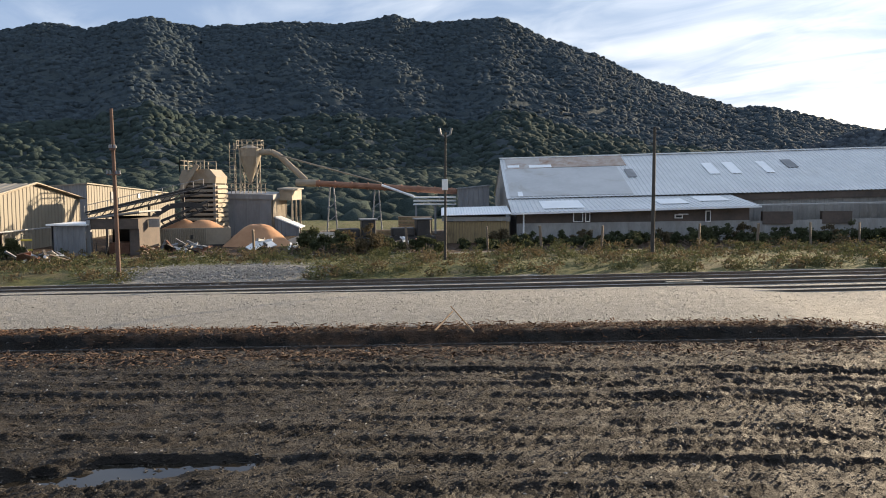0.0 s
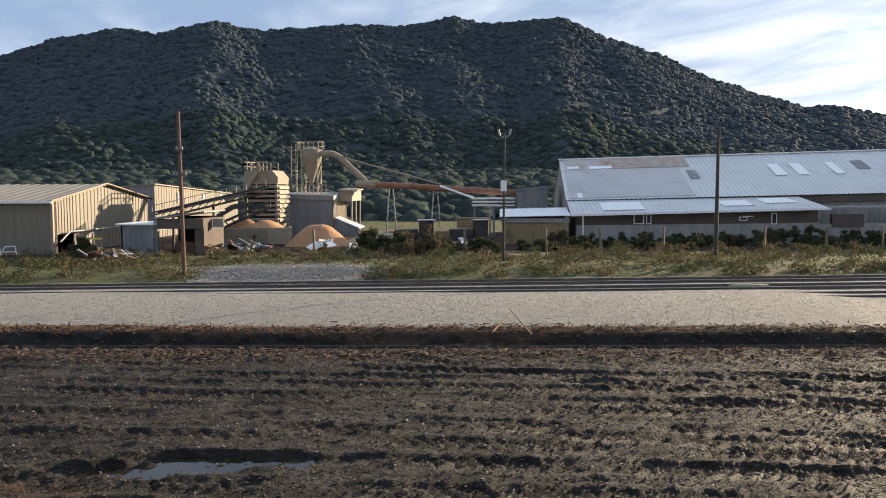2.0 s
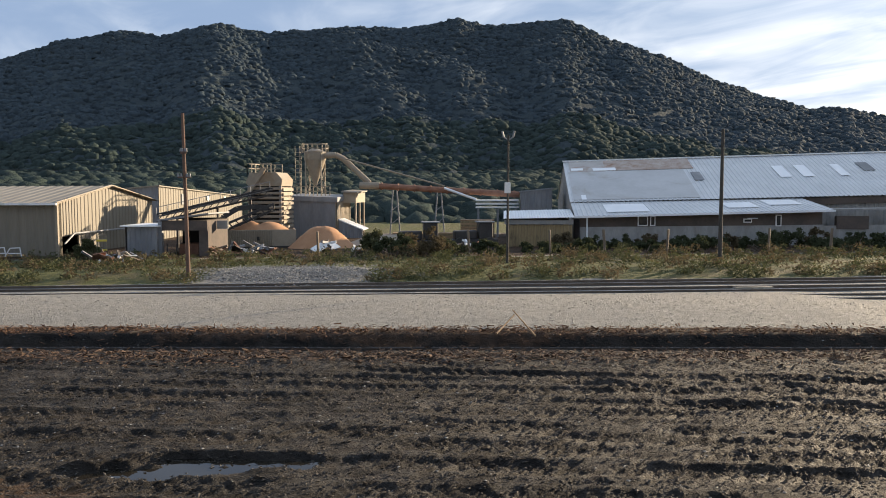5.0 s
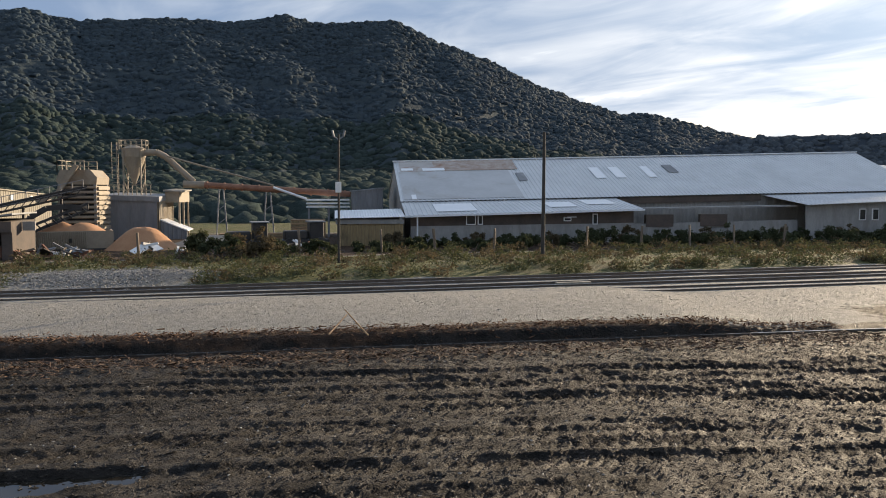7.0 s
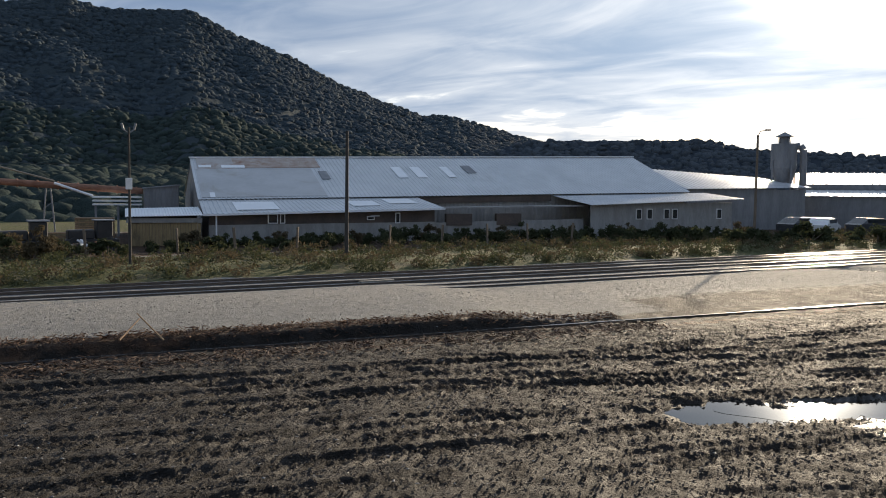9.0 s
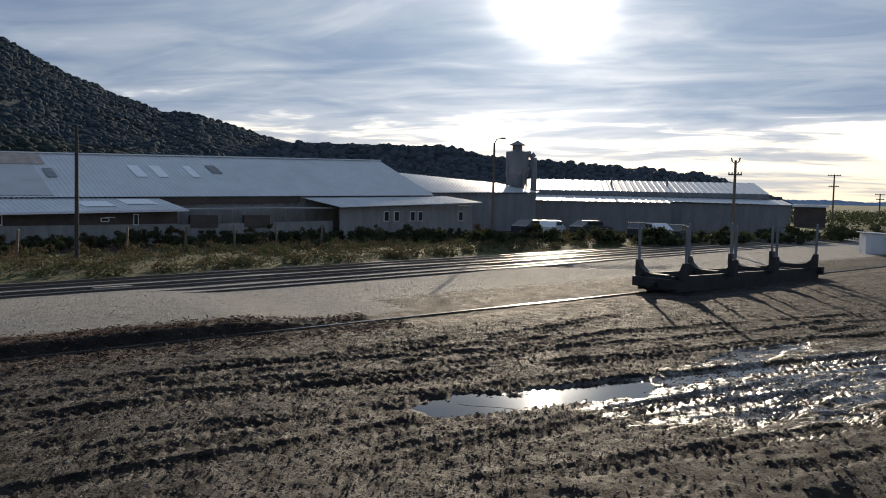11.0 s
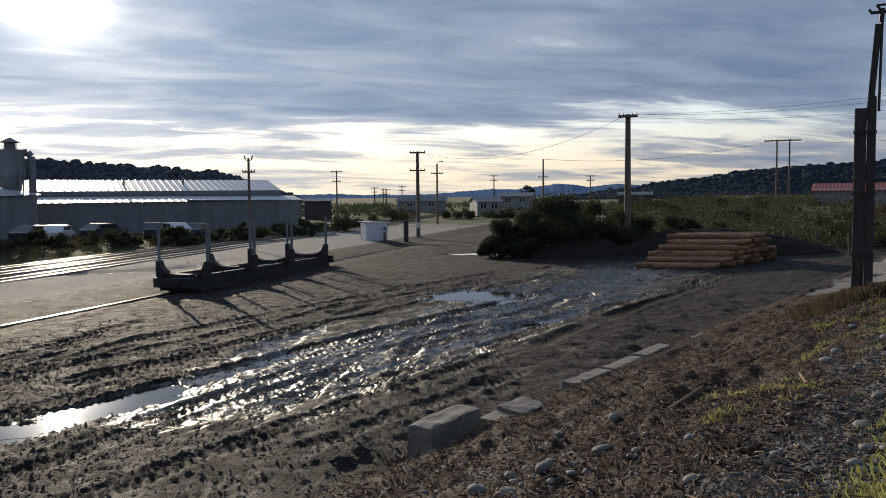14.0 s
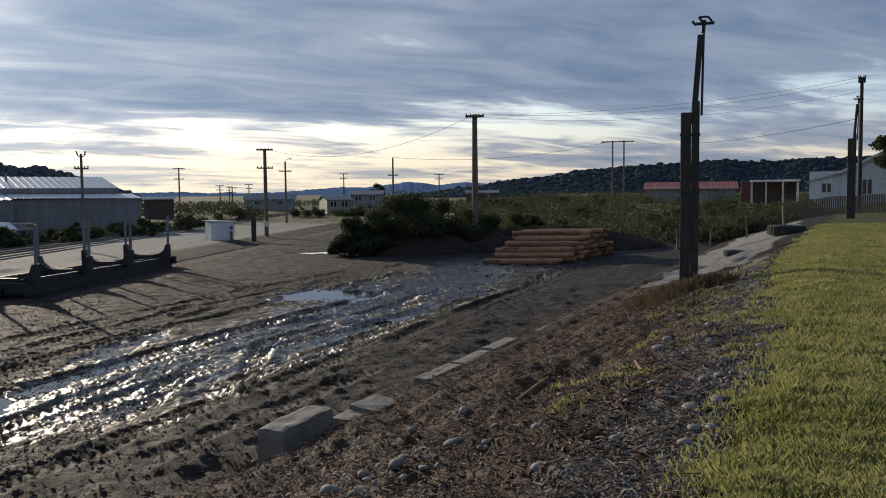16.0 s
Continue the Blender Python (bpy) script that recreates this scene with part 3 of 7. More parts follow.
RIDGE2 = [(20, 0.6), (24, 2.6), (27, 3.4), (32.4, 3.4), (36.8, 3.45), (38, 3.5), (40.4, 2.95), (43, 2.6), (47, 2.4), (49.3, 2.2), (51, 2.15), (52.9, 2.02), (54.8, 1.82), (56.8, 1.5), (58.1, 1.08), (59.5, 0.5), (60.4, 0.1), (61.5, -0.3)]
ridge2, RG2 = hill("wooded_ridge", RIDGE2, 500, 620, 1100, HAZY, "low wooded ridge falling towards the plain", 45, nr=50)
RIDGE3 = [(78, -0.3), (81, 0.1), (83.2, 0.4), (85.75, 0.75), (87.7, 1.03), (91.5, 1.5), (95.2, 1.77), (98.7, 1.9), (100.4, 2.05), (102.1, 1.87), (103.8, 1.9), (105.4, 2.02), (107.5, 2.0), (112, 2.2), (125, 1.5)]
ridge3, RG3 = hill("dark_ridge", RIDGE3, 690, 800, 1400, HAZED_FOREST, "long dark forested ridge behind the houses", 75, nr=50)
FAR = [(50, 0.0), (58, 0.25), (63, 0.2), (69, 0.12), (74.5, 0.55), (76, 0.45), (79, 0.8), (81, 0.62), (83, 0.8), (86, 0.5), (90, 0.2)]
far_hills, _ = hill("far_mountains", FAR, 3400, 4200, 4500, FARHILL, "distant mountain range coloured with blue haze on the horizon", 95, nr=10, step_deg=0.1)

# ---------------------------------------------------------------- railway


def rail(name, f, x0, x1, z, parent, rise=0.0):
    bm = bmesh.new()
    xs = np.arange(x0, x1 + 0.1, 4.0)
    prof = [(-0.06, 0), (0.06, 0), (0.06, 0.02), (0.012, 0.035), (0.012, 0.10), (0.034, 0.11), (0.034, 0.14), (-0.034, 0.14), (-0.034, 0.11), (-0.012, 0.10), (-0.012, 0.035), (-0.06, 0.02)]
    rings = [[bm.verts.new((x, f(x) + u, z + v)) for u, v in prof] for x in xs]
    for a, b in zip(rings, rings[1:]):
        for i in range(len(prof)):
            bm.faces.new((a[i], a[(i + 1) % len(prof)], b[(i + 1) % len(prof)], b[i]))
    bmesh.ops.recalc_face_normals(bm, faces=bm.faces)
    ob = part(name, bm, RAILSTEEL, parent)
    ob.data.materials.append(RAILTOP)
    for p in ob.data.polygons:
        if p.normal.z > 0.9 and p.center.z > z + 0.13:
            p.material_index = 1
    return ob


def track(label, f, z, x0, x1, sleepers):
    t = thing("railway_track", label=label, category="railway track", group="railway tracks", kind="structure")
    for k in (0, 1.067):
        rail("rail", lambda x, k=k: f(x) + k, x0, x1, z, t)
    rng = random.Random(3)
    if sleepers:
        sm = bpy.data.meshes.new("sleeper")
        bm = boxbm(-0.11, 0.11, -1.0, 1.0, -0.10, 0.0, 0.012)
        bm.to_mesh(sm)
        bm.free()
        sm.materials.append(SLEEPER)
        x = sleepers[0]
        while x < sleepers[1]:
            ob = new("sleeper", sm)
            ob.parent = t
            ob.matrix_basis = pose(x, f(x) + 0.53, z + 0.015, 0, 0, 8 + rng.uniform(-1.5, 1.5))
            x += 0.68
    return t


track("main line track with rusty rails on timber sleepers", lambda x: main_y(x) + 2.95, 0.05, -60, 180, (-32, 60))
track("second track of brown rails beside the main line", lambda x: main_y(x) + 0.45, 0.05, -60, 180, (-32, 60))
track("yard track sunk flush into the grey gravel", lambda x: main_y(x) - 1.9, 0.02, -60, 120, None)
track("siding rails half buried in wet mud and bark", siding_y, -0.17, -40, 60, None)

# ---------------------------------------------------------------- timber mill: western sheds
MILL = 0.34                                  # level of the mill's ground


def wall_panels(parent, a, b, z0, tops, pitch, material, name="wall", amp=0.03, label=""):
    """A ribbed wall from a to b (x, y); tops are (share of length, height) along it."""
    a, b = Vector((*a, 0)), Vector((*b, 0))
    n = max(6, int((b - a).length / pitch))
    side = Vector(((b - a).y, -(b - a).x, 0)).normalized()
    us, hs = [], []
    for i in range(n):
        for u, h in ((0, 0), (0.6, 0), (0.7, 1), (0.9, 1)):
            us.append((i + u) / n)
            hs.append(h)
    us, hs = us + [1.0], hs + [0]
    tz = np.interp(us, [t[0] for t in tops], [t[1] for t in tops])
    vs = []
    for u, h, t in zip(us, hs, tz):
        p = a.lerp(b, u) + side * (amp * h)
        vs += [(p.x, p.y, z0), (p.x, p.y, t)]
    k = len(us)
    for u, t in zip(us, tz):
        p = a.lerp(b, u) - side * 0.08
        vs += [(p.x, p.y, z0), (p.x, p.y, t)]
    fs = []
    for i in range(k - 1):
        fs.append((2 * i, 2 * i + 2, 2 * i + 3, 2 * i + 1))
        fs.append((2 * k + 2 * i + 1, 2 * k + 2 * i + 3, 2 * k + 2 * i + 2, 2 * k + 2 * i))
        fs.append((2 * i + 1, 2 * i + 3, 2 * k + 2 * i + 3, 2 * k + 2 * i + 1))
    fs += [(0, 1, 2 * k + 1, 2 * k), (2 * k - 2, 4 * k - 2, 4 * k - 1, 2 * k - 1)]
    return sheet(name, vs, fs, material, parent, label)


def roof_sheet(parent, a, b, c, d, material, pitch=0.30, amp=0.03, name="roof", label=""):
    vs, fs = ribbed(a, b, c, d, pitch, amp)
    return sheet(name, vs, fs, material, parent, label)


def gutter(parent, a, b, material, w=0.12):
    return part("gutter", beam(bmesh.new(), a, b, w, w), material, parent)


def west_shed():
    t = thing("mill_shed", label="long beige steel shed with a low gable roof", category="shed")
    x0, x1, y0, y1, ym = -64, -23.3, 41.0, 52.6, 46.8
    ez, rz = 3.19, 4.04
    wall_panels(t, (x0, y0), (x1, y0), MILL - 0.3, [(0, ez), (1, ez)], 0.5, BEIGE)
    # the gable stands in three lengths round the low doorway
    wall_panels(t, (x1, y0), (x1, 41.45), MILL - 0.3, [(0, ez), (1, ez + 0.06)], 0.4, BEIGE)
    wall_panels(t, (x1, 41.45), (x1, 43.2), 1.42, [(0, ez + 0.06), (1, ez + 0.32)], 0.4, BEIGE)
    wall_panels(t, (x1, 43.2), (x1, y1), MILL - 0.3, [(0, ez + 0.32), ((ym - 43.2) / (y1 - 43.2), rz), (1, ez)], 0.4, BEIGE)
    wall_panels(t, (x1, y1), (x0, y1), MILL - 0.3, [(0, ez), (1, ez)], 0.5, BEIGE)
    wall_panels(t, (x0, y1), (x0, y0), MILL - 0.3, [(0, ez), (0.5, rz), (1, ez)], 0.5, BEIGE)
    roof_sheet(t, (x0, y0 - 0.25, ez - 0.02), (x1 + 0.3, y0 - 0.25, ez - 0.02), (x1 + 0.3, ym, rz + 0.05), (x0, ym, rz + 0.05), BEIGE_ROOF, 0.6)
    roof_sheet(t, (x1 + 0.3, y1 + 0.25, ez - 0.02), (x0, y1 + 0.25, ez - 0.02), (x0, ym, rz + 0.05), (x1 + 0.3, ym, rz + 0.05), BEIGE_ROOF, 0.6)
    gutter(t, (x0, y0 - 0.30, ez - 0.05), (x1 + 0.2, y0 - 0.30, ez - 0.05), WHITEPAINT)
    part("corner_post", beam(bmesh.new(), (x1 + 0.06, y0 - 0.06, MILL - 0.3), (x1 + 0.06, y0 - 0.06, ez), 0.14), CREAM, t)
    bm = bmesh.new()
    beam(bm, (x1 + 0.12, y0 - 0.2, ez + 0.0), (x1 + 0.12, ym, rz + 0.08), 0.12)
    beam(bm, (x1 + 0.12, ym, rz + 0.08), (x1 + 0.12, y1 + 0.2, ez + 0.0), 0.12)
    part("barge_board", bm, CREAM, t)
    part("seam", boxbm(-31.2, -31.08, y0 - 0.07, y0 - 0.02, MILL, ez - 0.05), GREYWALL, t)
    # black sheet set inside gives the doorway its shade by colour
    part("doorway_lining", boxbm(x1 - 2.6, x1 - 2.5, 41.2, 43.5, MILL - 0.2, 1.6), DARK, t)
    bm = bmesh.new()
    rod(bm, (x1 + 0.35, 41.1, 1.05), (x1 + 0.35, 42.1, 1.55), 0.05)
    rod(bm, (x1 + 0.35, 42.1, 1.55), (x1 + 0.35, 47.8, 1.55), 0.05)
    part("wall_pipe", bm, GREYWALL, t, "grey pipe along the gable wall")


west_shed()


def back_shed():
    t = thing("mill_shed", label="tall beige shed standing behind the long one", category="shed")
    x1, y0 = -24.4, 56.2
    # the front's shade is put into its colour: grey among beige walls
    wall_panels(t, (-46, y0), (x1, y0), MILL - 0.3, [(0, 2.6), (1, 4.16)], 0.5, GREYWALL)
    wall_panels(t, (x1, y0), (x1, 74.5), MILL - 0.3, [(0, 4.16), (1, 3.3)], 0.45, BEIGE)
    wall_panels(t, (x1, 74.5), (-46, 74.5), MILL - 0.3, [(0, 3.3), (1, 2.2)], 0.5, BEIGE)
    wall_panels(t, (-46, 74.5), (-46, y0), MILL - 0.3, [(0, 2.2), (1, 2.6)], 0.5, BEIGE)
    sheet("roof", [(-46.2, y0 - 0.15, 2.62), (x1 + 0.15, y0 - 0.15, 4.2), (x1 + 0.15, 74.6, 3.34), (-46.2, 74.6, 2.24),
                   (-46.2, y0 - 0.15, 2.54), (x1 + 0.15, y0 - 0.15, 4.12), (x1 + 0.15, 74.6, 3.26), (-46.2, 74.6, 2.16)],
          [(0, 1, 2, 3), (7, 6, 5, 4), (0, 4, 5, 1), (1, 5, 6, 2), (2, 6, 7, 3), (3, 7, 4, 0)], BEIGE_ROOF, t)
    for y, h in ((60.2, 0.8), (65.5, 0.4), (69.5, 0.45)):
        part("patch", boxbm(x1 + 0.03, x1 + 0.08, y, y + 0.45, 3.7 - h - 0.03 * (y - 56), 3.7 - 0.03 * (y - 56)), GREYWALL if h > 0.6 else SKYLIGHT, t)


back_shed()


def chipper_shed():
    t = thing("machine_shed", label="small open-fronted dark steel shed", category="shed")
    wall_panels(t, (-19.9, 41.6), (-18.2, 41.6), MILL - 0.3, [(0, 1.93), (1, 1.93)], 0.25, GREYWALL)
    wall_panels(t, (-19.9, 44.5), (-19.9, 41.6), MILL - 0.3, [(0, 1.93), (1, 1.93)], 0.25, GREYWALL)
    part("roof", boxbm(-20.1, -18.1, 41.4, 44.6, 1.93, 2.01), SKYLIGHT, t, "pale flat roof sheet")
    # shade of the open front is coloured onto this back wall
    part("back_wall", boxbm(-18.2, -15.6, 45.0, 45.1, MILL - 0.2, 2.3), DARK, t)
    part("side_wall", boxbm(-16.1, -15.6, 42.0, 45.0, MILL - 0.2, 2.25), DARKBAND, t)
    part("lintel", boxbm(-18.2, -15.6, 41.9, 42.05, 1.72, 2.25), DARKBAND, t)
    part("post", boxbm(-18.25, -18.05, 41.85, 42.1, MILL - 0.2, 2.2), GREYWALL, t)
    bm = bmesh.new()
    box(bm, 0, 1, 0, 1, 0, 1, m=Matrix(((2.8, 0, 0, -18.3), (0, 3.3, 0, 41.8), (0.35, 0, 0.08, 2.22), (0, 0, 0, 1))))
    part("roof", bm, GREYWALL, t)
    part("bench", boxbm(-17.6, -16.5, 43.0, 44.2, MILL - 0.1, 0.95, 0.03), RUST, t, "rust-red machine inside the shed")
    for x in (-17.7, -17.2, -16.6):
        part("rail_post", rod(bmesh.new(), (x, 41.7, MILL - 0.2), (x, 41.7, 1.05), 0.03), BLACKSTEEL, t)
    part("white_panel", boxbm(-15.55, -14.95, 43.2, 43.3, 1.75, 2.2), WHITEWALL, t)


chipper_shed()


def platform_ladder():
    t = thing("platform_ladder", -20.9, 41.0, MILL - 0.15, 20, label="yellow steel platform ladder beside the shed", category="ladder")
    for x in (-0.22, 0.22):
        part("stile", beam(bmesh.new(), (x, 0, 0), (x, 0.05, 1.35), 0.05), CREAM, t)
        part("stay", beam(bmesh.new(), (x, 0.6, 0), (x, 0.1, 1.3), 0.04), CREAM, t)
    for z in (0.25, 0.5, 1.0):
        part("step", boxbm(-0.25, 0.25, -0.03, 0.12, z, z + 0.10, 0.01), YELLOW, t, "yellow painted tread")
    part("top_rail", beam(bmesh.new(), (-0.22, 0.05, 1.35), (0.22, 0.05, 1.35), 0.04), CREAM, t)


platform_ladder()


def handrail(x, y, rz):
    t = thing("handrail", x, y, MILL - 0.10, rz, "bent white steel handrail on the ground", "handrail", "handrails by the shed")
    bm = bmesh.new()
    for a, b in (((-0.7, 0, 0.05), (-0.35, 0, 0.62)), ((-0.35, 0, 0.62), (0.15, 0, 0.65)), ((0.15, 0, 0.65), (0.25, 0, 0.0)), ((-0.5, 0, 0.35), (0.2, 0, 0.35))):
        rod(bm, a, b, 0.03, seg=6)
    part("tube", bm, WHITEPAINT, t)
    part("foot", boxbm(0.1, 0.6, -0.1, 0.1, -0.08, 0.06, 0.01), CONCRETE, t)


for hx, hy, hr in ((-26.1, 40.6, 5), (-25.2, 40.5, 8), (-27.9, 40.6, 0)):
    handrail(hx, hy, hr)


def louvre_tower():
    t = thing("drying_tower", label="cream louvred steel tower with stacked overhanging slats", category="tower")
    x0, x1, y0, y1 = -17.15, -14.85, 53.6, 56.4
    # black core stands for the shade between the slats
    part("core", boxbm(x0 + 0.15, x1 - 0.2, y0 + 0.2, y1, MILL - 0.2, 4.3), DARK, t)
    bm = bmesh.new()
    prof = [(x0 + 0.05, 4.1), (x0 - 0.1, 4.35), (x0 + 0.15, 5.0), (x1 - 0.35, 5.02), (x1 + 0.05, 4.55), (x1, 4.1)]
    lo = [bm.verts.new((x, y0, z)) for x, z in prof]
    hi = [bm.verts.new((x, y1, z)) for x, z in prof]
    for i in range(6):
        bm.faces.new((lo[i], lo[(i + 1) % 6], hi[(i + 1) % 6], hi[i]))
    bm.faces.new(lo)
    bm.faces.new(hi[::-1])
    bmesh.ops.recalc_face_normals(bm, faces=bm.faces)
    part("hood", bm, CREAM, t)
    z = 3.85
    while z > 1.2:
        bm = bmesh.new()
        box(bm, x0, x1, y0 - 0.05, y1, z, z + 0.17, 0.02)
        part("slat", bm, CREAM, t)
        part("slat_end", boxbm(x1, x1 + 0.10, y0 + 0.15, y1 - 0.1, z - 0.08, z + 0.10), CREAM, t)
        z -= 0.31
    for xs, ys in ((x0 + 0.1, y0 + 0.1), (x1 - 0.1, y0 + 0.1), (x0 + 0.1, y1 - 0.2), (x1 - 0.1, y1 - 0.2)):
        part("column", beam(bmesh.new(), (xs, ys, MILL - 0.2), (xs, ys, 4.3), 0.16), GREYWALL, t)
    for a, b in (((x0, y0), (x0 + 1.6, y0)), ((x0, y1), (x0 + 1.6, y1)), ((x0, y0), (x0, y1))):
        bm = bmesh.new()
        for k in range(4):
            p = (a[0] + (b[0] - a[0]) * k / 3, a[1] + (b[1] - a[1]) * k / 3)
            beam(bm, (*p, 4.85), (*p, 5.6), 0.05)
        for z in (5.3, 5.6):
            beam(bm, (*a, z), (*b, z), 0.05)
        part("guard_rail", bm, CREAM, t)
    bm = bmesh.new()
    beam(bm, (-15.9, 53.3, 5.3), (-17.0, 53.2, 3.6), 0.28)
    beam(bm, (-17.0, 53.2, 3.6), (-18.2, 53.0, 3.0), 0.28)
    part("chute", bm, CREAM, t, "pale inclined chute down the tower")


louvre_tower()


def conveyor():
    t = thing("conveyor", label="black inclined conveyor with handrails rising to the tower", category="conveyor")
    a, b = Vector((-20.6, 47.5, 2.0)), Vector((-15.0, 51.8, 3.55))
    for o in (-0.35, 0.35):
        for dz in (0.0, 0.42):
            part("chord", beam(bmesh.new(), a + Vector((0, o, dz)), b + Vector((0, o, dz)), 0.08), BLACKSTEEL, t)
    bm = bmesh.new()
    for i in range(16):
        p, q = a.lerp(b, i / 16), a.lerp(b, (i + 1) / 16)
        beam(bm, p + Vector((0, -0.35, 0)), q + Vector((0, -0.35, 0.42)), 0.04)
    part("lattice", bm, BLACKSTEEL, t)
    part("belt", beam(bmesh.new(), a + Vector((0, 0, 0.3)), b + Vector((0, 0, 0.3)), 0.6, 0.06), RUBBER, t)
    bm = bmesh.new()
    for i in range(12):
        p = a.lerp(b, i / 11) + Vector((0, -0.4, 0.42))
        beam(bm, p, p + Vector((0, 0, 0.4)), 0.035)
    beam(bm, a + Vector((0, -0.4, 0.82)), b + Vector((0, -0.4, 0.82)), 0.035)
    part("handrail", bm, GREYWALL, t)
    for k in (0.15, 0.5, 0.8):
        p = a.lerp(b, k)
        part("leg", beam(bmesh.new(), (p.x, p.y, MILL - 0.1), p, 0.12), BLACKSTEEL, t)
    # curved feed trough below
    bm = bmesh.new()
    pts = [(-16.9, 47.2, 1.6), (-16.6, 47.4, 2.3), (-15.9, 47.7, 2.75), (-15.0, 48.0, 2.85), (-14.2, 48.3, 2.75)]
    for p, q in zip(pts, pts[1:]):
        beam(bm, p, q, 0.30, 0.30)
    part("curved_trough", bm, BLACKSTEEL, t)
    for dz in (0.0, -0.35):
        part("inclined_frame", beam(bmesh.new(), (-16.6, 47.0, 1.75 + dz), (-13.9, 48.4, 3.0 + dz), 0.14), BLACKSTEEL, t)
    bm = bmesh.new()
    for i in range(9):
        k = i / 8
        beam(bm, (-16.6 + 2.7 * k, 47.0 + 1.4 * k, 1.75 + 1.25 * k), (-16.6 + 2.7 * min(1, k + 0.12), 47.0 + 1.4 * k, 1.42 + 1.25 * k), 0.06)
    part("frame_lattice", bm, BLACKSTEEL, t)


conveyor()


def chip_bin():
    t = thing("chip_bin", label="long cream ribbed bin filled with sawdust", category="bin")
    a, b = Vector((-17.2, 46.9, 0)), Vector((-12.6, 48.4, 0))
    d = (b - a).normalized()
    nrm = Vector((d.y, -d.x, 0))
    part("side", beam(bmesh.new(), a + Vector((0, 0, 0.98)), b + Vector((0, 0, 0.98)), 0.08, 1.0), CREAM, t)
    part("side", beam(bmesh.new(), a - nrm * 2.2 + Vector((0, 0, 0.98)), b - nrm * 2.2 + Vector((0, 0, 0.98)), 0.08, 1.0), CREAM, t)
    for e in (a, b):
        part("end", beam(bmesh.new(), e + Vector((0, 0, 0.98)), e - nrm * 2.2 + Vector((0, 0, 0.98)), 0.08, 1.0), CREAM, t)
    for i in range(34):
        p = a.lerp(b, (i + 0.5) / 47) + nrm * 0.06
        part("rib", beam(bmesh.new(), p + Vector((0, 0, 0.55)), p + Vector((0, 0, 1.42)), 0.055), CREAM, t)
    part("skid", beam(bmesh.new(), a + Vector((0, 0, 0.4)), b + Vector((0, 0, 0.4)), 0.2, 0.2), BLACKSTEEL, t)
    for k in (0.16, 0.55):
        p = a.lerp(b, k) + nrm * 0.1
        part("latch", beam(bmesh.new(), p + Vector((0, 0, 0.85)), p + Vector((0, 0, 1.08)), 0.14), BLACKSTEEL, t)


chip_bin()


def heap(name, x, y, rx, ry, z0, h, material, label, category, seed, peaks=1, rz=0):
    """A loose heap: a dome of grains with an uneven surface."""
    g = 46
    vs, fs = [], []
    for i in range(g + 1):
        r = (i / g) ** 0.9
        for j in range(64):
            a = 2 * math.pi * j / 64
            wob_r = 1 + 0.12 * noise.noise((math.cos(a) * 1.3 + seed, math.sin(a) * 1.3, seed))
            u, v = r * rx * wob_r * math.cos(a), r * ry * wob_r * math.sin(a)
            zz = (0.5 + 0.5 * math.cos(math.pi * min(1, r))) ** 0.8 if peaks == 1 else max(0, 1 - r) ** 0.6 * (0.75 + 0.45 * abs(math.sin(u * 1.6 + seed)))
            zz = zz / (1 + 0.25 * math.exp(-r * 9)) + 0.05 * noise.fractal((u * 1.7, v * 1.7, seed), 1.0, 2.0, 4) * (1 - r)
            vs.append((u, v, h * zz))
    for i in range(g):
        for j in range(64):
            fs.append((i * 64 + j, (i + 1) * 64 + j, (i + 1) * 64 + (j + 1) % 64, i * 64 + (j + 1) % 64))
    ob = sheet(name, vs, fs, material, smooth=True)
    ob.matrix_basis = pose(x, y, z0, 0, 0, rz)
    return tagged(ob, label, category)


heap("sawdust_heap", -11.0, 48.6, 2.5, 1.8, MILL - 0.1, 1.55, SAWDUST, "heap of fresh orange sawdust on the ground", "sawdust heap", 3)
heap("sawdust_heap", -7.6, 51.5, 3.4, 2.0, MILL - 0.1, 0.85, CREAM, "low pale heap of wood dust", "sawdust heap", 8)
heap("sawdust_heap", -15.0, 48.6, 2.1, 0.9, 1.3, 0.75, SAWDUST, "sawdust heaped high in the cream bin", "sawdust heap", 6, peaks=3, rz=18)


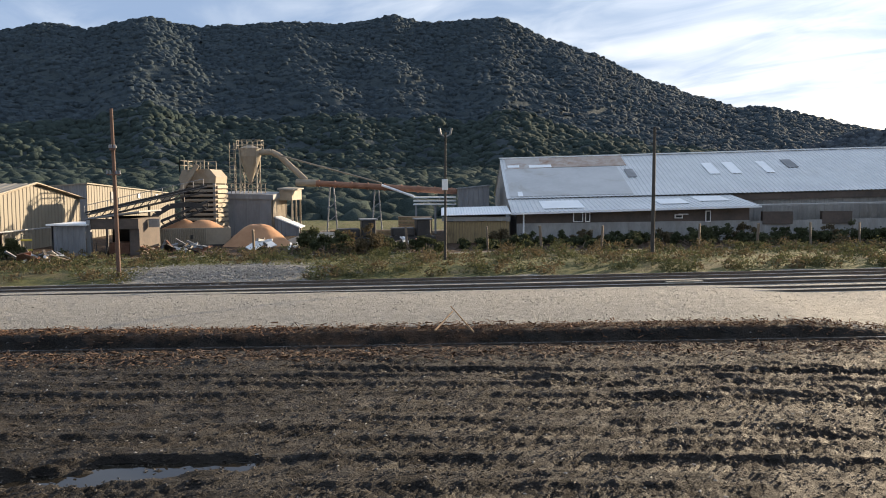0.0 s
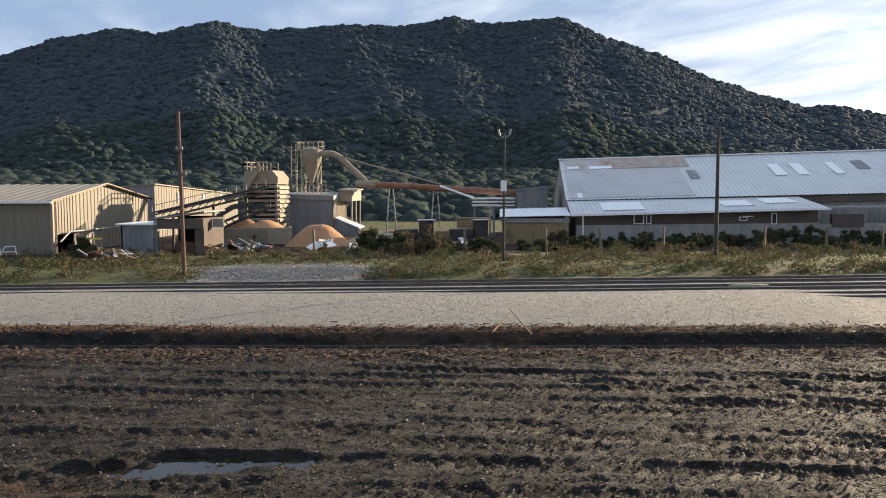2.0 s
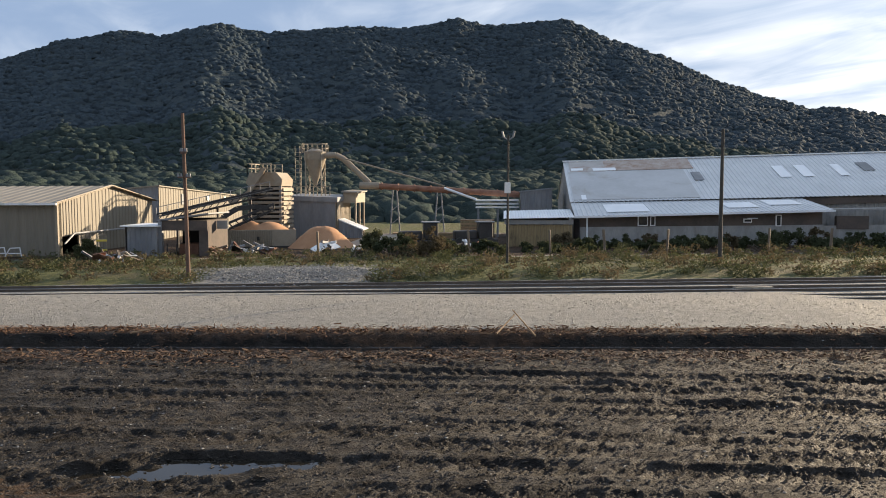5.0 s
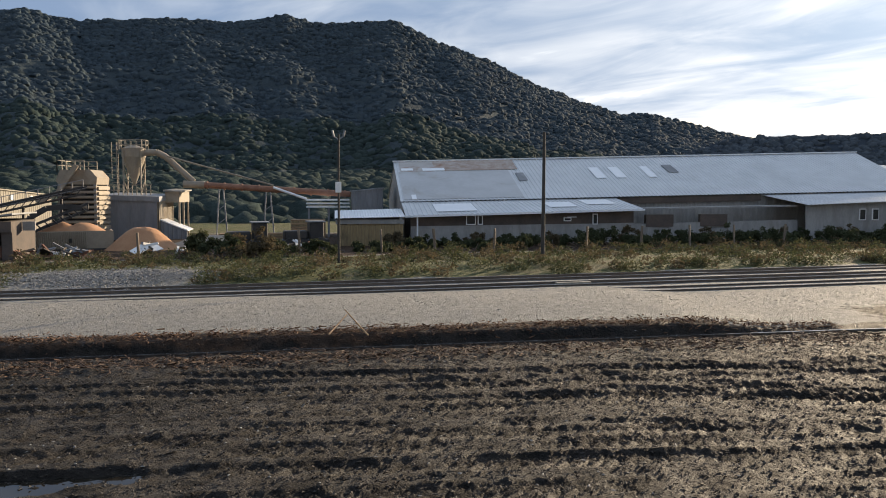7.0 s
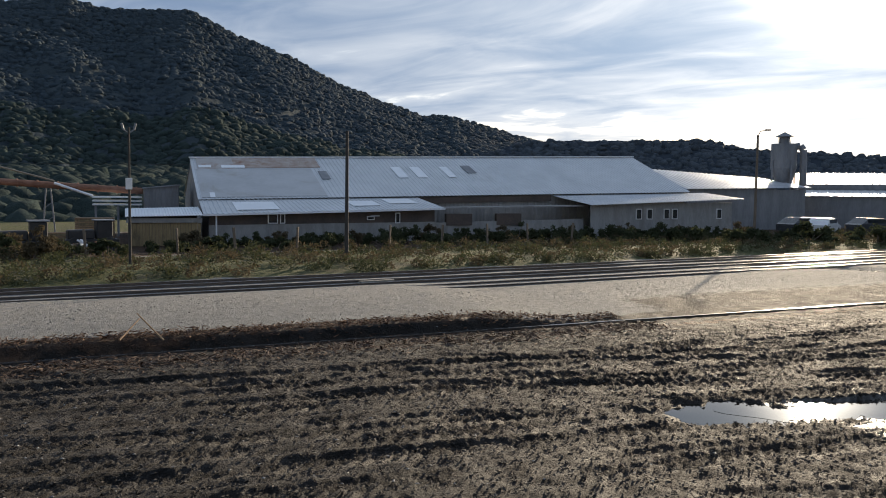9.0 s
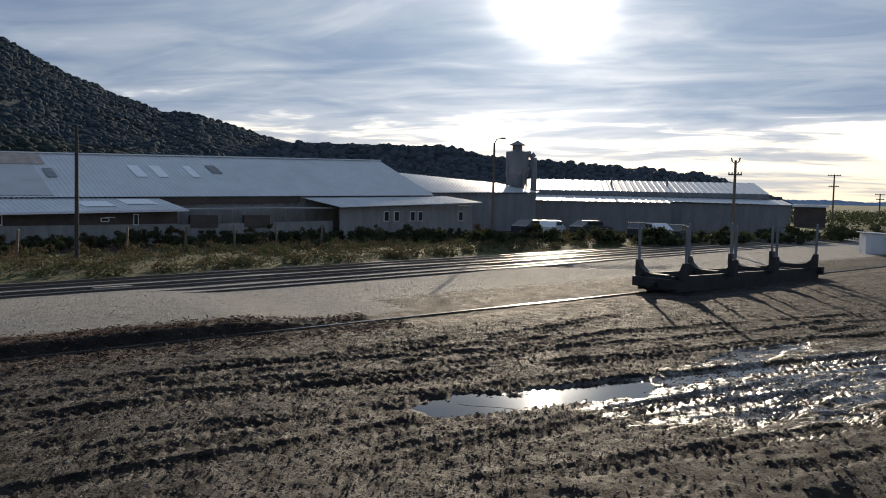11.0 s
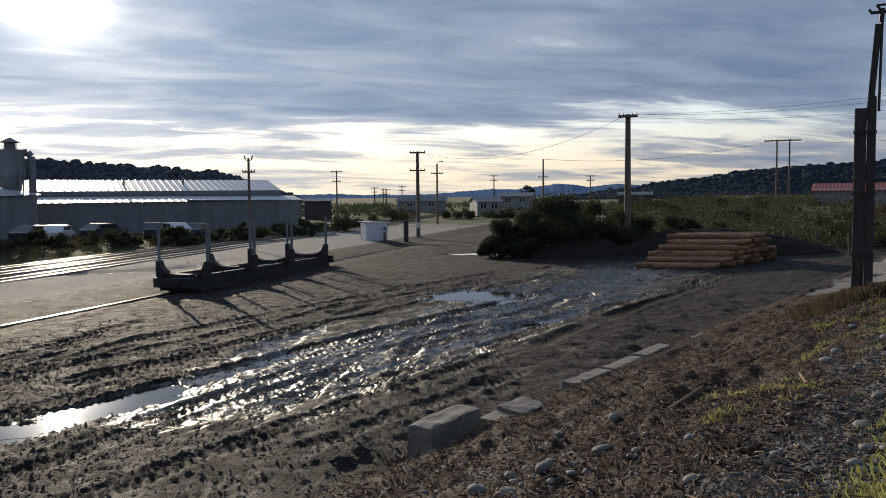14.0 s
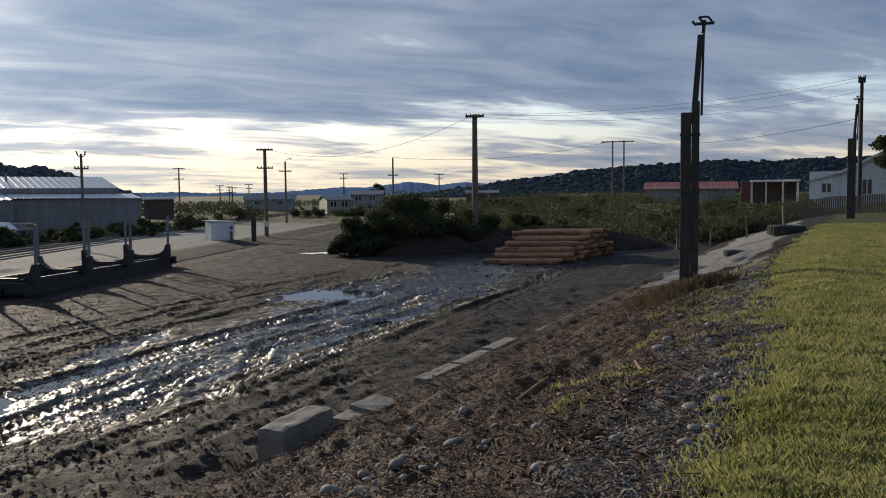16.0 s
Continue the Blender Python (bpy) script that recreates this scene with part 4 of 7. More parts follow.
def grey_block():
    t = thing("boiler_house", label="square grey concrete and steel boiler house", category="building")
    x0, x1, y0, y1 = -15.9, -12.05, 57.8, 63.0
    part("front_wall", boxbm(x0, x1, y0, y0 + 0.2, MILL - 0.2, 3.05), GREYWALL, t)
    # sunlight on the right side is put into its colour: cream, not grey
    wall_panels(t, (x1, y0), (x1, y1), MILL - 0.2, [(0, 3.3), (1, 3.5)], 0.3, CREAM, "side_wall")
    part("back_wall", boxbm(x0, x1, y1 - 0.2, y1, MILL - 0.2, 3.4), GREYWALL, t)
    part("far_wall", boxbm(x0, x0 + 0.2, y0 + 0.2, y1 - 0.2, MILL - 0.2, 3.4), GREYWALL, t)
    bm = bmesh.new()
    box(bm, 0, 1, 0, 1, 0, 1, m=Matrix(((4.0, 0, 0, x0 - 0.05), (0, 5.4, 0, y0 - 0.1), (-0.12, 0.15, 0.35, 3.08), (0, 0, 0, 1))))
    part("parapet", bm, GREYWALL, t)
    for i in range(4):
        part("seam", boxbm(x0 + 0.9 * (i + 0.3), x0 + 0.9 * (i + 0.3) + 0.05, y0 - 0.03, y0, MILL, 3.05), GREYWALL, t)
    bm = bmesh.new()
    for i in range(12):
        x = x0 + 0.3 * i
        beam(bm, (x, y0 + 0.4, 3.4), (x, y0 + 0.4, 4.1), 0.045)
    for z in (3.75, 4.1):
        beam(bm, (x0, y0 + 0.4, z), (x0 + 3.4, y0 + 0.4, z), 0.045)
    part("guard_rail", bm, CREAM, t)
    # loft on posts and its lean-to
    part("loft", boxbm(-12.0, -11.05, 60.0, 64.0, 2.88, 3.62), CREAM, t)
    bm = bmesh.new()
    box(bm, 0, 1, 0, 1, 0, 1, m=Matrix(((1.2, 0, 0, -12.1), (0, 4.4, 0, 59.8), (-0.08, 0.1, 0.1, 3.66), (0, 0, 0, 1))))
    part("loft_roof", bm, BEIGE_ROOF, t)
    for y in (60.2, 61.8, 63.6):
        part("loft_post", beam(bmesh.new(), (-11.1, y, MILL - 0.2), (-11.1, y, 2.9), 0.12), CREAM, t)
    sheet("lean_to_roof", [(-12.0, 58.2, 1.75), (-10.2, 58.2, 1.02), (-10.2, 60.4, 1.02), (-12.0, 60.4, 1.75), (-12.0, 58.2, 1.67), (-10.2, 58.2, 0.94), (-10.2, 60.4, 0.94), (-12.0, 60.4, 1.67)],
          [(0, 1, 2, 3), (7, 6, 5, 4), (0, 4, 5, 1), (1, 5, 6, 2), (2, 6, 7, 3), (3, 7, 4, 0)], SKYLIGHT, t)
    wall_panels(t, (-12.0, 58.25), (-10.25, 58.25), MILL - 0.2, [(0, 1.67), (1, 0.94)], 0.3, GREYWALL, "lean_to_wall")


grey_block()


def silo():
    cx, cy = -14.6, 62.3
    t = thing("cyclone_silo", cx, cy, 0, 0, "cream conical cyclone silo on a braced steel frame", "silo")
    bm = bmesh.new()
    rod(bm, (0, 0, 6.15), (0, 0, 6.75), 0.82, 0.82, 28)
    part("drum", bm, CREAM, t)
    part("cone", rod(bmesh.new(), (0, 0, 4.2), (0, 0, 6.15), 0.12, 0.82, 28), CREAM, t)
    part("lid", rod(bmesh.new(), (0, 0, 6.75), (0, 0, 6.98), 0.86, 0.25, 28), CREAM, t)
    for k in range(4):
        a = math.pi / 4 + k * math.pi / 2
        x, y = 0.85 * math.cos(a), 0.85 * math.sin(a)
        part("leg", beam(bmesh.new(), (x, y, 3.3), (x, y, 6.6), 0.09), CREAM, t)
        b = a + math.pi / 2
        bm = bmesh.new()
        for z in (3.5, 4.5, 5.5):
            beam(bm, (x, y, z), (0.85 * math.cos(b), 0.85 * math.sin(b), z + 1.0), 0.04)
        part("brace", bm, CREAM, t)
    bm = bmesh.new()
    for k in range(16):
        a, b = 2 * math.pi * k / 16, 2 * math.pi * (k + 1) / 16
        p, q = (1.0 * math.cos(a), 1.0 * math.sin(a)), (1.0 * math.cos(b), 1.0 * math.sin(b))
        beam(bm, (*p, 6.65), (*p, 7.35), 0.035)
        for z in (7.0, 7.35):
            beam(bm, (*p, z), (*q, z), 0.035)
    part("guard_rail", bm, CREAM, t)
    bm = bmesh.new()
    for z in np.arange(3.4, 7.0, 0.3):
        beam(bm, (-1.15, -0.2, z), (-1.15, 0.2, z), 0.035)
        beam(bm, (-1.15, -0.3, z), (-1.55, 0.0, z), 0.035)
    for y in (-0.2, 0.2):
        beam(bm, (-1.15, y, 3.4), (-1.15, y, 7.2), 0.045)
    beam(bm, (-1.55, 0, 4.6), (-1.55, 0, 7.2), 0.04)
    part("caged_ladder", bm, CREAM, t)


silo()


def ductwork():
    t = thing("dust_pipe", label="long rust-red dust pipe on steel trestles with a cream branch", category="pipe")
    bm = bmesh.new()
    pts = [(-13.9, 62.2, 6.45), (-13.0, 62.3, 6.5), (-12.4, 62.4, 6.2), (-10.4, 62.2, 4.35)]
    for p, q in zip(pts, pts[1:]):
        rod(bm, p, q, 0.23, seg=14)
    part("branch", bm, CREAM, t)
    part("elbow", rod(bmesh.new(), (-11.1, 62.0, 4.18), (-9.6, 62.0, 4.12), 0.27, seg=14), CREAM, t)
    part("pipe", rod(bmesh.new(), (-9.6, 62.0, 4.12), (1.0, 61.0, 3.45), 0.22, seg=14), RUST, t)
    for k in range(9):
        x = -9.4 + 1.25 * k
        c = Vector((x, 62.0 - 0.094 * (x + 9.6), 4.12 - 0.063 * (x + 9.6)))
        part("flange", rod(bmesh.new(), c - Vector((0.05, 0, 0)), c + Vector((0.05, 0, 0)), 0.28, seg=14), RUST, t)
    part("stay_pipe", rod(bmesh.new(), (-12.2, 62.0, 6.2), (-4.6, 61.2, 4.1), 0.06), CREAM, t)
    part("low_pipe", rod(bmesh.new(), (-4.6, 61.2, 3.95), (-2.2, 61.0, 3.1), 0.09), SKYLIGHT, t)
    for x in (-8.4, -5.0):
        y, top = 62.0 - 0.094 * (x + 9.6), 3.95 - 0.063 * (x + 9.6)
        bm = bmesh.new()
        for s in (-0.4, 0.4):
            beam(bm, (x + s, y, MILL - 0.1), (x + s * 0.35, y, top), 0.09)
        for z in (1.2, 2.2):
            beam(bm, (x - 0.35, y, z), (x + 0.3, y, z + 0.5), 0.05)
        part("trestle", bm, GREYWALL, t)


ductwork()


def grey_plant_room():
    t = thing("plant_room", label="plain grey steel box room between the sheds", category="building")
    wall_panels(t, (1.05, 58.5), (3.25, 58.5), MILL - 0.2, [(0, 3.62), (1, 3.85)], 0.35, GREYWALL)
    part("body", boxbm(1.05, 3.25, 58.6, 62.0, MILL - 0.2, 3.6), GREYWALL, t)
    bm = bmesh.new()
    box(bm, 0, 1, 0, 1, 0, 1, m=Matrix(((2.4, 0, 0, 0.95), (0, 3.6, 0, 58.4), (0.24, 0, 0.08, 3.62), (0, 0, 0, 1))))
    part("roof", bm, GREYWALL, t)
    bm = bmesh.new()
    for z in (3.0, 2.75, 2.5):
        box(bm, -2.2, 0.9, 59.5, 62.0, z, z + 0.09)
    part("stacked_roof", bm, SKYLIGHT, t, "pale overlapping roof sheets")
    for x in (-2.0, -0.6, 0.7):
        part("post", beam(bmesh.new(), (x, 59.8, MILL - 0.2), (x, 59.8, 2.6), 0.14), GREYWALL, t)


grey_plant_room()


def timber_packet(x, y, z, rz, label):
    t = thing("timber_packet", x, y, z, rz, label, "timber stack", "timber packets")
    for k in range(5):
        for j in range(3):
            part("board_layer", boxbm(-1.05, 1.05, -0.5 + j * 0.34, -0.18 + j * 0.34, k * 0.11, k * 0.11 + 0.095, 0.008), FENCEWOOD if k % 2 else CHIP, t)


for k in range(3):
    timber_packet(-1.8, 52.2, MILL - 0.06 + 0.56 * k, -2, "strapped packet of sawn yellow timber")
timber_packet(-4.6, 57.5, MILL - 0.06, 3, "low packet of sawn timber in the yard")
timber_packet(-6.9, 57.5, MILL - 0.06, 3, "low packet of sawn timber in the yard")


def low_shed():
    t = thing("board_shed", label="low timber-boarded shed with a white corrugated roof", category="shed")
    roof_sheet(t, (-0.15, 49.6, 2.08), (4.1, 49.6, 2.16), (4.1, 53.2, 2.55), (-0.15, 53.2, 2.45), SKYLIGHT, 0.16, 0.03)
    part("fascia", boxbm(-0.1, 4.05, 49.82, 49.9, 1.72, 1.98), WHITEWALL, t)
    rng = random.Random(5)
    x = 0.05
    while x < 3.95:
        w = rng.uniform(0.14, 0.22)
        part("board", boxbm(x, min(4.0, x + w - 0.012), 49.9 + rng.uniform(0, 0.02), 49.95, MILL - 0.5, 1.72 - rng.uniform(0, 0.05)), FENCEWOOD, t)
        x += w
    part("side_wall", boxbm(0.0, 0.06, 49.96, 53.0, MILL - 0.3, 2.1), DARKBAND, t)
    part("back_wall", boxbm(0.07, 4.0, 52.9, 53.0, MILL - 0.3, 2.2), DARKBAND, t)


low_shed()

# ---------------------------------------------------------------- big grey shed


def plane_at(a, b, c, d, u, v):
    a, b, c, d = map(Vector, (a, b, c, d))
    return a.lerp(b, u).lerp(d.lerp(c, u), v)


def inlay(name, quad, u0, u1, v0, v1, material, parent, lift=0.035, label=""):
    """A sheet laid on a roof plane between shares u and v."""
    q = [plane_at(*quad, u, v) for u, v in ((u0, v0), (u1, v0), (u1, v1), (u0, v1))]
    nor = (q[1] - q[0]).cross(q[3] - q[0]).normalized()
    vs = [p + nor * lift for p in q] + [p + nor * (lift - 0.025) for p in q]
    return sheet(name, vs, [(0, 1, 2, 3), (7, 6, 5, 4), (0, 4, 5, 1), (1, 5, 6, 2), (2, 6, 7, 3), (3, 7, 4, 0)], material, parent, label)


def big_shed():
    t = thing("sawmill_hall", label="long grey galvanised sawmill hall with patched roof", category="industrial hall")
    A, B, C, D = (4.1, 53.3, 3.02), (43.0, 55.6, 3.8), (42.4, 63.2, 6.84), (4.15, 61.0, 5.82)
    front = (A, B, C, D)
    roof_sheet(t, A, B, C, D, GALV, 0.30, 0.03, label="galvanised ribbed roof")
    roof_sheet(t, (43.0, 70.8, 3.8), (4.1, 68.7, 3.02), D, C, GALV, 0.6, 0.03)
    inlay("rusty_patch", front, 0.075, 0.235, 0.72, 0.985, RUSTROOF, t, 0.045, "brown rusted roof sheets")
    inlay("zinc_patch", front, 0.006, 0.215, 0.03, 0.70, surface("dull_zinc", (0.38, 0.39, 0.40), (0.47, 0.48, 0.49), 0.6, 0.5, 0.2, 0.1, stain=(0.33, 0.31, 0.29)), t, 0.04)
    inlay("rusty_patch", front, 0.01, 0.075, 0.70, 0.985, surface("part_rusted", (0.36, 0.32, 0.30), (0.48, 0.46, 0.44), 1.2, 0.6, 0.15, 0.1, stain=(0.30, 0.20, 0.15)), t, 0.045)
    for u, v, du, dv, m in ((0.012, 0.735, 0.022, 0.06, SKYLIGHT), (0.052, 0.72, 0.042, 0.07, SKYLIGHT), (0.225, 0.42, 0.016, 0.2, GREYWALL), (0.02, 0.03, 0.008, 0.10, SKYLIGHT),
                            (0.375, 0.44, 0.020, 0.28, SKYLIGHT), (0.415, 0.44, 0.020, 0.28, SKYLIGHT), (0.480, 0.44, 0.016, 0.28, SKYLIGHT), (0.53, 0.55, 0.02, 0.2, GREYWALL)):
        inlay("skylight", front, u, u + du, v, v + dv, m, t, 0.06)
    part("ridge_cap", beam(bmesh.new(), (4.1, 61.0, 5.88), (42.5, 63.2, 6.90), 0.25, 0.08), SKYLIGHT, t)
    # walls
    wall_panels(t, (4.3, 68.5), (4.3, 53.5), MILL - 0.3, [(0, 3.0), (0.5, 5.78), (1, 3.0)], 0.35, WHITEWALL)
    wall_panels(t, (42.6, 55.8), (42.6, 70.6), MILL - 0.3, [(0, 3.75), (0.5, 6.75), (1, 3.75)], 0.5, WHITEWALL)
    wall_panels(t, (42.6, 70.5), (4.3, 68.5), MILL - 0.3, [(0, 3.7), (1, 2.95)], 0.6, WHITEWALL)
    wall_panels(t, (4.4, 53.6), (42.6, 55.9), MILL - 0.3, [(0, 2.95), (1, 3.72)], 0.6, WHITEWALL)
    part("clerestory_gap", beam(bmesh.new(), (19.0, 54.36, 3.02), (29.8, 55.0, 3.24), 0.1, 0.42), DARKBAND, t)
    # lean-to one
    a, b, c, d = (4.15, 50.1, 2.2), (19.7, 51.1, 2.56), (18.9, 54.25, 3.2), (4.15, 53.35, 2.96)
    roof_sheet(t, a, b, c, d, GALV, 0.30, 0.03, "lean_to_roof")
    for u0, u1, v0, v1 in ((0.13, 0.30, 0.18, 0.75), (0.62, 0.74, 0.3, 0.7), (0.80, 0.93, 0.45, 0.85)):
        inlay("skylight", (a, b, c, d), u0, u1, v0, v1, SKYLIGHT, t, 0.06)
    gutter(t, (4.1, 50.05, 2.14), (19.75, 51.05, 2.50), SKYLIGHT, 0.11)
    part("upper_wall", beam(bmesh.new(), (4.5, 50.65, 1.82), (19.2, 51.62, 2.03), 0.08, 0.78), DARKBAND, t, "dark stained timber band")
    part("lower_wall", beam(bmesh.new(), (4.5, 50.6, 0.85), (19.2, 51.57, 0.95), 0.12, 1.35), WHITEWALL, t, "streaked pale panel wall")
    for x, w, hh in ((8.0, 0.62, 0.62), (8.75, 0.32, 0.62), (16.35, 0.34, 0.7), (14.4, 0.5, 0.25)):
        y = 50.56 + 0.066 * (x - 4.5)
        wdw = part("window_frame", boxbm(x, x + w, y - 0.06, y + 0.02, 1.90 - hh / 2, 1.90 + hh / 2, 0.01), WHITEPAINT, t)
        part("pane", boxbm(x + 0.06, x + w - 0.06, y - 0.075, y - 0.062, 1.96 - hh / 2, 1.84 + hh / 2), GLASS, wdw)
    part("downpipe", rod(bmesh.new(), (4.9, 50.3, MILL), (4.9, 50.3, 2.1), 0.05), SKYLIGHT, t)
    part("strip_light", boxbm(14.6, 15.2, 51.0, 51.06, 2.02, 2.07), SKYLIGHT, t)
    # lean-to two
    a, b, c, d = (31.4, 51.6, 2.78), (45.8, 52.5, 3.28), (44.6, 56.0, 3.72), (29.9, 55.0, 3.42)
    roof_sheet(t, a, b, c, d, GALV, 0.30, 0.03, "lean_to_roof")
    part("upper_wall", beam(bmesh.new(), (31.6, 52.2, 1.5), (45.0, 53.0, 1.75), 0.12, 2.55), WHITEWALL, t)
    for x in (35.6, 36.6, 38.2, 39.0, 43.4):
        y = 52.13 + 0.06 * (x - 31.6)
        wdw = part("window_frame", boxbm(x, x + 0.5, y - 0.06, y + 0.02, 1.7, 2.5, 0.01), WHITEPAINT, t)
        part("pane", boxbm(x + 0.06, x + 0.44, y - 0.075, y - 0.062, 1.76, 2.44), GLASS, wdw)
    # middle stretch of wall
    part("lower_wall", beam(bmesh.new(), (19.3, 52.0, 0.8), (31.4, 52.9, 1.0), 0.12, 1.5), WHITEWALL, t, "streaked pale panel wall")
    part("canopy", beam(bmesh.new(), (19.3, 52.6, 2.52), (31.4, 53.4, 2.70), 1.4, 0.10), WHITEWALL, t)
    for x in (20.2, 24.1):
        y = 51.95 + 0.074 * (x - 19.3)
        part("dark_opening", boxbm(x, x + 1.9, y - 0.05, y + 0.3, 1.35, 2.15), DARKBAND, t)


big_shed()


def far_hall():
    t = thing("mill_building", label="white-roofed mill building beside the cyclone", category="industrial building")
    x0, x1, y0, y1, ym = 46.5, 60.0, 60.5, 74.0, 67.0
    part("body", boxbm(x0, x1, y0, y1, MILL - 0.2, 4.1), GREYWALL, t)
    roof_sheet(t, (x0 - 0.3, y0 - 0.3, 4.05), (x1 + 0.3, y0 - 0.3, 4.35), (x1 + 0.3, ym, 5.3), (x0 - 0.3, ym, 6.0), GALV, 0.5)
    roof_sheet(t, (x1 + 0.3, y1 + 0.3, 4.35), (x0 - 0.3, y1 + 0.3, 4.05), (x0 - 0.3, ym, 6.0), (x1 + 0.3, ym, 5.3), GALV, 0.6)
    u = thing("mill_building", 75.5, 60.0, 0, -45, "wide low hall with a shining metal roof", "industrial building")
    part("body", boxbm(-12.5, 14.5, 0.2, 14, MILL - 0.2, 4.2), GREYWALL, u)
    roof_sheet(u, (-12.7, 0, 4.75), (14.7, 0, 4.75), (14.7, 7, 6.1), (-12.7, 7, 6.1), GALV, 0.7)
    roof_sheet(u, (14.7, 14, 4.75), (-12.7, 14, 4.75), (-12.7, 7, 6.1), (14.7, 7, 6.1), GALV, 0.9)
    part("fascia", boxbm(-12.6, 14.6, 0.02, 0.15, 4.2, 4.72), GREYWALL, u)
    roof_sheet(u, (-12.7, -6.5, 3.55), (3.0, -6.5, 3.55), (3.0, -0.3, 4.15), (-12.7, -0.3, 4.15), GALV, 0.7, name="lean_to_roof")
    roof_sheet(u, (3.1, -4.5, 3.7), (16.0, -4.5, 3.6), (16.0, -0.3, 4.1), (3.1, -0.3, 4.15), GALV, 0.7, name="lean_to_roof")
    part("front_wall", boxbm(-12.5, 3.0, -6.2, -6.0, MILL - 0.2, 3.5), GREYWALL, u)
    part("front_wall", boxbm(3.1, 15.8, -4.2, -4.0, MILL - 0.2, 3.5), GREYWALL, u)
    for x in (-2.5, 4.0):
        part("vent", rod(bmesh.new(), (x, 4, 5.2), (x, 4, 6.4), 0.12), GREYWALL, u)
    v = thing("flat_roofed_building", *polar(62.4, 130), 0, -62, "small dark building with a pale flat roof", "building")
    part("body", boxbm(-2.1, 2.1, 0, 5, 0, 3.3), DARKBAND, v)
    part("roof", boxbm(-2.4, 2.4, -0.4, 5.4, 3.3, 3.62), SKYLIGHT, v)


far_hall()


def cyclone():
    t = thing("cyclone_tower", *polar(43.4, 88), 0, -43, "tall steel dust cyclone with a capped outlet", "cyclone")
    part("drum", rod(bmesh.new(), (0, 0, 6.2), (0, 0, 8.6), 1.2, 1.2, 24), GREYWALL, t)
    part("cone", rod(bmesh.new(), (0, 0, 4.6), (0, 0, 6.2), 0.6, 1.2, 24), GREYWALL, t)
    part("neck", rod(bmesh.new(), (0, 0, 8.6), (0, 0, 9.25), 0.5, 0.5, 16), GREYWALL, t)
    part("cap", rod(bmesh.new(), (0, 0, 9.3), (0, 0, 9.75), 0.95, 0.08, 20), GREYWALL, t)
    for k in range(4):
        a = k * math.pi / 2 + 0.6
        part("stay", beam(bmesh.new(), (0.7 * math.cos(a), 0.7 * math.sin(a), 8.6), (0.7 * math.cos(a), 0.7 * math.sin(a), 9.35), 0.06), GREYWALL, t)
        part("leg", beam(bmesh.new(), (1.25 * math.cos(a), 1.25 * math.sin(a), 3.6), (1.25 * math.cos(a), 1.25 * math.sin(a), 7.0), 0.18), GREYWALL, t)
    part("platform", boxbm(-1.6, 1.6, -1.6, 1.6, 3.5, 3.62), GREYWALL, t)
    for a, b in ((-1.5, -1.5), (1.5, -1.5), (1.5, 1.5), (-1.5, 1.5)):
        part("column", beam(bmesh.new(), (a, b, 0.2), (a, b, 3.5), 0.18), GREYWALL, t)
    bm = bmesh.new()
    pts = [(0.9, 0, 8.3), (1.45, 0, 8.4), (1.75, 0, 8.0), (1.8, 0, 6.8), (1.8, 0, 3.6)]
    for p, q in zip(pts, pts[1:]):
        rod(bm, p, q, 0.33, seg=12)
    part("elbow_duct", bm, GREYWALL, t)


cyclone()

# ---------------------------------------------------------------- poles and wires


def power_pole(bearing, dist, top, r, label, arms=(), z0=None, material=None, lamp=False, box_at=None, lean=0.0, cap=False):
    x, y = polar(bearing, dist)
    z0 = ground_z(x, y) if z0 is None else z0
    t = thing("power_pole", x, y, z0 - 0.15, -bearing, label, "pole", "poles of the yard")
    h = top - z0 + 0.15
    part("pole", rod(bmesh.new(), (0, 0, 0), (lean, 0, h), r, r * 0.68, 12), material or TIMBER, t)
    for below, half, thick in arms:
        part("crossarm", boxbm(-half + lean, half + lean, -r - 0.08, -r * 0.4, h - below - thick / 2, h - below + thick / 2, 0.01), material or TIMBER, t)
        for s in (-0.9, -0.45, 0.45, 0.9):
            part("insulator", rod(bmesh.new(), (lean + s * half, -r * 0.8, h - below + thick / 2), (lean + s * half, -r * 0.8, h - below + thick / 2 + 0.13), 0.05, 0.03), GREYWALL, t)
    if lamp:
        bm = bmesh.new()
        rod(bm, (lean, 0, h - 0.1), (lean + 0.15, 0, h + 0.25), 0.035)
        rod(bm, (lean + 0.15, 0, h + 0.25), (lean + 0.55, 0, h + 0.35), 0.035)
        part("lamp_arm", bm, GREYWALL, t)
        part("lamp_head", boxbm(lean + 0.45, lean + 0.85, -0.1, 0.1, h + 0.28, h + 0.40, 0.02), GREYWALL, t)
    if box_at:
        part("meter_box", boxbm(-0.14, 0.14, -r - 0.16, -r, box_at, box_at + 0.5, 0.02), WHITEPAINT, t, "white box on the pole")
    if cap:
        bm = bmesh.new()
        for s in (-0.22, 0.22):
            rod(bm, (s + lean, 0, h - 0.1), (s * 1.3 + lean, 0, h + 0.18), 0.05)
            rod(bm, (s + lean, 0, h - 0.1), (lean, 0, h - 0.25), 0.03)
        part("floodlight_bracket", bm, GREYWALL, t)
    return Vector((x, y, z0 - 0.15 + h))


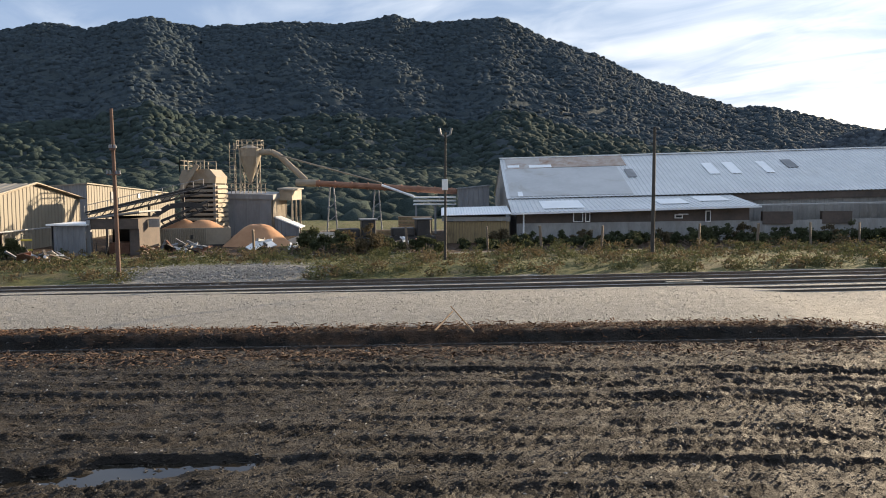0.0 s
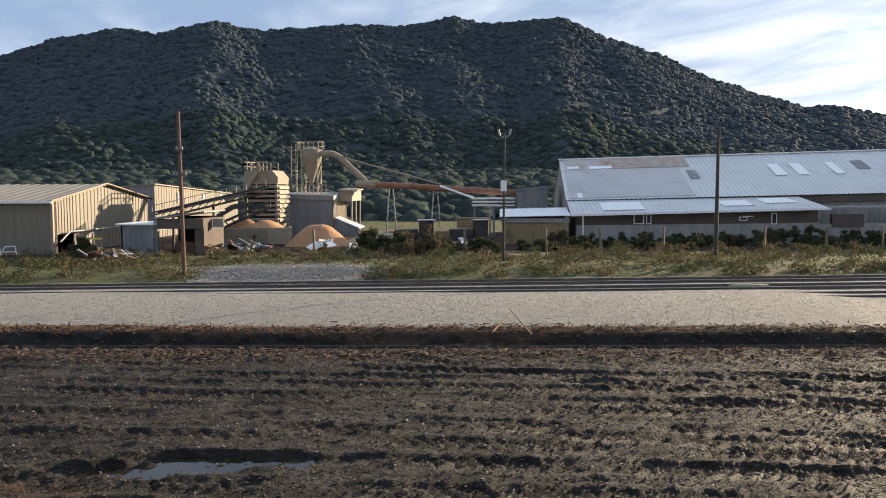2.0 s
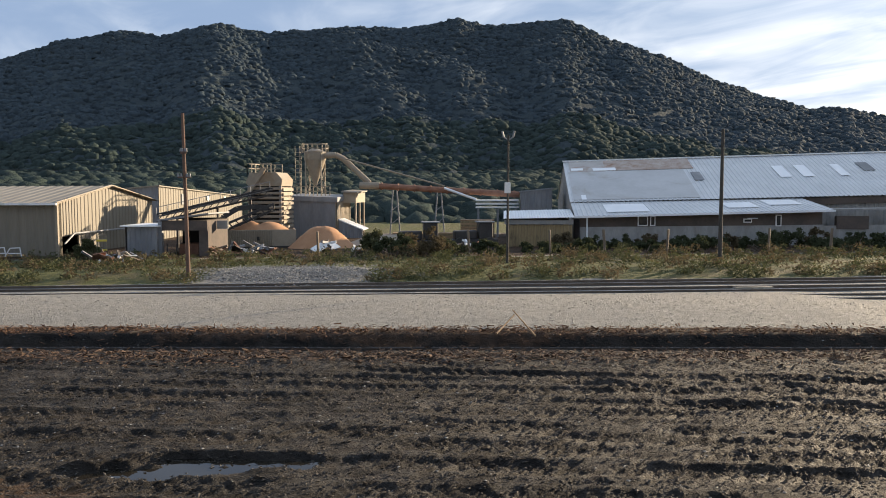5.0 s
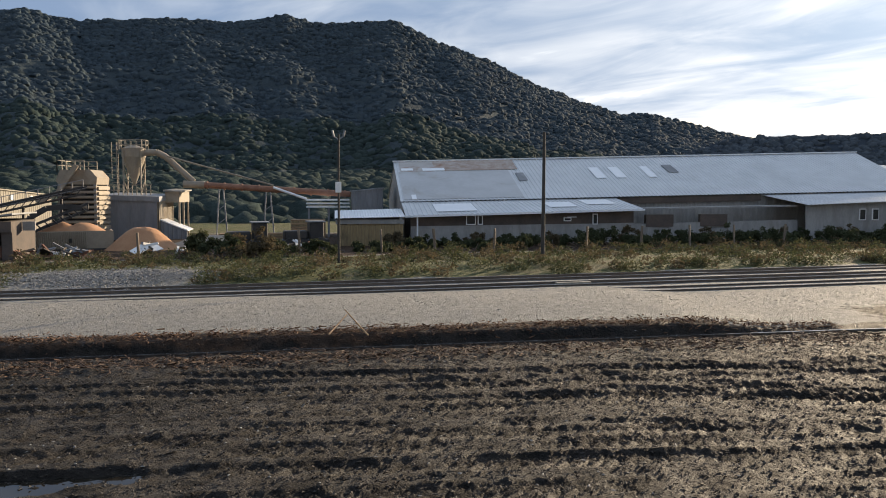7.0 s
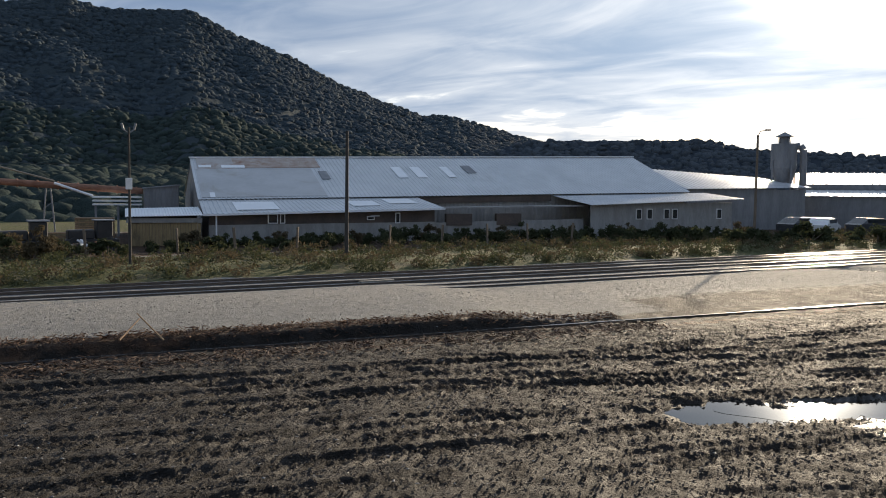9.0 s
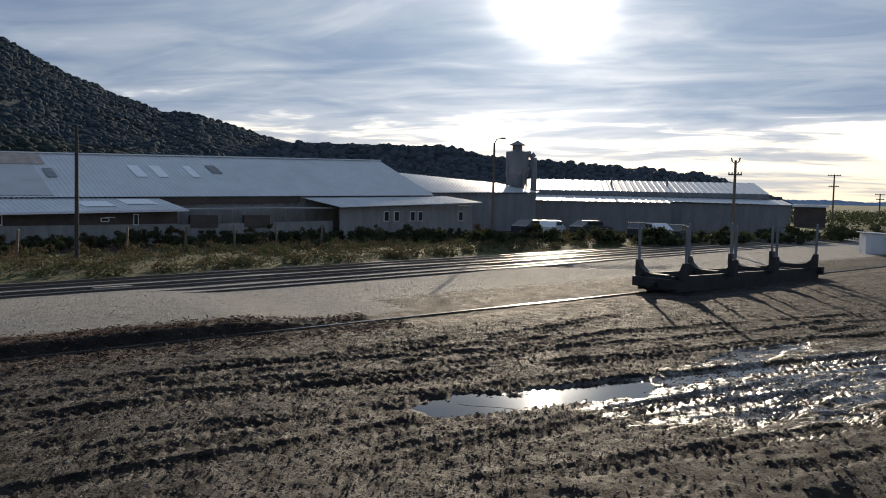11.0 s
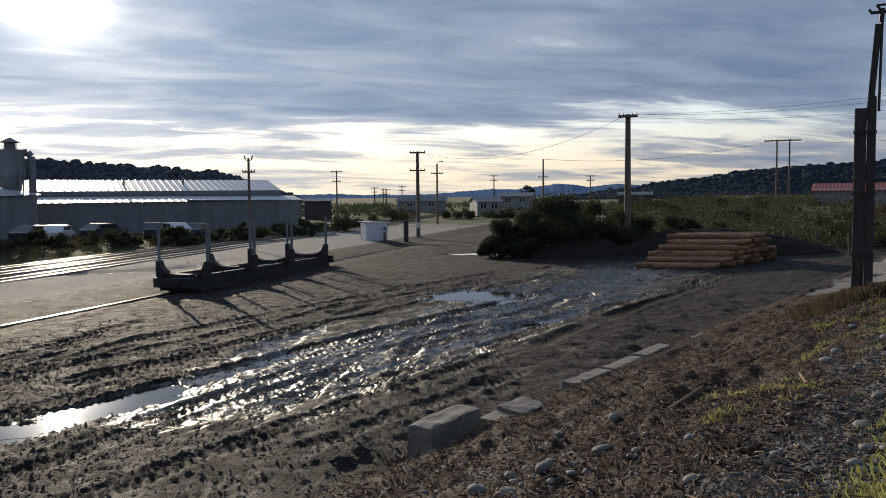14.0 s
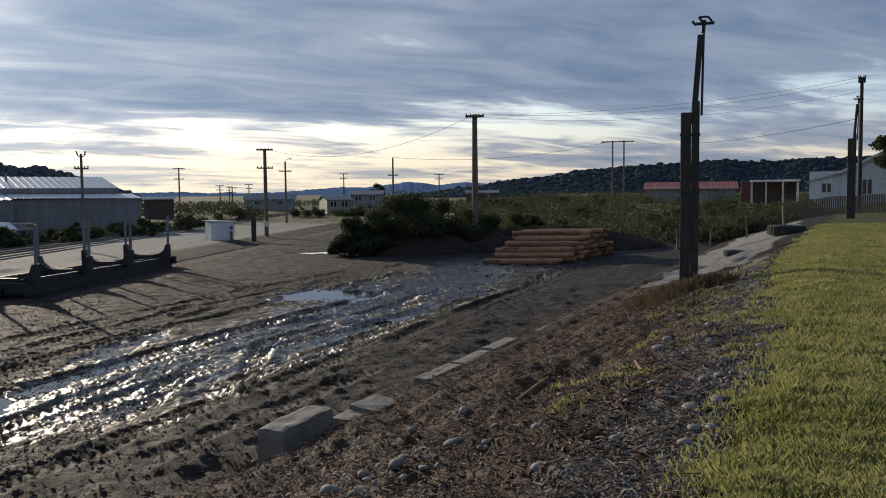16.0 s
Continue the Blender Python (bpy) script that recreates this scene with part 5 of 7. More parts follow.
power_pole(-21.7, 35.3, 6.95, 0.09, "tall reddish bare timber pole by the railway", material=REDPOLE, z0=0.2, arms=((1.6, 0.12, 0.10), (2.6, 0.25, 0.06)), lean=-0.08)
power_pole(0.1, 38.6, 6.35, 0.065, "slim dark pole with floodlights and a white box", z0=0.3, material=TARRED, box_at=3.5, cap=True, lean=0.03)
power_pole(14.3, 40.0, 6.55, 0.10, "slim dark pole beside the overgrown fence", z0=0.3, material=TARRED, lean=0.02)
power_pole(41.8, 63, 7.9, 0.11, "street lamp pole by the mill", lamp=True, z0=0.4)
PC = power_pole(57.8, 61, 6.7, 0.12, "timber pole with a short crossarm and bird spikes", arms=((1.0, 0.45, 0.1),), cap=True, z0=0.1)
PA = power_pole(69.3, 75.7, 7.95, 0.20, "stout timber power pole with two crossarms", arms=((0.12, 0.72, 0.14), (1.75, 0.72, 0.12)), z0=0.0, box_at=1.1)
PB = power_pole(70.65, 111, 8.2, 0.16, "street lamp on a timber pole with crossarm", arms=((1.3, 0.8, 0.12),), lamp=True, z0=0.0)
P5 = power_pole(63.7, 150, 8.7, 0.16, "distant timber power pole", arms=((0.2, 1.0, 0.12), (2.0, 0.8, 0.12)), z0=0.0)
for b, d, tp in ((66.3, 240, 6.7), (66.9, 300, 7.0), (67.1, 230, 6.0), (68.2, 260, 7.2), (74.6, 230, 9.6), (81.2, 220, 9.0)):
    power_pole(b, d, tp, 0.2, "distant timber power pole", arms=((0.2, 1.2, 0.2), (1.4, 1.0, 0.2)), z0=1.0)
P6 = power_pole(78.0, 112, 8.7, 0.15, "plain timber pole beyond the bushes", arms=((2.4, 0.7, 0.12),), z0=1.4)
PD = power_pole(83.7, 55, 9.0, 0.24, "stout square-topped power pole in the bushes", arms=((0.14, 0.62, 0.16),), z0=0.3)
PH = power_pole(93.1, 120, 11.0, 0.14, "timber pole of a twin-pole power frame", arms=((0.15, 1.6, 0.16),), z0=2.3)
PI = power_pole(93.85, 120, 11.0, 0.14, "timber pole of a twin-pole power frame", arms=((0.15, 1.4, 0.16),), z0=2.3)
P7 = power_pole(108.3, 60, 11.0, 0.15, "tarred power pole beside the white house", z0=2.5, material=TARRED, arms=((0.2, 0.22, 0.35),))


def wire(a, b, sag, r=0.008):
    a, b = Vector(a), Vector(b)
    bm = bmesh.new()
    k = 16
    pts = [a.lerp(b, i / k) - Vector((0, 0, sag * 4 * (i / k) * (1 - i / k))) for i in range(k + 1)]
    for p, q in zip(pts, pts[1:]):
        rod(bm, p, q, r, seg=4)
    ob = part("overhead_wire", bm, BLACKSTEEL)
    tagged(ob, "thin dark overhead wire slung between poles", "wire", "overhead wires")


wire(PA, PD, 1.6, 0.012)
wire(PD, P7 - Vector((0, 0, 0.2)), 0.8)
wire(PD - Vector((0, 0, 0.15)), P7 - Vector((0, 0, 0.9)), 0.9)
wire(PD + Vector((0.4, 0, 0)), P7, 0.6)
wire(PH, P6, 1.2, 0.02)
wire(PI, P7 - Vector((0, 0, 2.6)), 1.0, 0.016)
wire((-60, 70, 6.2), (40, 75, 6.8), 1.0, 0.014)


def sprinkler_post(x, y, z, s, rz, label):
    t = thing("sprinkler_post", x, y, z, rz, label, "sprinkler post", "sprinkler posts")
    bm = box(bmesh.new(), -0.22, 0.02, -0.12, 0.12, -0.3, 4.28 * s, 0.015)
    part("timber", bm, TARRED, t)
    part("timber", box(bmesh.new(), 0.025, 0.20, -0.10, 0.14, -0.3, 4.55 * s, 0.015), TARRED, t)
    part("mast", beam(bmesh.new(), (0.06, 0.0, 4.0 * s), (0.20, 0.0, 6.15 * s), 0.13), TARRED, t)
    part("pipe", rod(bmesh.new(), (0.24, -0.05, 4.2 * s), (0.27, -0.03, 6.35 * s), 0.028), BLACKSTEEL, t)
    head = part("sprinkler_head", rod(bmesh.new(), (0.25, 0, 6.2 * s), (0.27, 0, 6.5 * s), 0.05), BLACKSTEEL, t)
    bm = bmesh.new()
    rod(bm, (0.05, 0, 6.42 * s), (0.5, 0, 6.42 * s), 0.035)
    rod(bm, (0.05, 0, 6.42 * s), (0.02, 0, 6.5 * s), 0.03)
    rod(bm, (0.26, 0, 6.42 * s), (0.16, 0, 6.58 * s), 0.03)
    rod(bm, (0.16, 0, 6.58 * s), (0.36, 0, 6.58 * s), 0.025)
    rod(bm, (0.36, 0, 6.58 * s), (0.46, 0, 6.44 * s), 0.025)
    part("nozzle", bm, BLACKSTEEL, head)
    for zz in (0.9, 2.3, 3.7):
        part("strap", boxbm(-0.235, 0.215, -0.15, -0.12, zz * s, zz * s + 0.06), BLACKSTEEL, t)


sprinkler_post(19.8, -2.84, 1.58, 0.94, -98, "doubled tarred timber post carrying a yard sprinkler")
sx, sy_ = polar(107.85, 50)
sprinkler_post(sx, sy_, 2.35, 0.98, -107, "tarred timber sprinkler post on the grass bank")


# ---------------------------------------------------------------- rail wagon, hut, fence posts


def log_wagon():
    t = thing("log_wagon", label="dark steel log wagon with stanchions standing on the siding", category="rail wagon", z=-0.28)
    y = lambda x: siding_y(x) + 0.53
    for o in (-0.85, 0.85):
        part("side_sill", beam(bmesh.new(), (28.0, y(28.0) + o, 0.66), (41.3, y(41.3) + o, 0.50), 0.14, 0.66), BLACKSTEEL, t)
    part("centre_sill", beam(bmesh.new(), (28.0, y(28.0), 0.62), (41.3, y(41.3), 0.62), 0.32, 0.40), BLACKSTEEL, t)
    for x in (28.0, 41.3):
        part("headstock", beam(bmesh.new(), (x, y(x) - 1.15, 0.66), (x, y(x) + 1.15, 0.66), 0.2, 0.40), BLACKSTEEL, t)
        part("coupler", boxbm(x - 0.25, x + 0.25, y(x) - 0.12, y(x) + 0.12, 0.5, 0.72, 0.03), BLACKSTEEL, t)
    for x in (28.4, 32.3, 36.1, 40.3):
        yc = y(x)
        bm = bmesh.new()
        prof = [(-1.25, 1.55), (-1.12, 1.55), (-1.0, 1.25), (-0.75, 1.07), (-0.4, 1.0), (0.4, 1.0), (0.75, 1.07), (1.0, 1.25), (1.12, 1.55), (1.25, 1.55), (1.25, 0.80), (-1.25, 0.80)]
        f = [bm.verts.new((x - 0.16, yc + u, v)) for u, v in prof]
        g = [bm.verts.new((x + 0.16, yc + u, v)) for u, v in prof]
        for i in range(len(prof)):
            bm.faces.new((f[i], f[(i + 1) % 12], g[(i + 1) % 12], g[i]))
        bm.faces.new(f)
        bm.faces.new(g[::-1])
        bmesh.ops.recalc_face_normals(bm, faces=bm.faces)
        bol = part("bolster", bm, BLACKSTEEL, t)
        for s in (-1.18, 1.18):
            part("stanchion", beam(bmesh.new(), (x, yc + s, 1.45), (x, yc + s * 1.02, 3.05), 0.10, 0.09), GREYWALL, bol, "pale worn steel stanchion")
    for xb in (29.4, 39.2):
        bog = part("bogie_frame", boxbm(xb - 1.2, xb + 1.2, y(xb) - 0.72, y(xb) + 0.72, 0.30, 0.46, 0.03), BLACKSTEEL, t)
        for dx in (-0.8, 0.8):
            for s in (-0.53, 0.53):
                part("wheel", rod(bmesh.new(), (xb + dx, y(xb) + s - 0.06, 0.36), (xb + dx, y(xb) + s + 0.06, 0.36), 0.36, 0.36, 24), RAILSTEEL, bog)


log_wagon()


def notice_hut():
    x, y = polar(66.2, 71.2)
    t = thing("trackside_hut", x, y, 0.0, -48, "small white weatherboard trackside hut with notices", "hut")
    w, d = 0.95, 0.75
    for k in range(9):
        z = 0.05 + k * 0.17
        part("weatherboard", boxbm(-w, w, -d - 0.03, -d, z, z + 0.18, 0.006), WHITEPAINT, t)
        part("weatherboard", boxbm(w, w + 0.03, -d, d, z, z + 0.18, 0.006), WHITEPAINT, t)
    part("body", boxbm(-w, w, -d, d, 0, 1.58), WHITEPAINT, t)
    bm = bmesh.new()
    box(bm, 0, 1, 0, 1, 0, 1, m=Matrix(((2.3, 0, 0, -1.15), (0, 1.8, 0, -0.9), (-0.10, 0, 0.06, 1.68), (0, 0, 0, 1))))
    part("roof", bm, SKYLIGHT, t)
    part("notice", boxbm(0.25, 0.62, -d - 0.06, -d - 0.035, 0.95, 1.45), SKYLIGHT, t, "pale notice board with illegible lines")
    bm = bmesh.new()
    for k in range(5):
        box(bm, 0.29, 0.58 - 0.05 * (k % 2), -d - 0.068, -d - 0.062, 1.02 + 0.08 * k, 1.045 + 0.08 * k)
    part("text_bars", bm, GREYWALL, t)
    bx, by = polar(66.95, 69.5)
    s = thing("sign_post", bx, by, 0.0, -60, "timber post with a round dial sign", "sign post")
    part("post", boxbm(-0.1, 0.1, -0.1, 0.1, -0.1, 1.35, 0.01), TIMBER, s)
    part("plate", boxbm(-0.28, 0.28, -0.14, -0.11, 0.85, 1.45, 0.01), WHITEPAINT, s)
    part("dial", rod(bmesh.new(), (0, -0.16, 1.15), (0, -0.142, 1.15), 0.17, 0.17, 20), GREYWALL, s)
    bx, by = polar(68.45, 69)
    s = thing("timber_post", bx, by, 0.0, -68, "short square tarred post beside the rails", "post")
    part("post", boxbm(-0.2, 0.2, -0.2, 0.2, -0.1, 1.85, 0.02), TARRED, s)


notice_hut()


def fence_posts():
    rng = random.Random(8)
    base = thing("fence_post", 0, 0, 0, 0, "leaning weathered timber fence post", "fence post", "fence posts along the mill")
    part("post", boxbm(-0.06, 0.06, -0.05, 0.05, -0.2, 1.35, 0.01), TIMBER, base)
    places = []
    for x in (-9.5, -1.9, 2.3, 5.2, 8.4, 11.2, 14.0, 17.2, 20.5, 23.4, 26.8):
        places.append((x, main_y(x) + 14.0 + rng.uniform(-0.3, 0.3)))
    for b, d in ((84.8, 60), (86.6, 58), (89, 57), (91.5, 56), (93.6, 57), (95.5, 58), (97.4, 55), (99.5, 55), (101.8, 54), (104, 55)):
        places.append(polar(b, d))
    for i, (x, y) in enumerate(places):
        m = pose(x, y, ground_z(x, y), rng.uniform(-5, 5), rng.uniform(-6, 6), rng.uniform(0, 90))
        if i == 0:
            base.matrix_basis = m
        else:
            copy_thing(base, m)


fence_posts()


# ---------------------------------------------------------------- log stack


def log_stack():
    rng = random.Random(21)
    meshes = []
    for k in range(6):
        r = (0.125, 0.135, 0.145, 0.155, 0.165, 0.14)[k]
        bm = bmesh.new()
        seg, half = 12, 1.95
        rings = []
        for j in range(6):
            yy = -half + 2 * half * j / 5
            rr = r * (1 + 0.05 * rng.uniform(-1, 1))
            ox, oz = rng.uniform(-0.012, 0.012), rng.uniform(-0.012, 0.012)
            rings.append([bm.verts.new((ox + rr * math.cos(2 * math.pi * i / seg), yy, oz + rr * math.sin(2 * math.pi * i / seg))) for i in range(seg)])
        for a, b in zip(rings, rings[1:]):
            for i in range(seg):
                bm.faces.new((a[i], a[(i + 1) % seg], b[(i + 1) % seg], b[i]))
        e1, e2 = bm.faces.new(rings[0]), bm.faces.new(rings[-1][::-1])
        e1.material_index = e2.material_index = 1
        bmesh.ops.recalc_face_normals(bm, faces=bm.faces)
        me2 = bpy.data.meshes.new("log")
        bm.to_mesh(me2)
        bm.free()
        me2.materials.append(LOGBARK)
        me2.materials.append(LOGEND)
        meshes.append(me2)
    t = thing("log_stack", 43.75, 2.3, 0.0, 0, "stack of reddish peeled pine logs on the yard", "log stack")
    # layers step back from the front, log ends fall away behind
    count = 26
    for lay in range(6):
        first = (0, 1.0, 2.0, 3.0, 4.2, 5.6)[lay]
        n = count - int(first) - lay * 2
        for i in range(n):
            x = first * 0.55 + i * 0.30 + lay * 0.15 + rng.uniform(-0.03, 0.03)
            if x > 8.6 - lay * 0.25:
                continue
            ob = new("log", meshes[rng.randrange(6)])
            ob.parent = t
            skew = -0.40 * x + rng.uniform(-0.38, 0.38) - (0.25 * lay)
            ob.matrix_basis = pose(x, skew + 0.25 * lay, 0.13 + lay * 0.262 + rng.uniform(-0.03, 0.02), rng.uniform(-0.6, 0.6), rng.uniform(0, 360), rng.uniform(-3.5, 3.5) + 3)


log_stack()


# ---------------------------------------------------------------- houses and cars


def pitched_house(name, x, y, z, rz, w, d, eave, ridge, wallm, roofm, label, windows=(), group="", doors=()):
    t = thing(name, x, y, z, rz, label, "house", group)
    bm = prism([(-d / 2, -0.3), (d / 2, -0.3), (d / 2, eave), (0, ridge - 0.08), (-d / 2, eave)], (-w / 2, 0, 0), (w / 2, 0, 0))
    part("wall", bm, wallm, t)
    for s in (-1, 1):
        a, b = (-w / 2 - 0.3, s * (d / 2 + 0.35), eave - 0.12), (w / 2 + 0.3, s * (d / 2 + 0.35), eave - 0.12)
        c, e = (w / 2 + 0.3, 0, ridge), (-w / 2 - 0.3, 0, ridge)
        q = (a, b, c, e) if s < 0 else (b, a, e, c)
        vs, fs = ribbed(*q, 0.4, 0.025)
        sheet("roof", vs, fs, roofm, t)
    for wx, wz, ww, wh in windows:
        wf = part("window", boxbm(wx - ww / 2, wx + ww / 2, -d / 2 - 0.06, -d / 2, wz, wz + wh, 0.01), WHITEPAINT, t)
        for s in (-1, 1):
            part("pane", boxbm(wx + s * ww / 4 - ww / 4 + 0.05, wx + s * ww / 4 + ww / 4 - 0.05, -d / 2 - 0.075, -d / 2 - 0.062, wz + 0.07, wz + wh - 0.07), GLASS, wf)
    for dx in doors:
        part("door", boxbm(dx - 0.45, dx + 0.45, -d / 2 - 0.05, -d / 2, 0, 2.0), DARKBAND, t)
    return t


hx, hy = polar(98.2, 112)
pitched_house("red_roofed_shed", hx, hy, 2.2, -98.2, 11.0, 6, 1.95, 2.75, WHITEWALL, REDROOF, "low pale shed with a red iron roof")
hx, hy = polar(101.9, 98)
t = thing("red_shed", hx, hy, 2.4, -101, "small flat-roofed rust-red shed", "shed")
part("body", boxbm(-0.9, 0.9, -1.5, 1.5, 0, 2.3), surface("red_boards", (0.16, 0.05, 0.04), (0.22, 0.08, 0.06), 2, 0.85), t)
part("roof", boxbm(-1.0, 1.0, -1.6, 1.6, 2.3, 2.4), GREYWALL, t)
hx, hy = polar(103.4, 92)
t = thing("carport", hx, hy, 2.4, -103, "open white carport with a flat roof", "carport")
part("roof", boxbm(-2.4, 2.4, -2, 2, 2.25, 2.45), WHITEPAINT, t)
for px_ in (-2.2, -0.8, 0.8, 2.2):
    for py_ in (-1.8, 1.8):
        part("post", boxbm(px_ - 0.06, px_ + 0.06, py_ - 0.06, py_ + 0.06, 0, 2.25), WHITEPAINT, t)
part("back_wall", boxbm(-2.3, 2.3, 1.9, 2.0, 0, 2.2), DARKBAND, t)


def white_house():
    x, y = polar(110.3, 80)
    t = thing("white_house", x, y, 2.5, -109.8, "white weatherboard house with a steep gable", "house")
    w, d, eave, ridge = 4.2, 9.0, 3.1, 4.9
    bm = prism([(-w, -0.3), (w, -0.3), (w, 2.9), (0, ridge), (-w, 2.9)], (0, 0, 0), (0, d, 0))
    part("gable_block", bm, WHITEPAINT, t)
    for s in (-1, 1):
        a, b, c, e = (s * (w + 0.35), -0.35, 2.72), (s * (w + 0.35), d, 2.72), (0, d, ridge + 0.1), (0, -0.35, ridge + 0.1)
        q = (b, a, e, c) if s < 0 else (a, b, c, e)
        vs, fs = ribbed(*q, 0.4, 0.025)
        sheet("roof", vs, fs, GREYWALL, t)
        bm = bmesh.new()
        beam(bm, (s * (w + 0.3), -0.32, 2.70), (0, -0.32, ridge + 0.05), 0.10, 0.22)
        part("barge_board", bm, WHITEPAINT, t)
    # low wing on the west
    bm = prism([(0.3, -0.3), (4.8, -0.3), (4.8, 2.2), (0.3, 2.9)], (-w - 2.6, 0, 0), (-w, 0, 0))
    part("wing", bm, WHITEPAINT, t)
    vs, fs = ribbed((-w - 2.9, 0.1, 1.95), (-w, 0.1, 2.75), (-w, 5.0, 2.8), (-w - 2.9, 5.0, 2.0), 0.4, 0.025)
    sheet("wing_roof", vs, fs, GREYWALL, t)
    for wx, wz, ww, wh, yy in ((-2.2, 0.8, 0.8, 1.4, 0), (0.9, 0.8, 1.7, 1.4, 0), (0.3, 3.5, 0.9, 0.7, 0), (-w - 1.2, 1.0, 0.8, 0.9, 0.3)):
        wf = part("window", boxbm(wx - ww / 2, wx + ww / 2, yy - 0.07, yy - 0.0, wz, wz + wh, 0.01), WHITEPAINT, t)
        for s in (-1, 1):
            part("pane", boxbm(wx + s * ww / 4 - ww / 4 + 0.05, wx + s * ww / 4 + ww / 4 - 0.05, yy - 0.085, yy - 0.072, wz + 0.07, wz + wh - 0.07), GLASS, wf)
    # weatherboard shadows lines
    for k in range(14):
        part("weatherboard", boxbm(-w - 0.02, w + 0.02, -0.045, -0.002, 0.05 + k * 0.2, 0.05 + k * 0.2 + 0.185, 0.006), WHITEPAINT, t)


white_house()


def picket_fence():
    t = thing("picket_fence", label="grey weathered picket fence before the houses", category="fence")
    me3 = bpy.data.meshes.new("picket")
    bm = boxbm(-0.05, 0.05, -0.01, 0.01, -0.1, 1.15)
    bm.to_mesh(me3)
    bm.free()
    me3.materials.append(TIMBER)
    a, b = Vector((*polar(101.4, 63), 0)), Vector((*polar(112.5, 56), 0))
    n = 90
    for i in range(n):
        p = a.lerp(b, i / n)
        ob = new("picket", me3)
        ob.parent = t
        ob.matrix_basis = pose(p.x, p.y, ground_z(p.x, p.y), 0, 0, -106)
    za, zb = ground_z(a.x, a.y), ground_z(b.x, b.y)
    for dz in (0.35, 0.85):
        part("rail", beam(bmesh.new(), a + Vector((0.03, 0, za + dz)), b + Vector((0.03, 0, zb + dz)), 0.05, 0.08), TIMBER, t)


picket_fence()

for b, d, w, rz, lab, wm in ((69.6, 190, 11, -72, "distant pale cottage under a grey roof", WHITEWALL), (74.0, 150, 4.5, -60, "distant white gabled outbuilding", WHITEWALL),
                             (76.2, 170, 6.5, -80, "distant pale bungalow on the plain", WHITEWALL), (84.2, 210, 8, -84, "distant dark-roofed bungalow among scrub", DARKBAND)):
    hx, hy = polar(b, d)
    pitched_house("cottage", hx, hy, 0.6 if b < 75 else 1.5, rz, w, 6, 2.3, 3.4 if b < 72 else 3.0, wm, GREYWALL, lab, windows=((-w / 4, 0.9, 1.2, 1.1), (w / 5, 0.9, 1.2, 1.1)), group="cottages on the plain")


def car(x, y, z, rz, paint, label):
    t = thing("car", x, y, z, rz, label, "car", "parked cars")
    side = [(-2.1, 0.35), (2.1, 0.35), (2.15, 0.75), (1.2, 0.95), (0.55, 1.42), (-1.1, 1.45), (-1.9, 1.0), (-2.15, 0.9)]
    bm = bmesh.new()
    l = [bm.verts.new((u, -0.82 + (0.12 if v > 1.2 else 0), v)) for u, v in side]
    r = [bm.verts.new((u, 0.82 - (0.12 if v > 1.2 else 0), v)) for u, v in side]
    k = len(side)
    for i in range(k):
        bm.faces.new((l[i], l[(i + 1) % k], r[(i + 1) % k], r[i]))
    bm.faces.new(l)
    bm.faces.new(r[::-1])
    bmesh.ops.recalc_face_normals(bm, faces=bm.faces)
    part("body", bm, paint, t)
    for s in (-1, 1):
        part("side_window", boxbm(-1.3, 0.7, s * 0.79 - 0.02, s * 0.79 + 0.02, 0.98, 1.34), GLASS, t)
        for u in (-1.3, 1.3):
            part("wheel", rod(bmesh.new(), (u, s * 0.72, 0.32), (u, s * 0.86, 0.32), 0.32, 0.32, 18), RUBBER, t)
    part("windscreen", beam(bmesh.new(), (1.16, 0, 1.0), (0.62, 0, 1.38), 1.3, 0.04), GLASS, t)


for b, d, p, r, lab in ((44.6, 74, CARDARK, 10, "dark car parked beside the mill"), (45.9, 74, CARWHITE, 30, "white car parked beside the mill"), (51.6, 76, CARDARK, 40, "dark car in the mill car park"),
                        (52.8, 75, CARWHITE, 60, "white car in the mill car park"), (54.3, 76, CARDARK, 20, "dark car in the mill car park"), (48.6, 77, CARDARK, 0, "dark car parked beside the mill")):
    cx, cy = polar(b, d)
    car(cx, cy, ground_z(cx, cy) - 0.02, r, p, lab)


def tyre(b, d, r, w, lab):
    x, y = polar(b, d)
    t = thing("tyre", x, y, ground_z(x, y) - 0.03, 0, lab, "tyre", "old tyres")
    bm = bmesh.new()
    prof = [(0.55, 0.08), (0.62, 0.0), (0.92, 0.0), (1.0, 0.12), (1.0, 0.88), (0.92, 1.0), (0.62, 1.0), (0.55, 0.92)]
    seg = 40
    rings = [[bm.verts.new((r * p * math.cos(2 * math.pi * i / seg), r * p * math.sin(2 * math.pi * i / seg), w * q)) for p, q in prof] for i in range(seg)]
    for i in range(seg):
        for j in range(8):
            bm.faces.new((rings[i][j], rings[(i + 1) % seg][j], rings[(i + 1) % seg][(j + 1) % 8], rings[i][(j + 1) % 8]))
    bmesh.ops.recalc_face_normals(bm, faces=bm.faces)
    part("carcass", bm, RUBBER, t)
    bm = bmesh.new()
    for i in range(26):
        a = 2 * math.pi * i / 26
        box(bm, -0.02, 0.02, -0.05, 0.05, 0.08 * w, 0.92 * w, m=pose(r * 1.01 * math.cos(a), r * 1.01 * math.sin(a), 0, 0, 0, math.degrees(a)))
    part("tread", bm, RUBBER, t)


tyre(104.15, 40, 0.78, 0.45, "large worn tractor tyre lying flat on the bank")
tyre(101.06, 33.5, 0.42, 0.22, "small old tyre half sunk in gravel")

# ---------------------------------------------------------------- scrap along the mill's edge


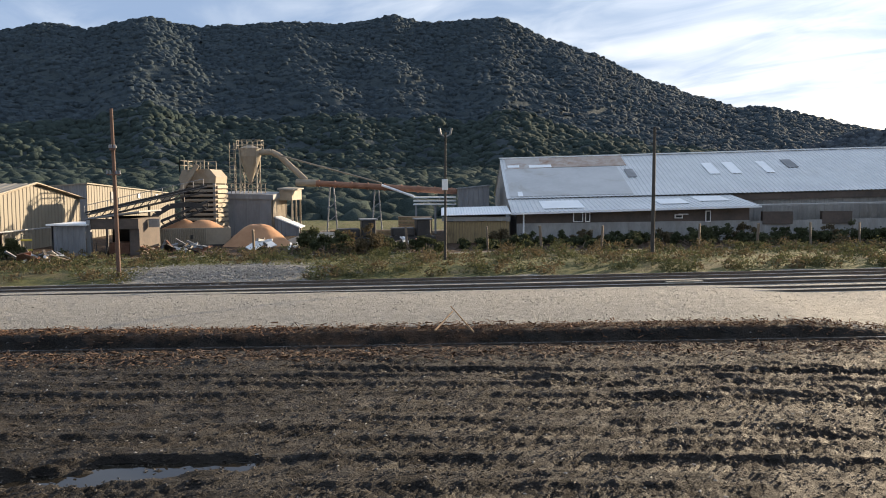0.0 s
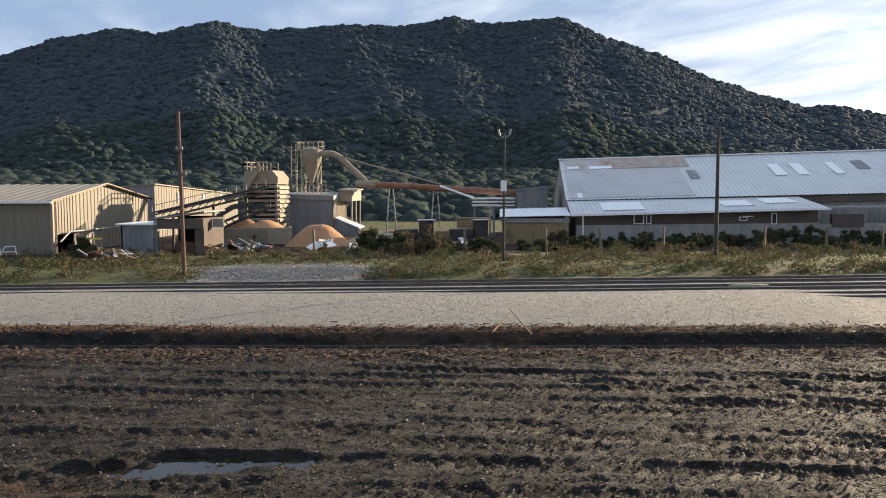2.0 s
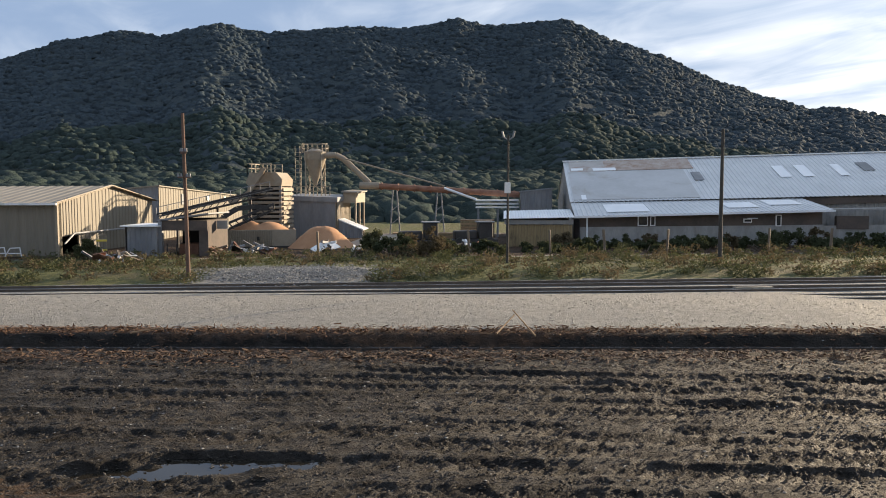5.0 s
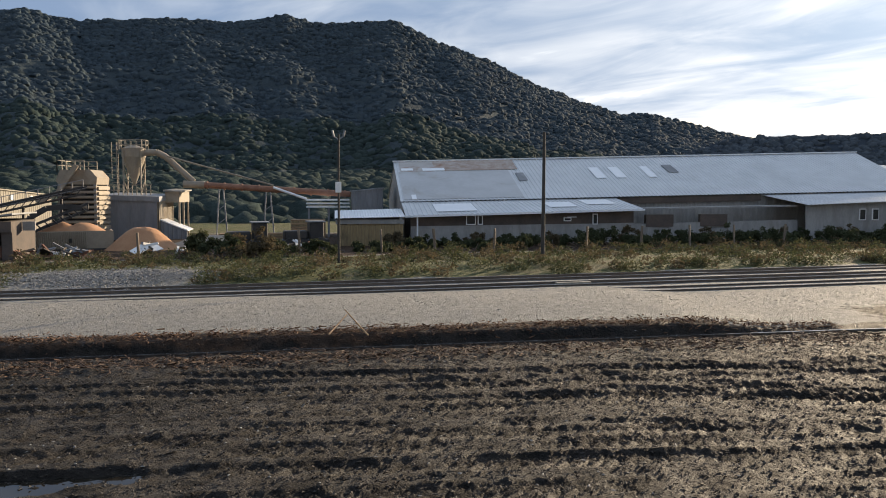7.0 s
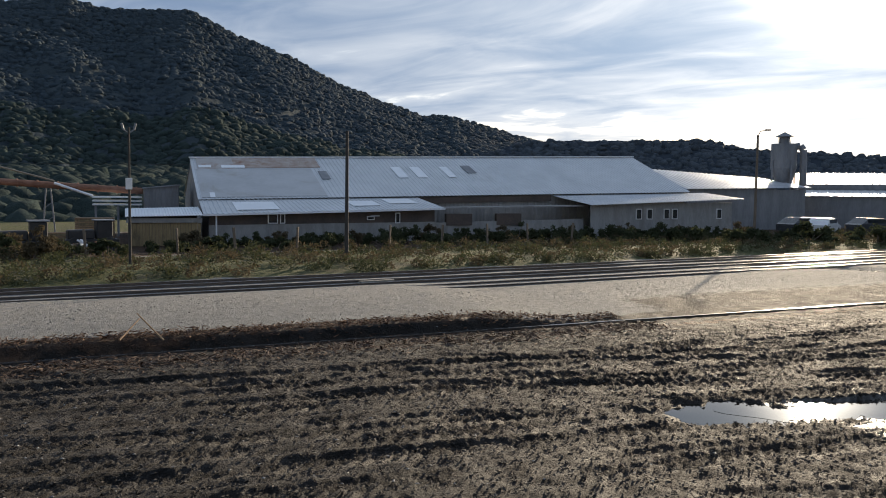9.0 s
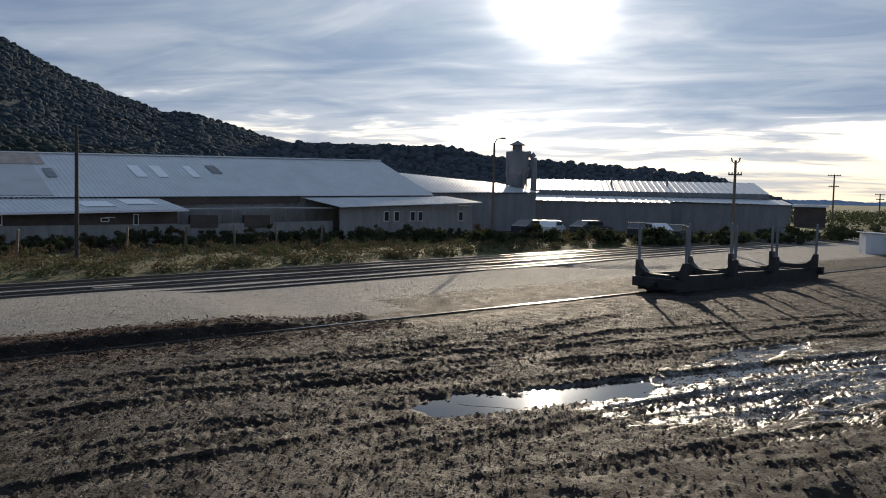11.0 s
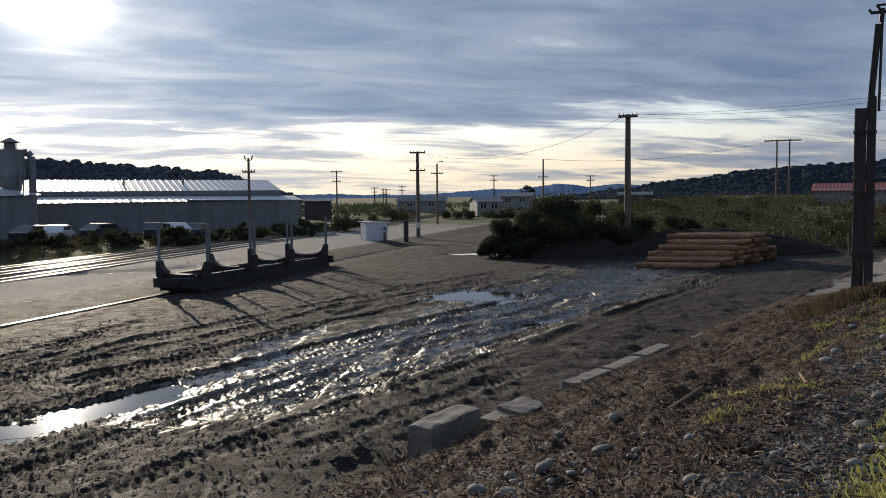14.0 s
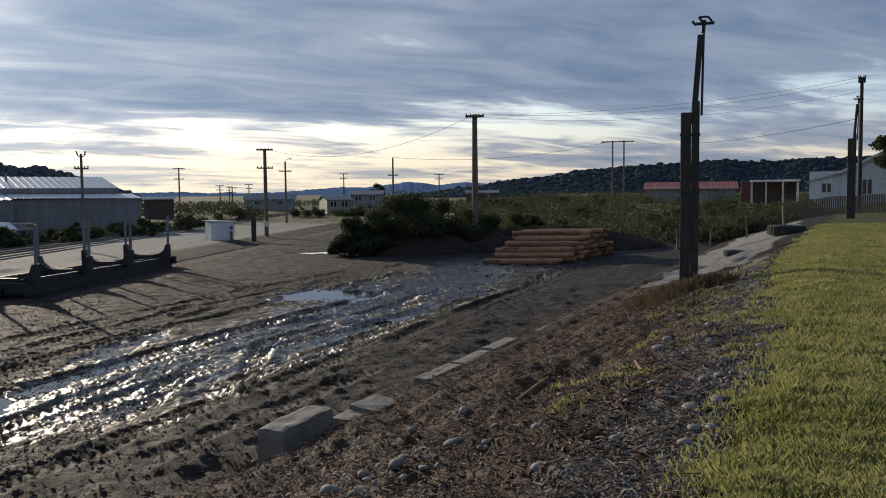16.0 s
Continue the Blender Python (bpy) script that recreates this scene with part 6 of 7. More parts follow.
def scrap(x, y, z, seed, label):
    rng = random.Random(seed)
    t = thing("scrap_heap", x, y, z, rng.uniform(0, 90), label, "scrap heap", "scrap along the bank")
    for k in range(9):
        L = rng.uniform(0.5, 1.3)
        bm = bmesh.new()
        if k % 3 == 0:
            box(bm, -L / 2, L / 2, -0.3, 0.3, -0.02, 0.03, 0.01)
        else:
            beam(bm, (-L / 2, 0, 0), (L / 2, 0.1, rng.uniform(-0.1, 0.35)), rng.uniform(0.05, 0.14))
        ob = part(("sheet", "beam", "bar")[k % 3], bm, (WHITEPAINT, RUST, BLACKSTEEL, TIMBER, GREYWALL)[rng.randrange(5)], t)
        ob.matrix_basis = pose(rng.uniform(-0.8, 0.8), rng.uniform(-0.4, 0.4), 0.1 + rng.uniform(0, 0.3), rng.uniform(-35, 35), rng.uniform(-35, 35), rng.uniform(0, 180))


for i, (b, d, lab) in enumerate(((-18.9, 45, "crumpled sheet iron and bars dumped on the bank"), (-17.8, 45.5, "tangle of pale sheet metal and timber"), (-16.8, 45, "heap of broken timber and iron"),
                                 (-25.5, 42.5, "bent steel bars and sheet by the shed"), (-27.0, 42, "bent steel bars and sheet by the shed"), (-12.6, 46, "broken pallets beside the sawdust"),
                                 (-9.9, 46, "leaning steel frames in the weeds"), (-6.8, 45, "dark rusting machinery parts"), (-4.4, 45, "dark rusting machinery parts"), (-2.6, 45.5, "stacked metal scrap with pale tops"), (-2.2, 46, "stacked metal scrap with pale tops"))):
    x, y = polar(b, d)
    scrap(x, y, ground_z(x, y) - 0.02, 100 + i, lab)


def old_machine(b, d, lab):
    x, y = polar(b, d)
    t = thing("old_machine", x, y, ground_z(x, y) - 0.03, 12, lab, "machine")
    part("chassis", boxbm(-1.3, 1.3, -0.5, 0.5, 0.35, 0.65, 0.03), BLACKSTEEL, t)
    part("bonnet", boxbm(-1.2, 0.1, -0.4, 0.4, 0.65, 1.15, 0.06), BLACKSTEEL, t)
    part("cab", boxbm(0.2, 1.0, -0.45, 0.45, 0.65, 1.6, 0.05), BLACKSTEEL, t)
    part("cab_roof", boxbm(0.1, 1.1, -0.5, 0.5, 1.6, 1.68, 0.02), GREYWALL, t)
    for u in (-0.9, 0.8):
        for s in (-0.55, 0.55):
            part("wheel", rod(bmesh.new(), (u, s - 0.1, 0.38), (u, s + 0.1, 0.38), 0.38, 0.38, 18), RUBBER, t)


old_machine(-2.2, 47, "derelict dark machine among the weeds")
old_machine(-6.0, 46.5, "derelict black machine buried in bushes")

# ---------------------------------------------------------------- platform edge, stones and litter


def rough_block(name, L, W, H, seed, material, wear=0.02):
    bm = bmesh.new()
    bmesh.ops.create_cube(bm, size=1)
    bmesh.ops.subdivide_edges(bm, edges=bm.edges[:], cuts=6, use_grid_fill=True)
    for v in bm.verts:
        v.co = Vector((v.co.x * L, v.co.y * W, v.co.z * H))
        corner = sum(abs(abs(c) - h / 2) < 0.03 for c, h in zip(v.co, (L, W, H)))
        v.co *= 1 - 0.02 * max(0, corner - 1)
        v.co += noise.noise_vector(v.co * 5 + Vector((seed, seed, 0))) * wear + noise.noise_vector(v.co * 17) * wear * 0.35
    return part(name, bm, material)


def kerb_piece(name, x, y, ztop, L, W, H, seed, lab, cat, rz=-17, tilt=0):
    ob = rough_block(name, L, W, H, seed, CONCRETE)
    ob.matrix_basis = pose(x, y, ztop - H / 2, tilt, 0, rz)
    return tagged(ob, lab, cat, "old platform edge")


kerb_piece("concrete_block", 11.08, 3.80, 0.64, 1.35, 0.42, 0.85, 3, "worn square concrete block ending the platform edge", "concrete block", -14)
kerb_piece("kerb_stone", 11.98, 3.28, 0.44, 0.55, 0.40, 0.55, 7, "broken low concrete kerb length in the litter", "kerb")
kerb_piece("kerb_stone", 12.55, 3.02, 0.50, 0.75, 0.5, 0.45, 9, "cracked concrete slab of the platform edge", "kerb", -20, 5)
for i in range(3):
    kerb_piece("kerb_stone", 15.0 + 1.5 * i, 2.36 - 0.46 * i, 0.485 - 0.015 * (i % 2), 1.42, 0.32, 0.5, 11 + i, "flush concrete kerb length along the old platform", "kerb", -17.5)
kerb_piece("kerb_stone", 21.6, -0.1, 0.52, 1.3, 0.3, 0.5, 17, "grass-grown concrete kerb end", "kerb", -19)
kerb_piece("kerb_stone", 20.2, 0.45, 0.48, 1.2, 0.3, 0.5, 18, "grass-grown concrete kerb end", "kerb", -19)

slab = tagged(rough_block("concrete_slab", 1.5, 0.8, 0.12, 23, CONCRETE, 0.01), "flat pale concrete slab between the rails", "concrete slab")
slab.matrix_basis = pose(9.2, 31.6, 0.10, 0, 0, 8)


def pebble(seed):
    rng = random.Random(seed)
    bm = bmesh.new()
    bmesh.ops.create_icosphere(bm, subdivisions=2, radius=1)
    a, b, c = rng.uniform(0.8, 1.2), rng.uniform(0.6, 0.9), rng.uniform(0.4, 0.6)
    for v in bm.verts:
        v.co = Vector((v.co.x * a, v.co.y * b, v.co.z * c)) * (1 + 0.12 * noise.noise(v.co * 1.3 + Vector((seed, 0, 0))))
    for f in bm.faces:
        f.smooth = True
    m = bpy.data.meshes.new("stone")
    bm.to_mesh(m)
    bm.free()
    m.materials.append(STONE)
    return m


stones = [pebble(s) for s in range(7)]
rng = random.Random(77)


def on_land(x, y):
    return float(land(np.array([x]), np.array([y]))[0])


for i in range(290):
    # a spill of cobbles at the foot of the bank, thinning out eastwards
    if i < 110:
        x, y = rng.gauss(7.3, 1.0), rng.gauss(1.7, 0.75)
    else:
        x = 5.5 + 15 * rng.random() ** 1.4
        e = float(turf_edge(np.array([x]), np.array([-0.14 * x]))[0]) - abs(rng.gauss(0.2, 0.7))
        y = KERB[1] + (e - (x - KERB[0]) * KSOUTH[0]) / KSOUTH[1]
    r = abs(rng.gauss(0.018, 0.022)) + 0.014
    if math.hypot(x, y) < 4:
        continue
    ob = new("stone", stones[rng.randrange(7)])
    ob.matrix_basis = pose(x, y, on_land(x, y) + r * 0.25, rng.uniform(-20, 20), rng.uniform(-20, 20), rng.uniform(0, 360)) @ Matrix.Scale(r, 4)
    tagged(ob, "smooth grey river cobble in the bank litter", "stone", "river cobbles")
for x, y, r in ((6.9, 1.47, 0.085), (7.55, 2.1, 0.06), (7.0, 0.25, 0.065), (7.2, 1.8, 0.05), (6.6, 2.0, 0.09), (6.3, 1.7, 0.05), (10.3, -1.15, 0.09), (11.2, -1.35, 0.08)):
    ob = new("stone", stones[rng.randrange(7)])
    ob.matrix_basis = pose(x, y, on_land(x, y) + r * 0.3, 8, 5, rng.uniform(0, 360)) @ Matrix.Scale(r, 4)
    tagged(ob, "large pale river cobble in the bark litter", "stone", "river cobbles")


def scatter(name, places, lengths, widths, material, label, category, seed, lift=0.02, tilt=0.5):
    """Loose flat splinters thrown over the ground, one object."""
    g = np.random.default_rng(seed)
    n = len(places)
    P = np.array(places)
    z = land(P[:, 0], P[:, 1]) + lift * g.random(n)
    L, W = g.uniform(*lengths, n), g.uniform(*widths, n)
    yaw, pit, rol = g.uniform(0, 2 * np.pi, n), g.normal(0, tilt * 0.6, n), g.normal(0, tilt, n)
    ux, uy, uz = np.cos(yaw) * np.cos(pit), np.sin(yaw) * np.cos(pit), np.sin(pit)
    vx, vy, vz = -np.sin(yaw) * np.cos(rol), np.cos(yaw) * np.cos(rol), np.sin(rol)
    c = np.stack([P[:, 0], P[:, 1], z], -1)
    U, V = np.stack([ux, uy, uz], -1) * L[:, None] / 2, np.stack([vx, vy, vz], -1) * W[:, None] / 2
    Nn = np.cross(U, V)
    Nn = Nn / np.linalg.norm(Nn, axis=1)[:, None] * (W[:, None] * 0.3)
    vs = np.stack([c - U - V, c + U - V * 0.6, c + U + V * 0.5, c - U + V, c + Nn * 1.0], 1).reshape(-1, 3)
    i = np.arange(n)[:, None] * 5
    fs = np.concatenate([i + np.array([[0, 1, 4]]), i + np.array([[1, 2, 4]]), i + np.array([[2, 3, 4]]), i + np.array([[3, 0, 4]])])
    ob = sheet(name, vs.tolist(), fs.tolist(), material)
    return tagged(ob, label, category, kind="stuff")


g = np.random.default_rng(5)
xs = 4.4 + 19 * g.random(90000) ** 1.5
ys = g.uniform(-4, 6, 90000)
ss = south_of_kerb(xs, ys) + 0.5 * fbm(xs, ys, 3, 90)
keep = (ss > -0.6) & (ss < turf_edge(xs, ys) - 0.5 * g.random(90000)) & (g.random(90000) < 1.2 - 0.03 * xs) & (np.hypot(xs, ys) > 4)
P = np.stack([xs, ys], -1)[keep]
scatter("bark_litter", P[:30000], (0.025, 0.12), (0.008, 0.032), BARK, "brown bark and chip litter on the bank", "bark litter", 1, 0.03)
scatter("wood_splinters", P[30000:37000], (0.03, 0.18), (0.006, 0.018), CHIP, "pale wood splinters among the bark", "wood splinters", 2, 0.05)
xs = 4.6 + 18 * g.random(9000) ** 1.5
es = turf_edge(xs, -0.14 * xs) - np.abs(g.normal(0.1, 0.7, 9000))
ys = KERB[1] + (es - (xs - KERB[0]) * KSOUTH[0]) / KSOUTH[1]
scatter("bank_gravel", np.stack([xs, ys], -1), (0.015, 0.06), (0.015, 0.045), STONE, "loose grey gravel along the foot of the grass", "gravel", 17, 0.015, 0.3)
xs = g.uniform(-14, 14, 3800)
ys = siding_y(xs) + 1.78 + 0.22 * g.normal(size=3800)
scatter("bark_litter", np.stack([xs, ys], -1), (0.05, 0.20), (0.015, 0.05), surface("red_bark", (0.085, 0.042, 0.023), (0.19, 0.095, 0.048), 4, 0.9), "reddish bark strips along the loading edge", "bark litter", 3, 0.06)
xs = g.uniform(-14, 14, 4000)
ys = siding_y(xs) + 0.1 + 0.4 * g.normal(size=4000) - 0.6 * (g.random(4000) > 0.6)
scatter("bark_litter", np.stack([xs, ys], -1), (0.06, 0.25), (0.02, 0.06), BARK, "wet bark scraps along the siding rails", "bark litter", 4, 0.05)
xs = -11 + 50 * g.random(26000) ** 1.1
ys = g.uniform(1, 18.5, 26000)
k2 = south_of_kerb(xs, ys) < -0.2
scatter("mud_clods", np.stack([xs, ys], -1)[k2], (0.025, 0.09), (0.02, 0.06), surface("mud_clod", (0.014, 0.0115, 0.0092), (0.042, 0.034, 0.026), 5, 0.8), "broken clods of dark mud", "mud clods", 6, 0.02, 0.3)
xs = g.uniform(-11, 17, 30000)
ys = 7.5 + 11 * g.random(30000) ** 1.2
k2 = south_of_kerb(xs, ys) < -0.5
scatter("mud_crumbs", np.stack([xs, ys], -1)[k2], (0.015, 0.06), (0.012, 0.04), surface("mud_crumb", (0.013, 0.0105, 0.0082), (0.062, 0.049, 0.036), 7, 0.8), "crumbs of drying mud and bark in the ruts", "mud crumbs", 16, 0.015, 0.5)
xs = -9.1 + 3.2 * g.normal(size=5200) * 0.55
ys = main_y(xs) + 6.6 + 1.15 * g.normal(size=5200)
scatter("shingle", np.stack([xs, ys], -1), (0.05, 0.14), (0.04, 0.10), STONE, "patch of grey shingle on the railway bank", "shingle", 18, 0.05, 0.3)
xs = g.uniform(-10, 30, 2600)
ys = g.uniform(5, 30, 2600)
scatter("pale_pebbles", np.stack([xs, ys], -1), (0.02, 0.07), (0.02, 0.05), STONE, "pale pebbles and chips lying in the mud", "pebbles", 7, 0.01, 0.2)
xs = g.uniform(-30, 45, 5000)
ys = siding_y(xs) + 2.2 + 9.5 * g.random(5000) + 0.1 * xs
scatter("track_gravel", np.stack([xs, ys], -1), (0.03, 0.06), (0.03, 0.05), STONE, "loose grey gravel over the yard track", "gravel", 8, 0.01, 0.3)

for x, y, L, rz, dz, lab in ((0.0, 20.5, 0.9, 60, 0.18, "broken pale branch on the loading edge"), (0.45, 20.4, 1.1, 120, 0.25, "broken pale branch on the loading edge"), (9.6, 0.4, 0.8, -25, 0.06, "thin pale stick on the bark"),
                             (12.6, 1.9, 0.4, 80, 0.12, "splintered branch stub"), (13.3, 2.3, 0.5, 140, 0.10, "splintered branch stub"), (9.0, -0.8, 0.5, 10, 0.05, "thin pale stick on the bark"), (-9, 19.8, 0.8, 8, 0.06, "pale stick by the siding")):
    ob = part("stick", rod(bmesh.new(), (-L / 2, 0, 0), (L / 2, 0, dz * 2), 0.022, 0.012, 6), CHIP)
    ob.matrix_basis = pose(x, y, on_land(x, y) + 0.02, 0, 0, rz)
    tagged(ob, lab + " lying loose", "stick", "loose sticks")

# ---------------------------------------------------------------- plants


def leaves(name, centres, radii, count, size, material, seed, parent=None, squash=0.8, shell=0.55, long=1.6):
    """Many small leaves in clumps round the given centres, one mesh."""
    g = np.random.default_rng(seed)
    C, R = np.array(centres, float), np.array(radii, float)
    pick = g.choice(len(C), count, p=R ** 2 / (R ** 2).sum())
    d = g.normal(size=(count, 3))
    d /= np.linalg.norm(d, axis=1)[:, None]
    rr = R[pick] * (shell + (1 - shell) * g.random(count)) * (0.75 + 0.5 * g.random(count))
    p = C[pick] + d * rr[:, None] * np.array([1, 1, squash])
    a, b = g.normal(size=(count, 3)), g.normal(size=(count, 3))
    a /= np.linalg.norm(a, axis=1)[:, None]
    b -= (a * b).sum(1)[:, None] * a
    b /= np.linalg.norm(b, axis=1)[:, None]
    s = size * g.uniform(0.6, 1.4, count)[:, None]
    vs = np.stack([p - a * s * long / 2, p + b * s / 2, p + a * s * long / 2, p - b * s / 2], 1).reshape(-1, 3)
    fs = (np.arange(count)[:, None] * 4 + np.array([[0, 1, 2, 3]])).tolist()
    return sheet(name, vs.tolist(), fs, material, parent)


def bush(x, y, h, w, seed, material, label, count=2600, size=0.12, group="bushes"):
    rng = random.Random(seed)
    z = ground_z(x, y)
    t = thing("bush", x, y, z, 0, label, "bush", group)
    cs, rs = [], []
    for k in range(22):
        u, a = math.sqrt(rng.random()), rng.uniform(0, 6.28)
        top = h * (1 - 0.55 * u * u) * rng.uniform(0.75, 1.0)
        cs.append((w * u * math.cos(a), w * u * math.sin(a), rng.uniform(0.12 * h, top)))
        rs.append(rng.uniform(0.12, 0.26) * max(h, w))
    leaves("crown", cs, rs, count, size, material, seed, t, shell=0.35)
    bm = bmesh.new()
    for c in cs[:10]:
        rod(bm, (c[0] * 0.15, c[1] * 0.15, -0.1), c, 0.035, 0.012, 5)
    part("woody_base", bm, TIMBER, t)


for i, (b, d, h, w) in enumerate(((74.6, 51, 1.5, 1.0), (75.6, 51.5, 2.5, 1.6), (76.9, 52.5, 3.4, 2.0), (78.6, 53.5, 4.1, 2.3), (80.4, 54.5, 4.1, 2.3), (82.2, 55.5, 3.7, 2.3), (84.0, 57, 3.2, 2.2), (85.6, 58.5, 2.6, 2.2), (87.2, 60, 2.1, 2.0))):
    x, y = polar(b, d)
    bush(x, y, h, w, 300 + i, LEAF, "dense dark evergreen bush at the yard's end", 13000, 0.085, "hedge of bushes")
for i, (b, d, h, w, m) in enumerate(((-7.6, 43, 1.2, 1.1, LEAF), (-5.6, 43, 1.5, 1.3, LEAF_DRY), (-4.0, 43.5, 1.0, 1.0, LEAF), (-1.2, 43, 0.9, 0.9, LEAF), (-9.3, 45, 1.5, 0.5, LEAF_GREEN), (-27.9, 44.6, 1.1, 0.6, LEAF_GREEN),
                                     (2.5, 46, 0.7, 1.2, LEAF), (5.5, 46, 0.8, 1.2, LEAF), (9.5, 47, 0.7, 1.3, LEAF), (12.5, 48, 0.9, 1.2, LEAF), (17, 49, 0.9, 1.3, LEAF), (21, 51, 0.9, 1.4, LEAF), (25, 53, 0.9, 1.5, LEAF),
                                     (29, 55, 1.0, 1.6, LEAF), (33, 57, 1.1, 1.7, LEAF), (37, 60, 1.1, 1.8, LEAF), (41, 62, 1.1, 1.8, LEAF), (45, 64, 1.2, 2.0, LEAF), (49, 66, 1.3, 2.2, LEAF), (53, 70, 1.4, 2.4, LEAF), (57, 76, 1.6, 2.6, LEAF), (61, 84, 1.6, 3, LEAF), (64, 92, 1.7, 3, LEAF), (67.5, 130, 2.0, 4, LEAF),
                                     (72.0, 135, 2.0, 3, LEAF), (75, 140, 1.4, 3, LEAF), (79, 130, 1.6, 4, LEAF))):
    x, y = polar(b, d)
    bush(x, y, h, w, 400 + i, m, "low scrubby bush in rank weeds", 3600, 0.08 if d < 60 else 0.14)

rng = random.Random(515)
for i in range(46):
    x, y = polar(rng.uniform(84, 105), 60 + 60 * rng.random() ** 1.4)
    bush(x, y, rng.uniform(0.8, 1.7), rng.uniform(0.7, 1.5), 700 + i, (LEAF, LEAF_GREEN, LEAF_DRY)[i % 3], "rounded low bush on the rough plain", 1500, 0.10, "bushes on the plain")

g = np.random.default_rng(11)
# weeds on the bank beyond the rails
cs, rs = [], []
for k in range(1800):
    x = g.uniform(-34, 62)
    o = 5.1 + 9.3 * g.random()
    if -12.6 < x < -5.7 and o < 9.2:
        continue
    cs.append((x, main_y(x) + o, 0.24 + 0.25 * g.random() * (o - 4) / 5))
    rs.append(g.uniform(0.22, 0.55))
leaves("w", cs[:1050], rs[:1050], 74000, 0.055, LEAF_GREEN, 12, long=2.8)
leaves("w", cs[1050:], rs[1050:], 48000, 0.055, LEAF_DRY, 13, long=3.2)
for o, nm, lab in ((bpy.data.objects["w"], "bank_weeds", "tangled green weeds along the railway bank"), (bpy.data.objects["w.001"], "dry_weeds", "dry brown weeds along the railway bank")):
    o.name = nm
    tagged(o, lab, "weeds", kind="stuff")
# scrub on the plain
cs, rs = [], []
for k in range(900):
    b, d = g.uniform(83, 106), 60 + 110 * g.random() ** 1.3
    x, y = polar(b, d)
    cs.append((x, y, ground_z(x, y) + 0.3))
    rs.append(g.uniform(0.35, 1.5))
ob = leaves("scrub", cs, rs, 66000, 0.12, LEAF_GREEN, 14)
tagged(ob, "low green and brown scrub over the plain", "scrub", kind="stuff")
ob = leaves("scrub", [(c[0] + 1.5, c[1] + 1, c[2]) for c in cs[::3]], [r * 1.3 for r in rs[::3]], 34000, 0.12, LEAF, 15)
tagged(ob, "dark low scrub over the plain", "scrub", kind="stuff")
cs, rs = [], []
for k in range(520):
    b, d = g.uniform(59, 84), 135 + 190 * g.random()
    x, y = polar(b, d)
    if y < main_y(x) - 6 or y > main_y(x) + 9:
        cs.append((x, y, ground_z(x, y) + 0.4))
        rs.append(g.uniform(0.8, 2.0))
ob = leaves("scrub", cs, rs, 20000, 0.30, LEAF, 19)
tagged(ob, "distant dark scrub and hedges over the plain", "scrub", kind="stuff")


def blades(name, n, region, height, material, seed, label):
    g = np.random.default_rng(seed)
    x, y = region(g, n)
    k = len(x)
    z = land(x, y)
    h = g.uniform(0.5, 1.3, k) * height
    yaw = g.uniform(0, 2 * np.pi, k)
    w = 0.0025 + 0.002 * g.random(k) + 0.00022 * np.hypot(x, y)
    bend = g.uniform(0.1, 0.8, k) * h
    dx, dy = np.cos(yaw), np.sin(yaw)
    a = np.stack([x - dy * w, y + dx * w, z - 0.01], -1)
    b = np.stack([x + dy * w, y - dx * w, z - 0.01], -1)
    c = np.stack([x + dx * bend * 0.35 + dy * w * 0.7, y + dy * bend * 0.35 - dx * w * 0.7, z + h * 0.65], -1)
    d = np.stack([x + dx * bend, y + dy * bend, z + h], -1)
    vs = np.stack([a, b, c, d], 1).reshape(-1, 3)
    i = np.arange(k)[:, None] * 4
    fs = np.concatenate([i + np.array([[0, 1, 2]]), i + np.array([[0, 2, 3]])]).tolist()
    ob = sheet(name, vs.tolist(), fs, material)
    return tagged(ob, label, "grass", kind="stuff")


def bank_grass(g, n):
    d = 3.3 + 40 * g.random(n) ** 2.2
    b = np.radians(g.uniform(90, 116, n))
    x, y = d * np.sin(b), d * np.cos(b)
    s, edge = south_of_kerb(x, y), turf_edge(x, y)
    bald = fbm(x * 1.6, y * 1.6, 3, 47) < -0.28
    k = ((s > edge) & ~(bald & (g.random(n) < 0.75))) | (g.random(n) < 0.35 * np.clip((s - edge + 0.45) / 0.45, 0, 1) ** 2)
    return x[k], y[k]


def tufts(g, n):
    cx = 7.5 + 15 * g.random(70) ** 1.1
    e = turf_edge(cx, -0.14 * cx) - 2.3 * g.random(70) ** 1.6
    cy = KERB[1] + (e - (cx - KERB[0]) * KSOUTH[0]) / KSOUTH[1]
    i = g.integers(0, 70, n)
    spread = (0.06 + 0.16 * g.random(70))[i]
    return cx[i] + spread * g.normal(size=n), cy[i] + spread * g.normal(size=n)


blades("grass", 270000, bank_grass, 0.062, GRASS, 31, "short green and straw-coloured grass on the bank")
blades("grass_tufts", 7000, tufts, 0.055, GRASS, 32, "tufts of grass in the stony bank")


def post_tuft(g, n):
    return 19.7 + 0.5 * g.normal(size=n), -2.6 + 0.5 * g.normal(size=n)


blades("grass_tufts", 5000, post_tuft, 0.20, LEAF_DRY, 33, "rank grass round the sprinkler post")


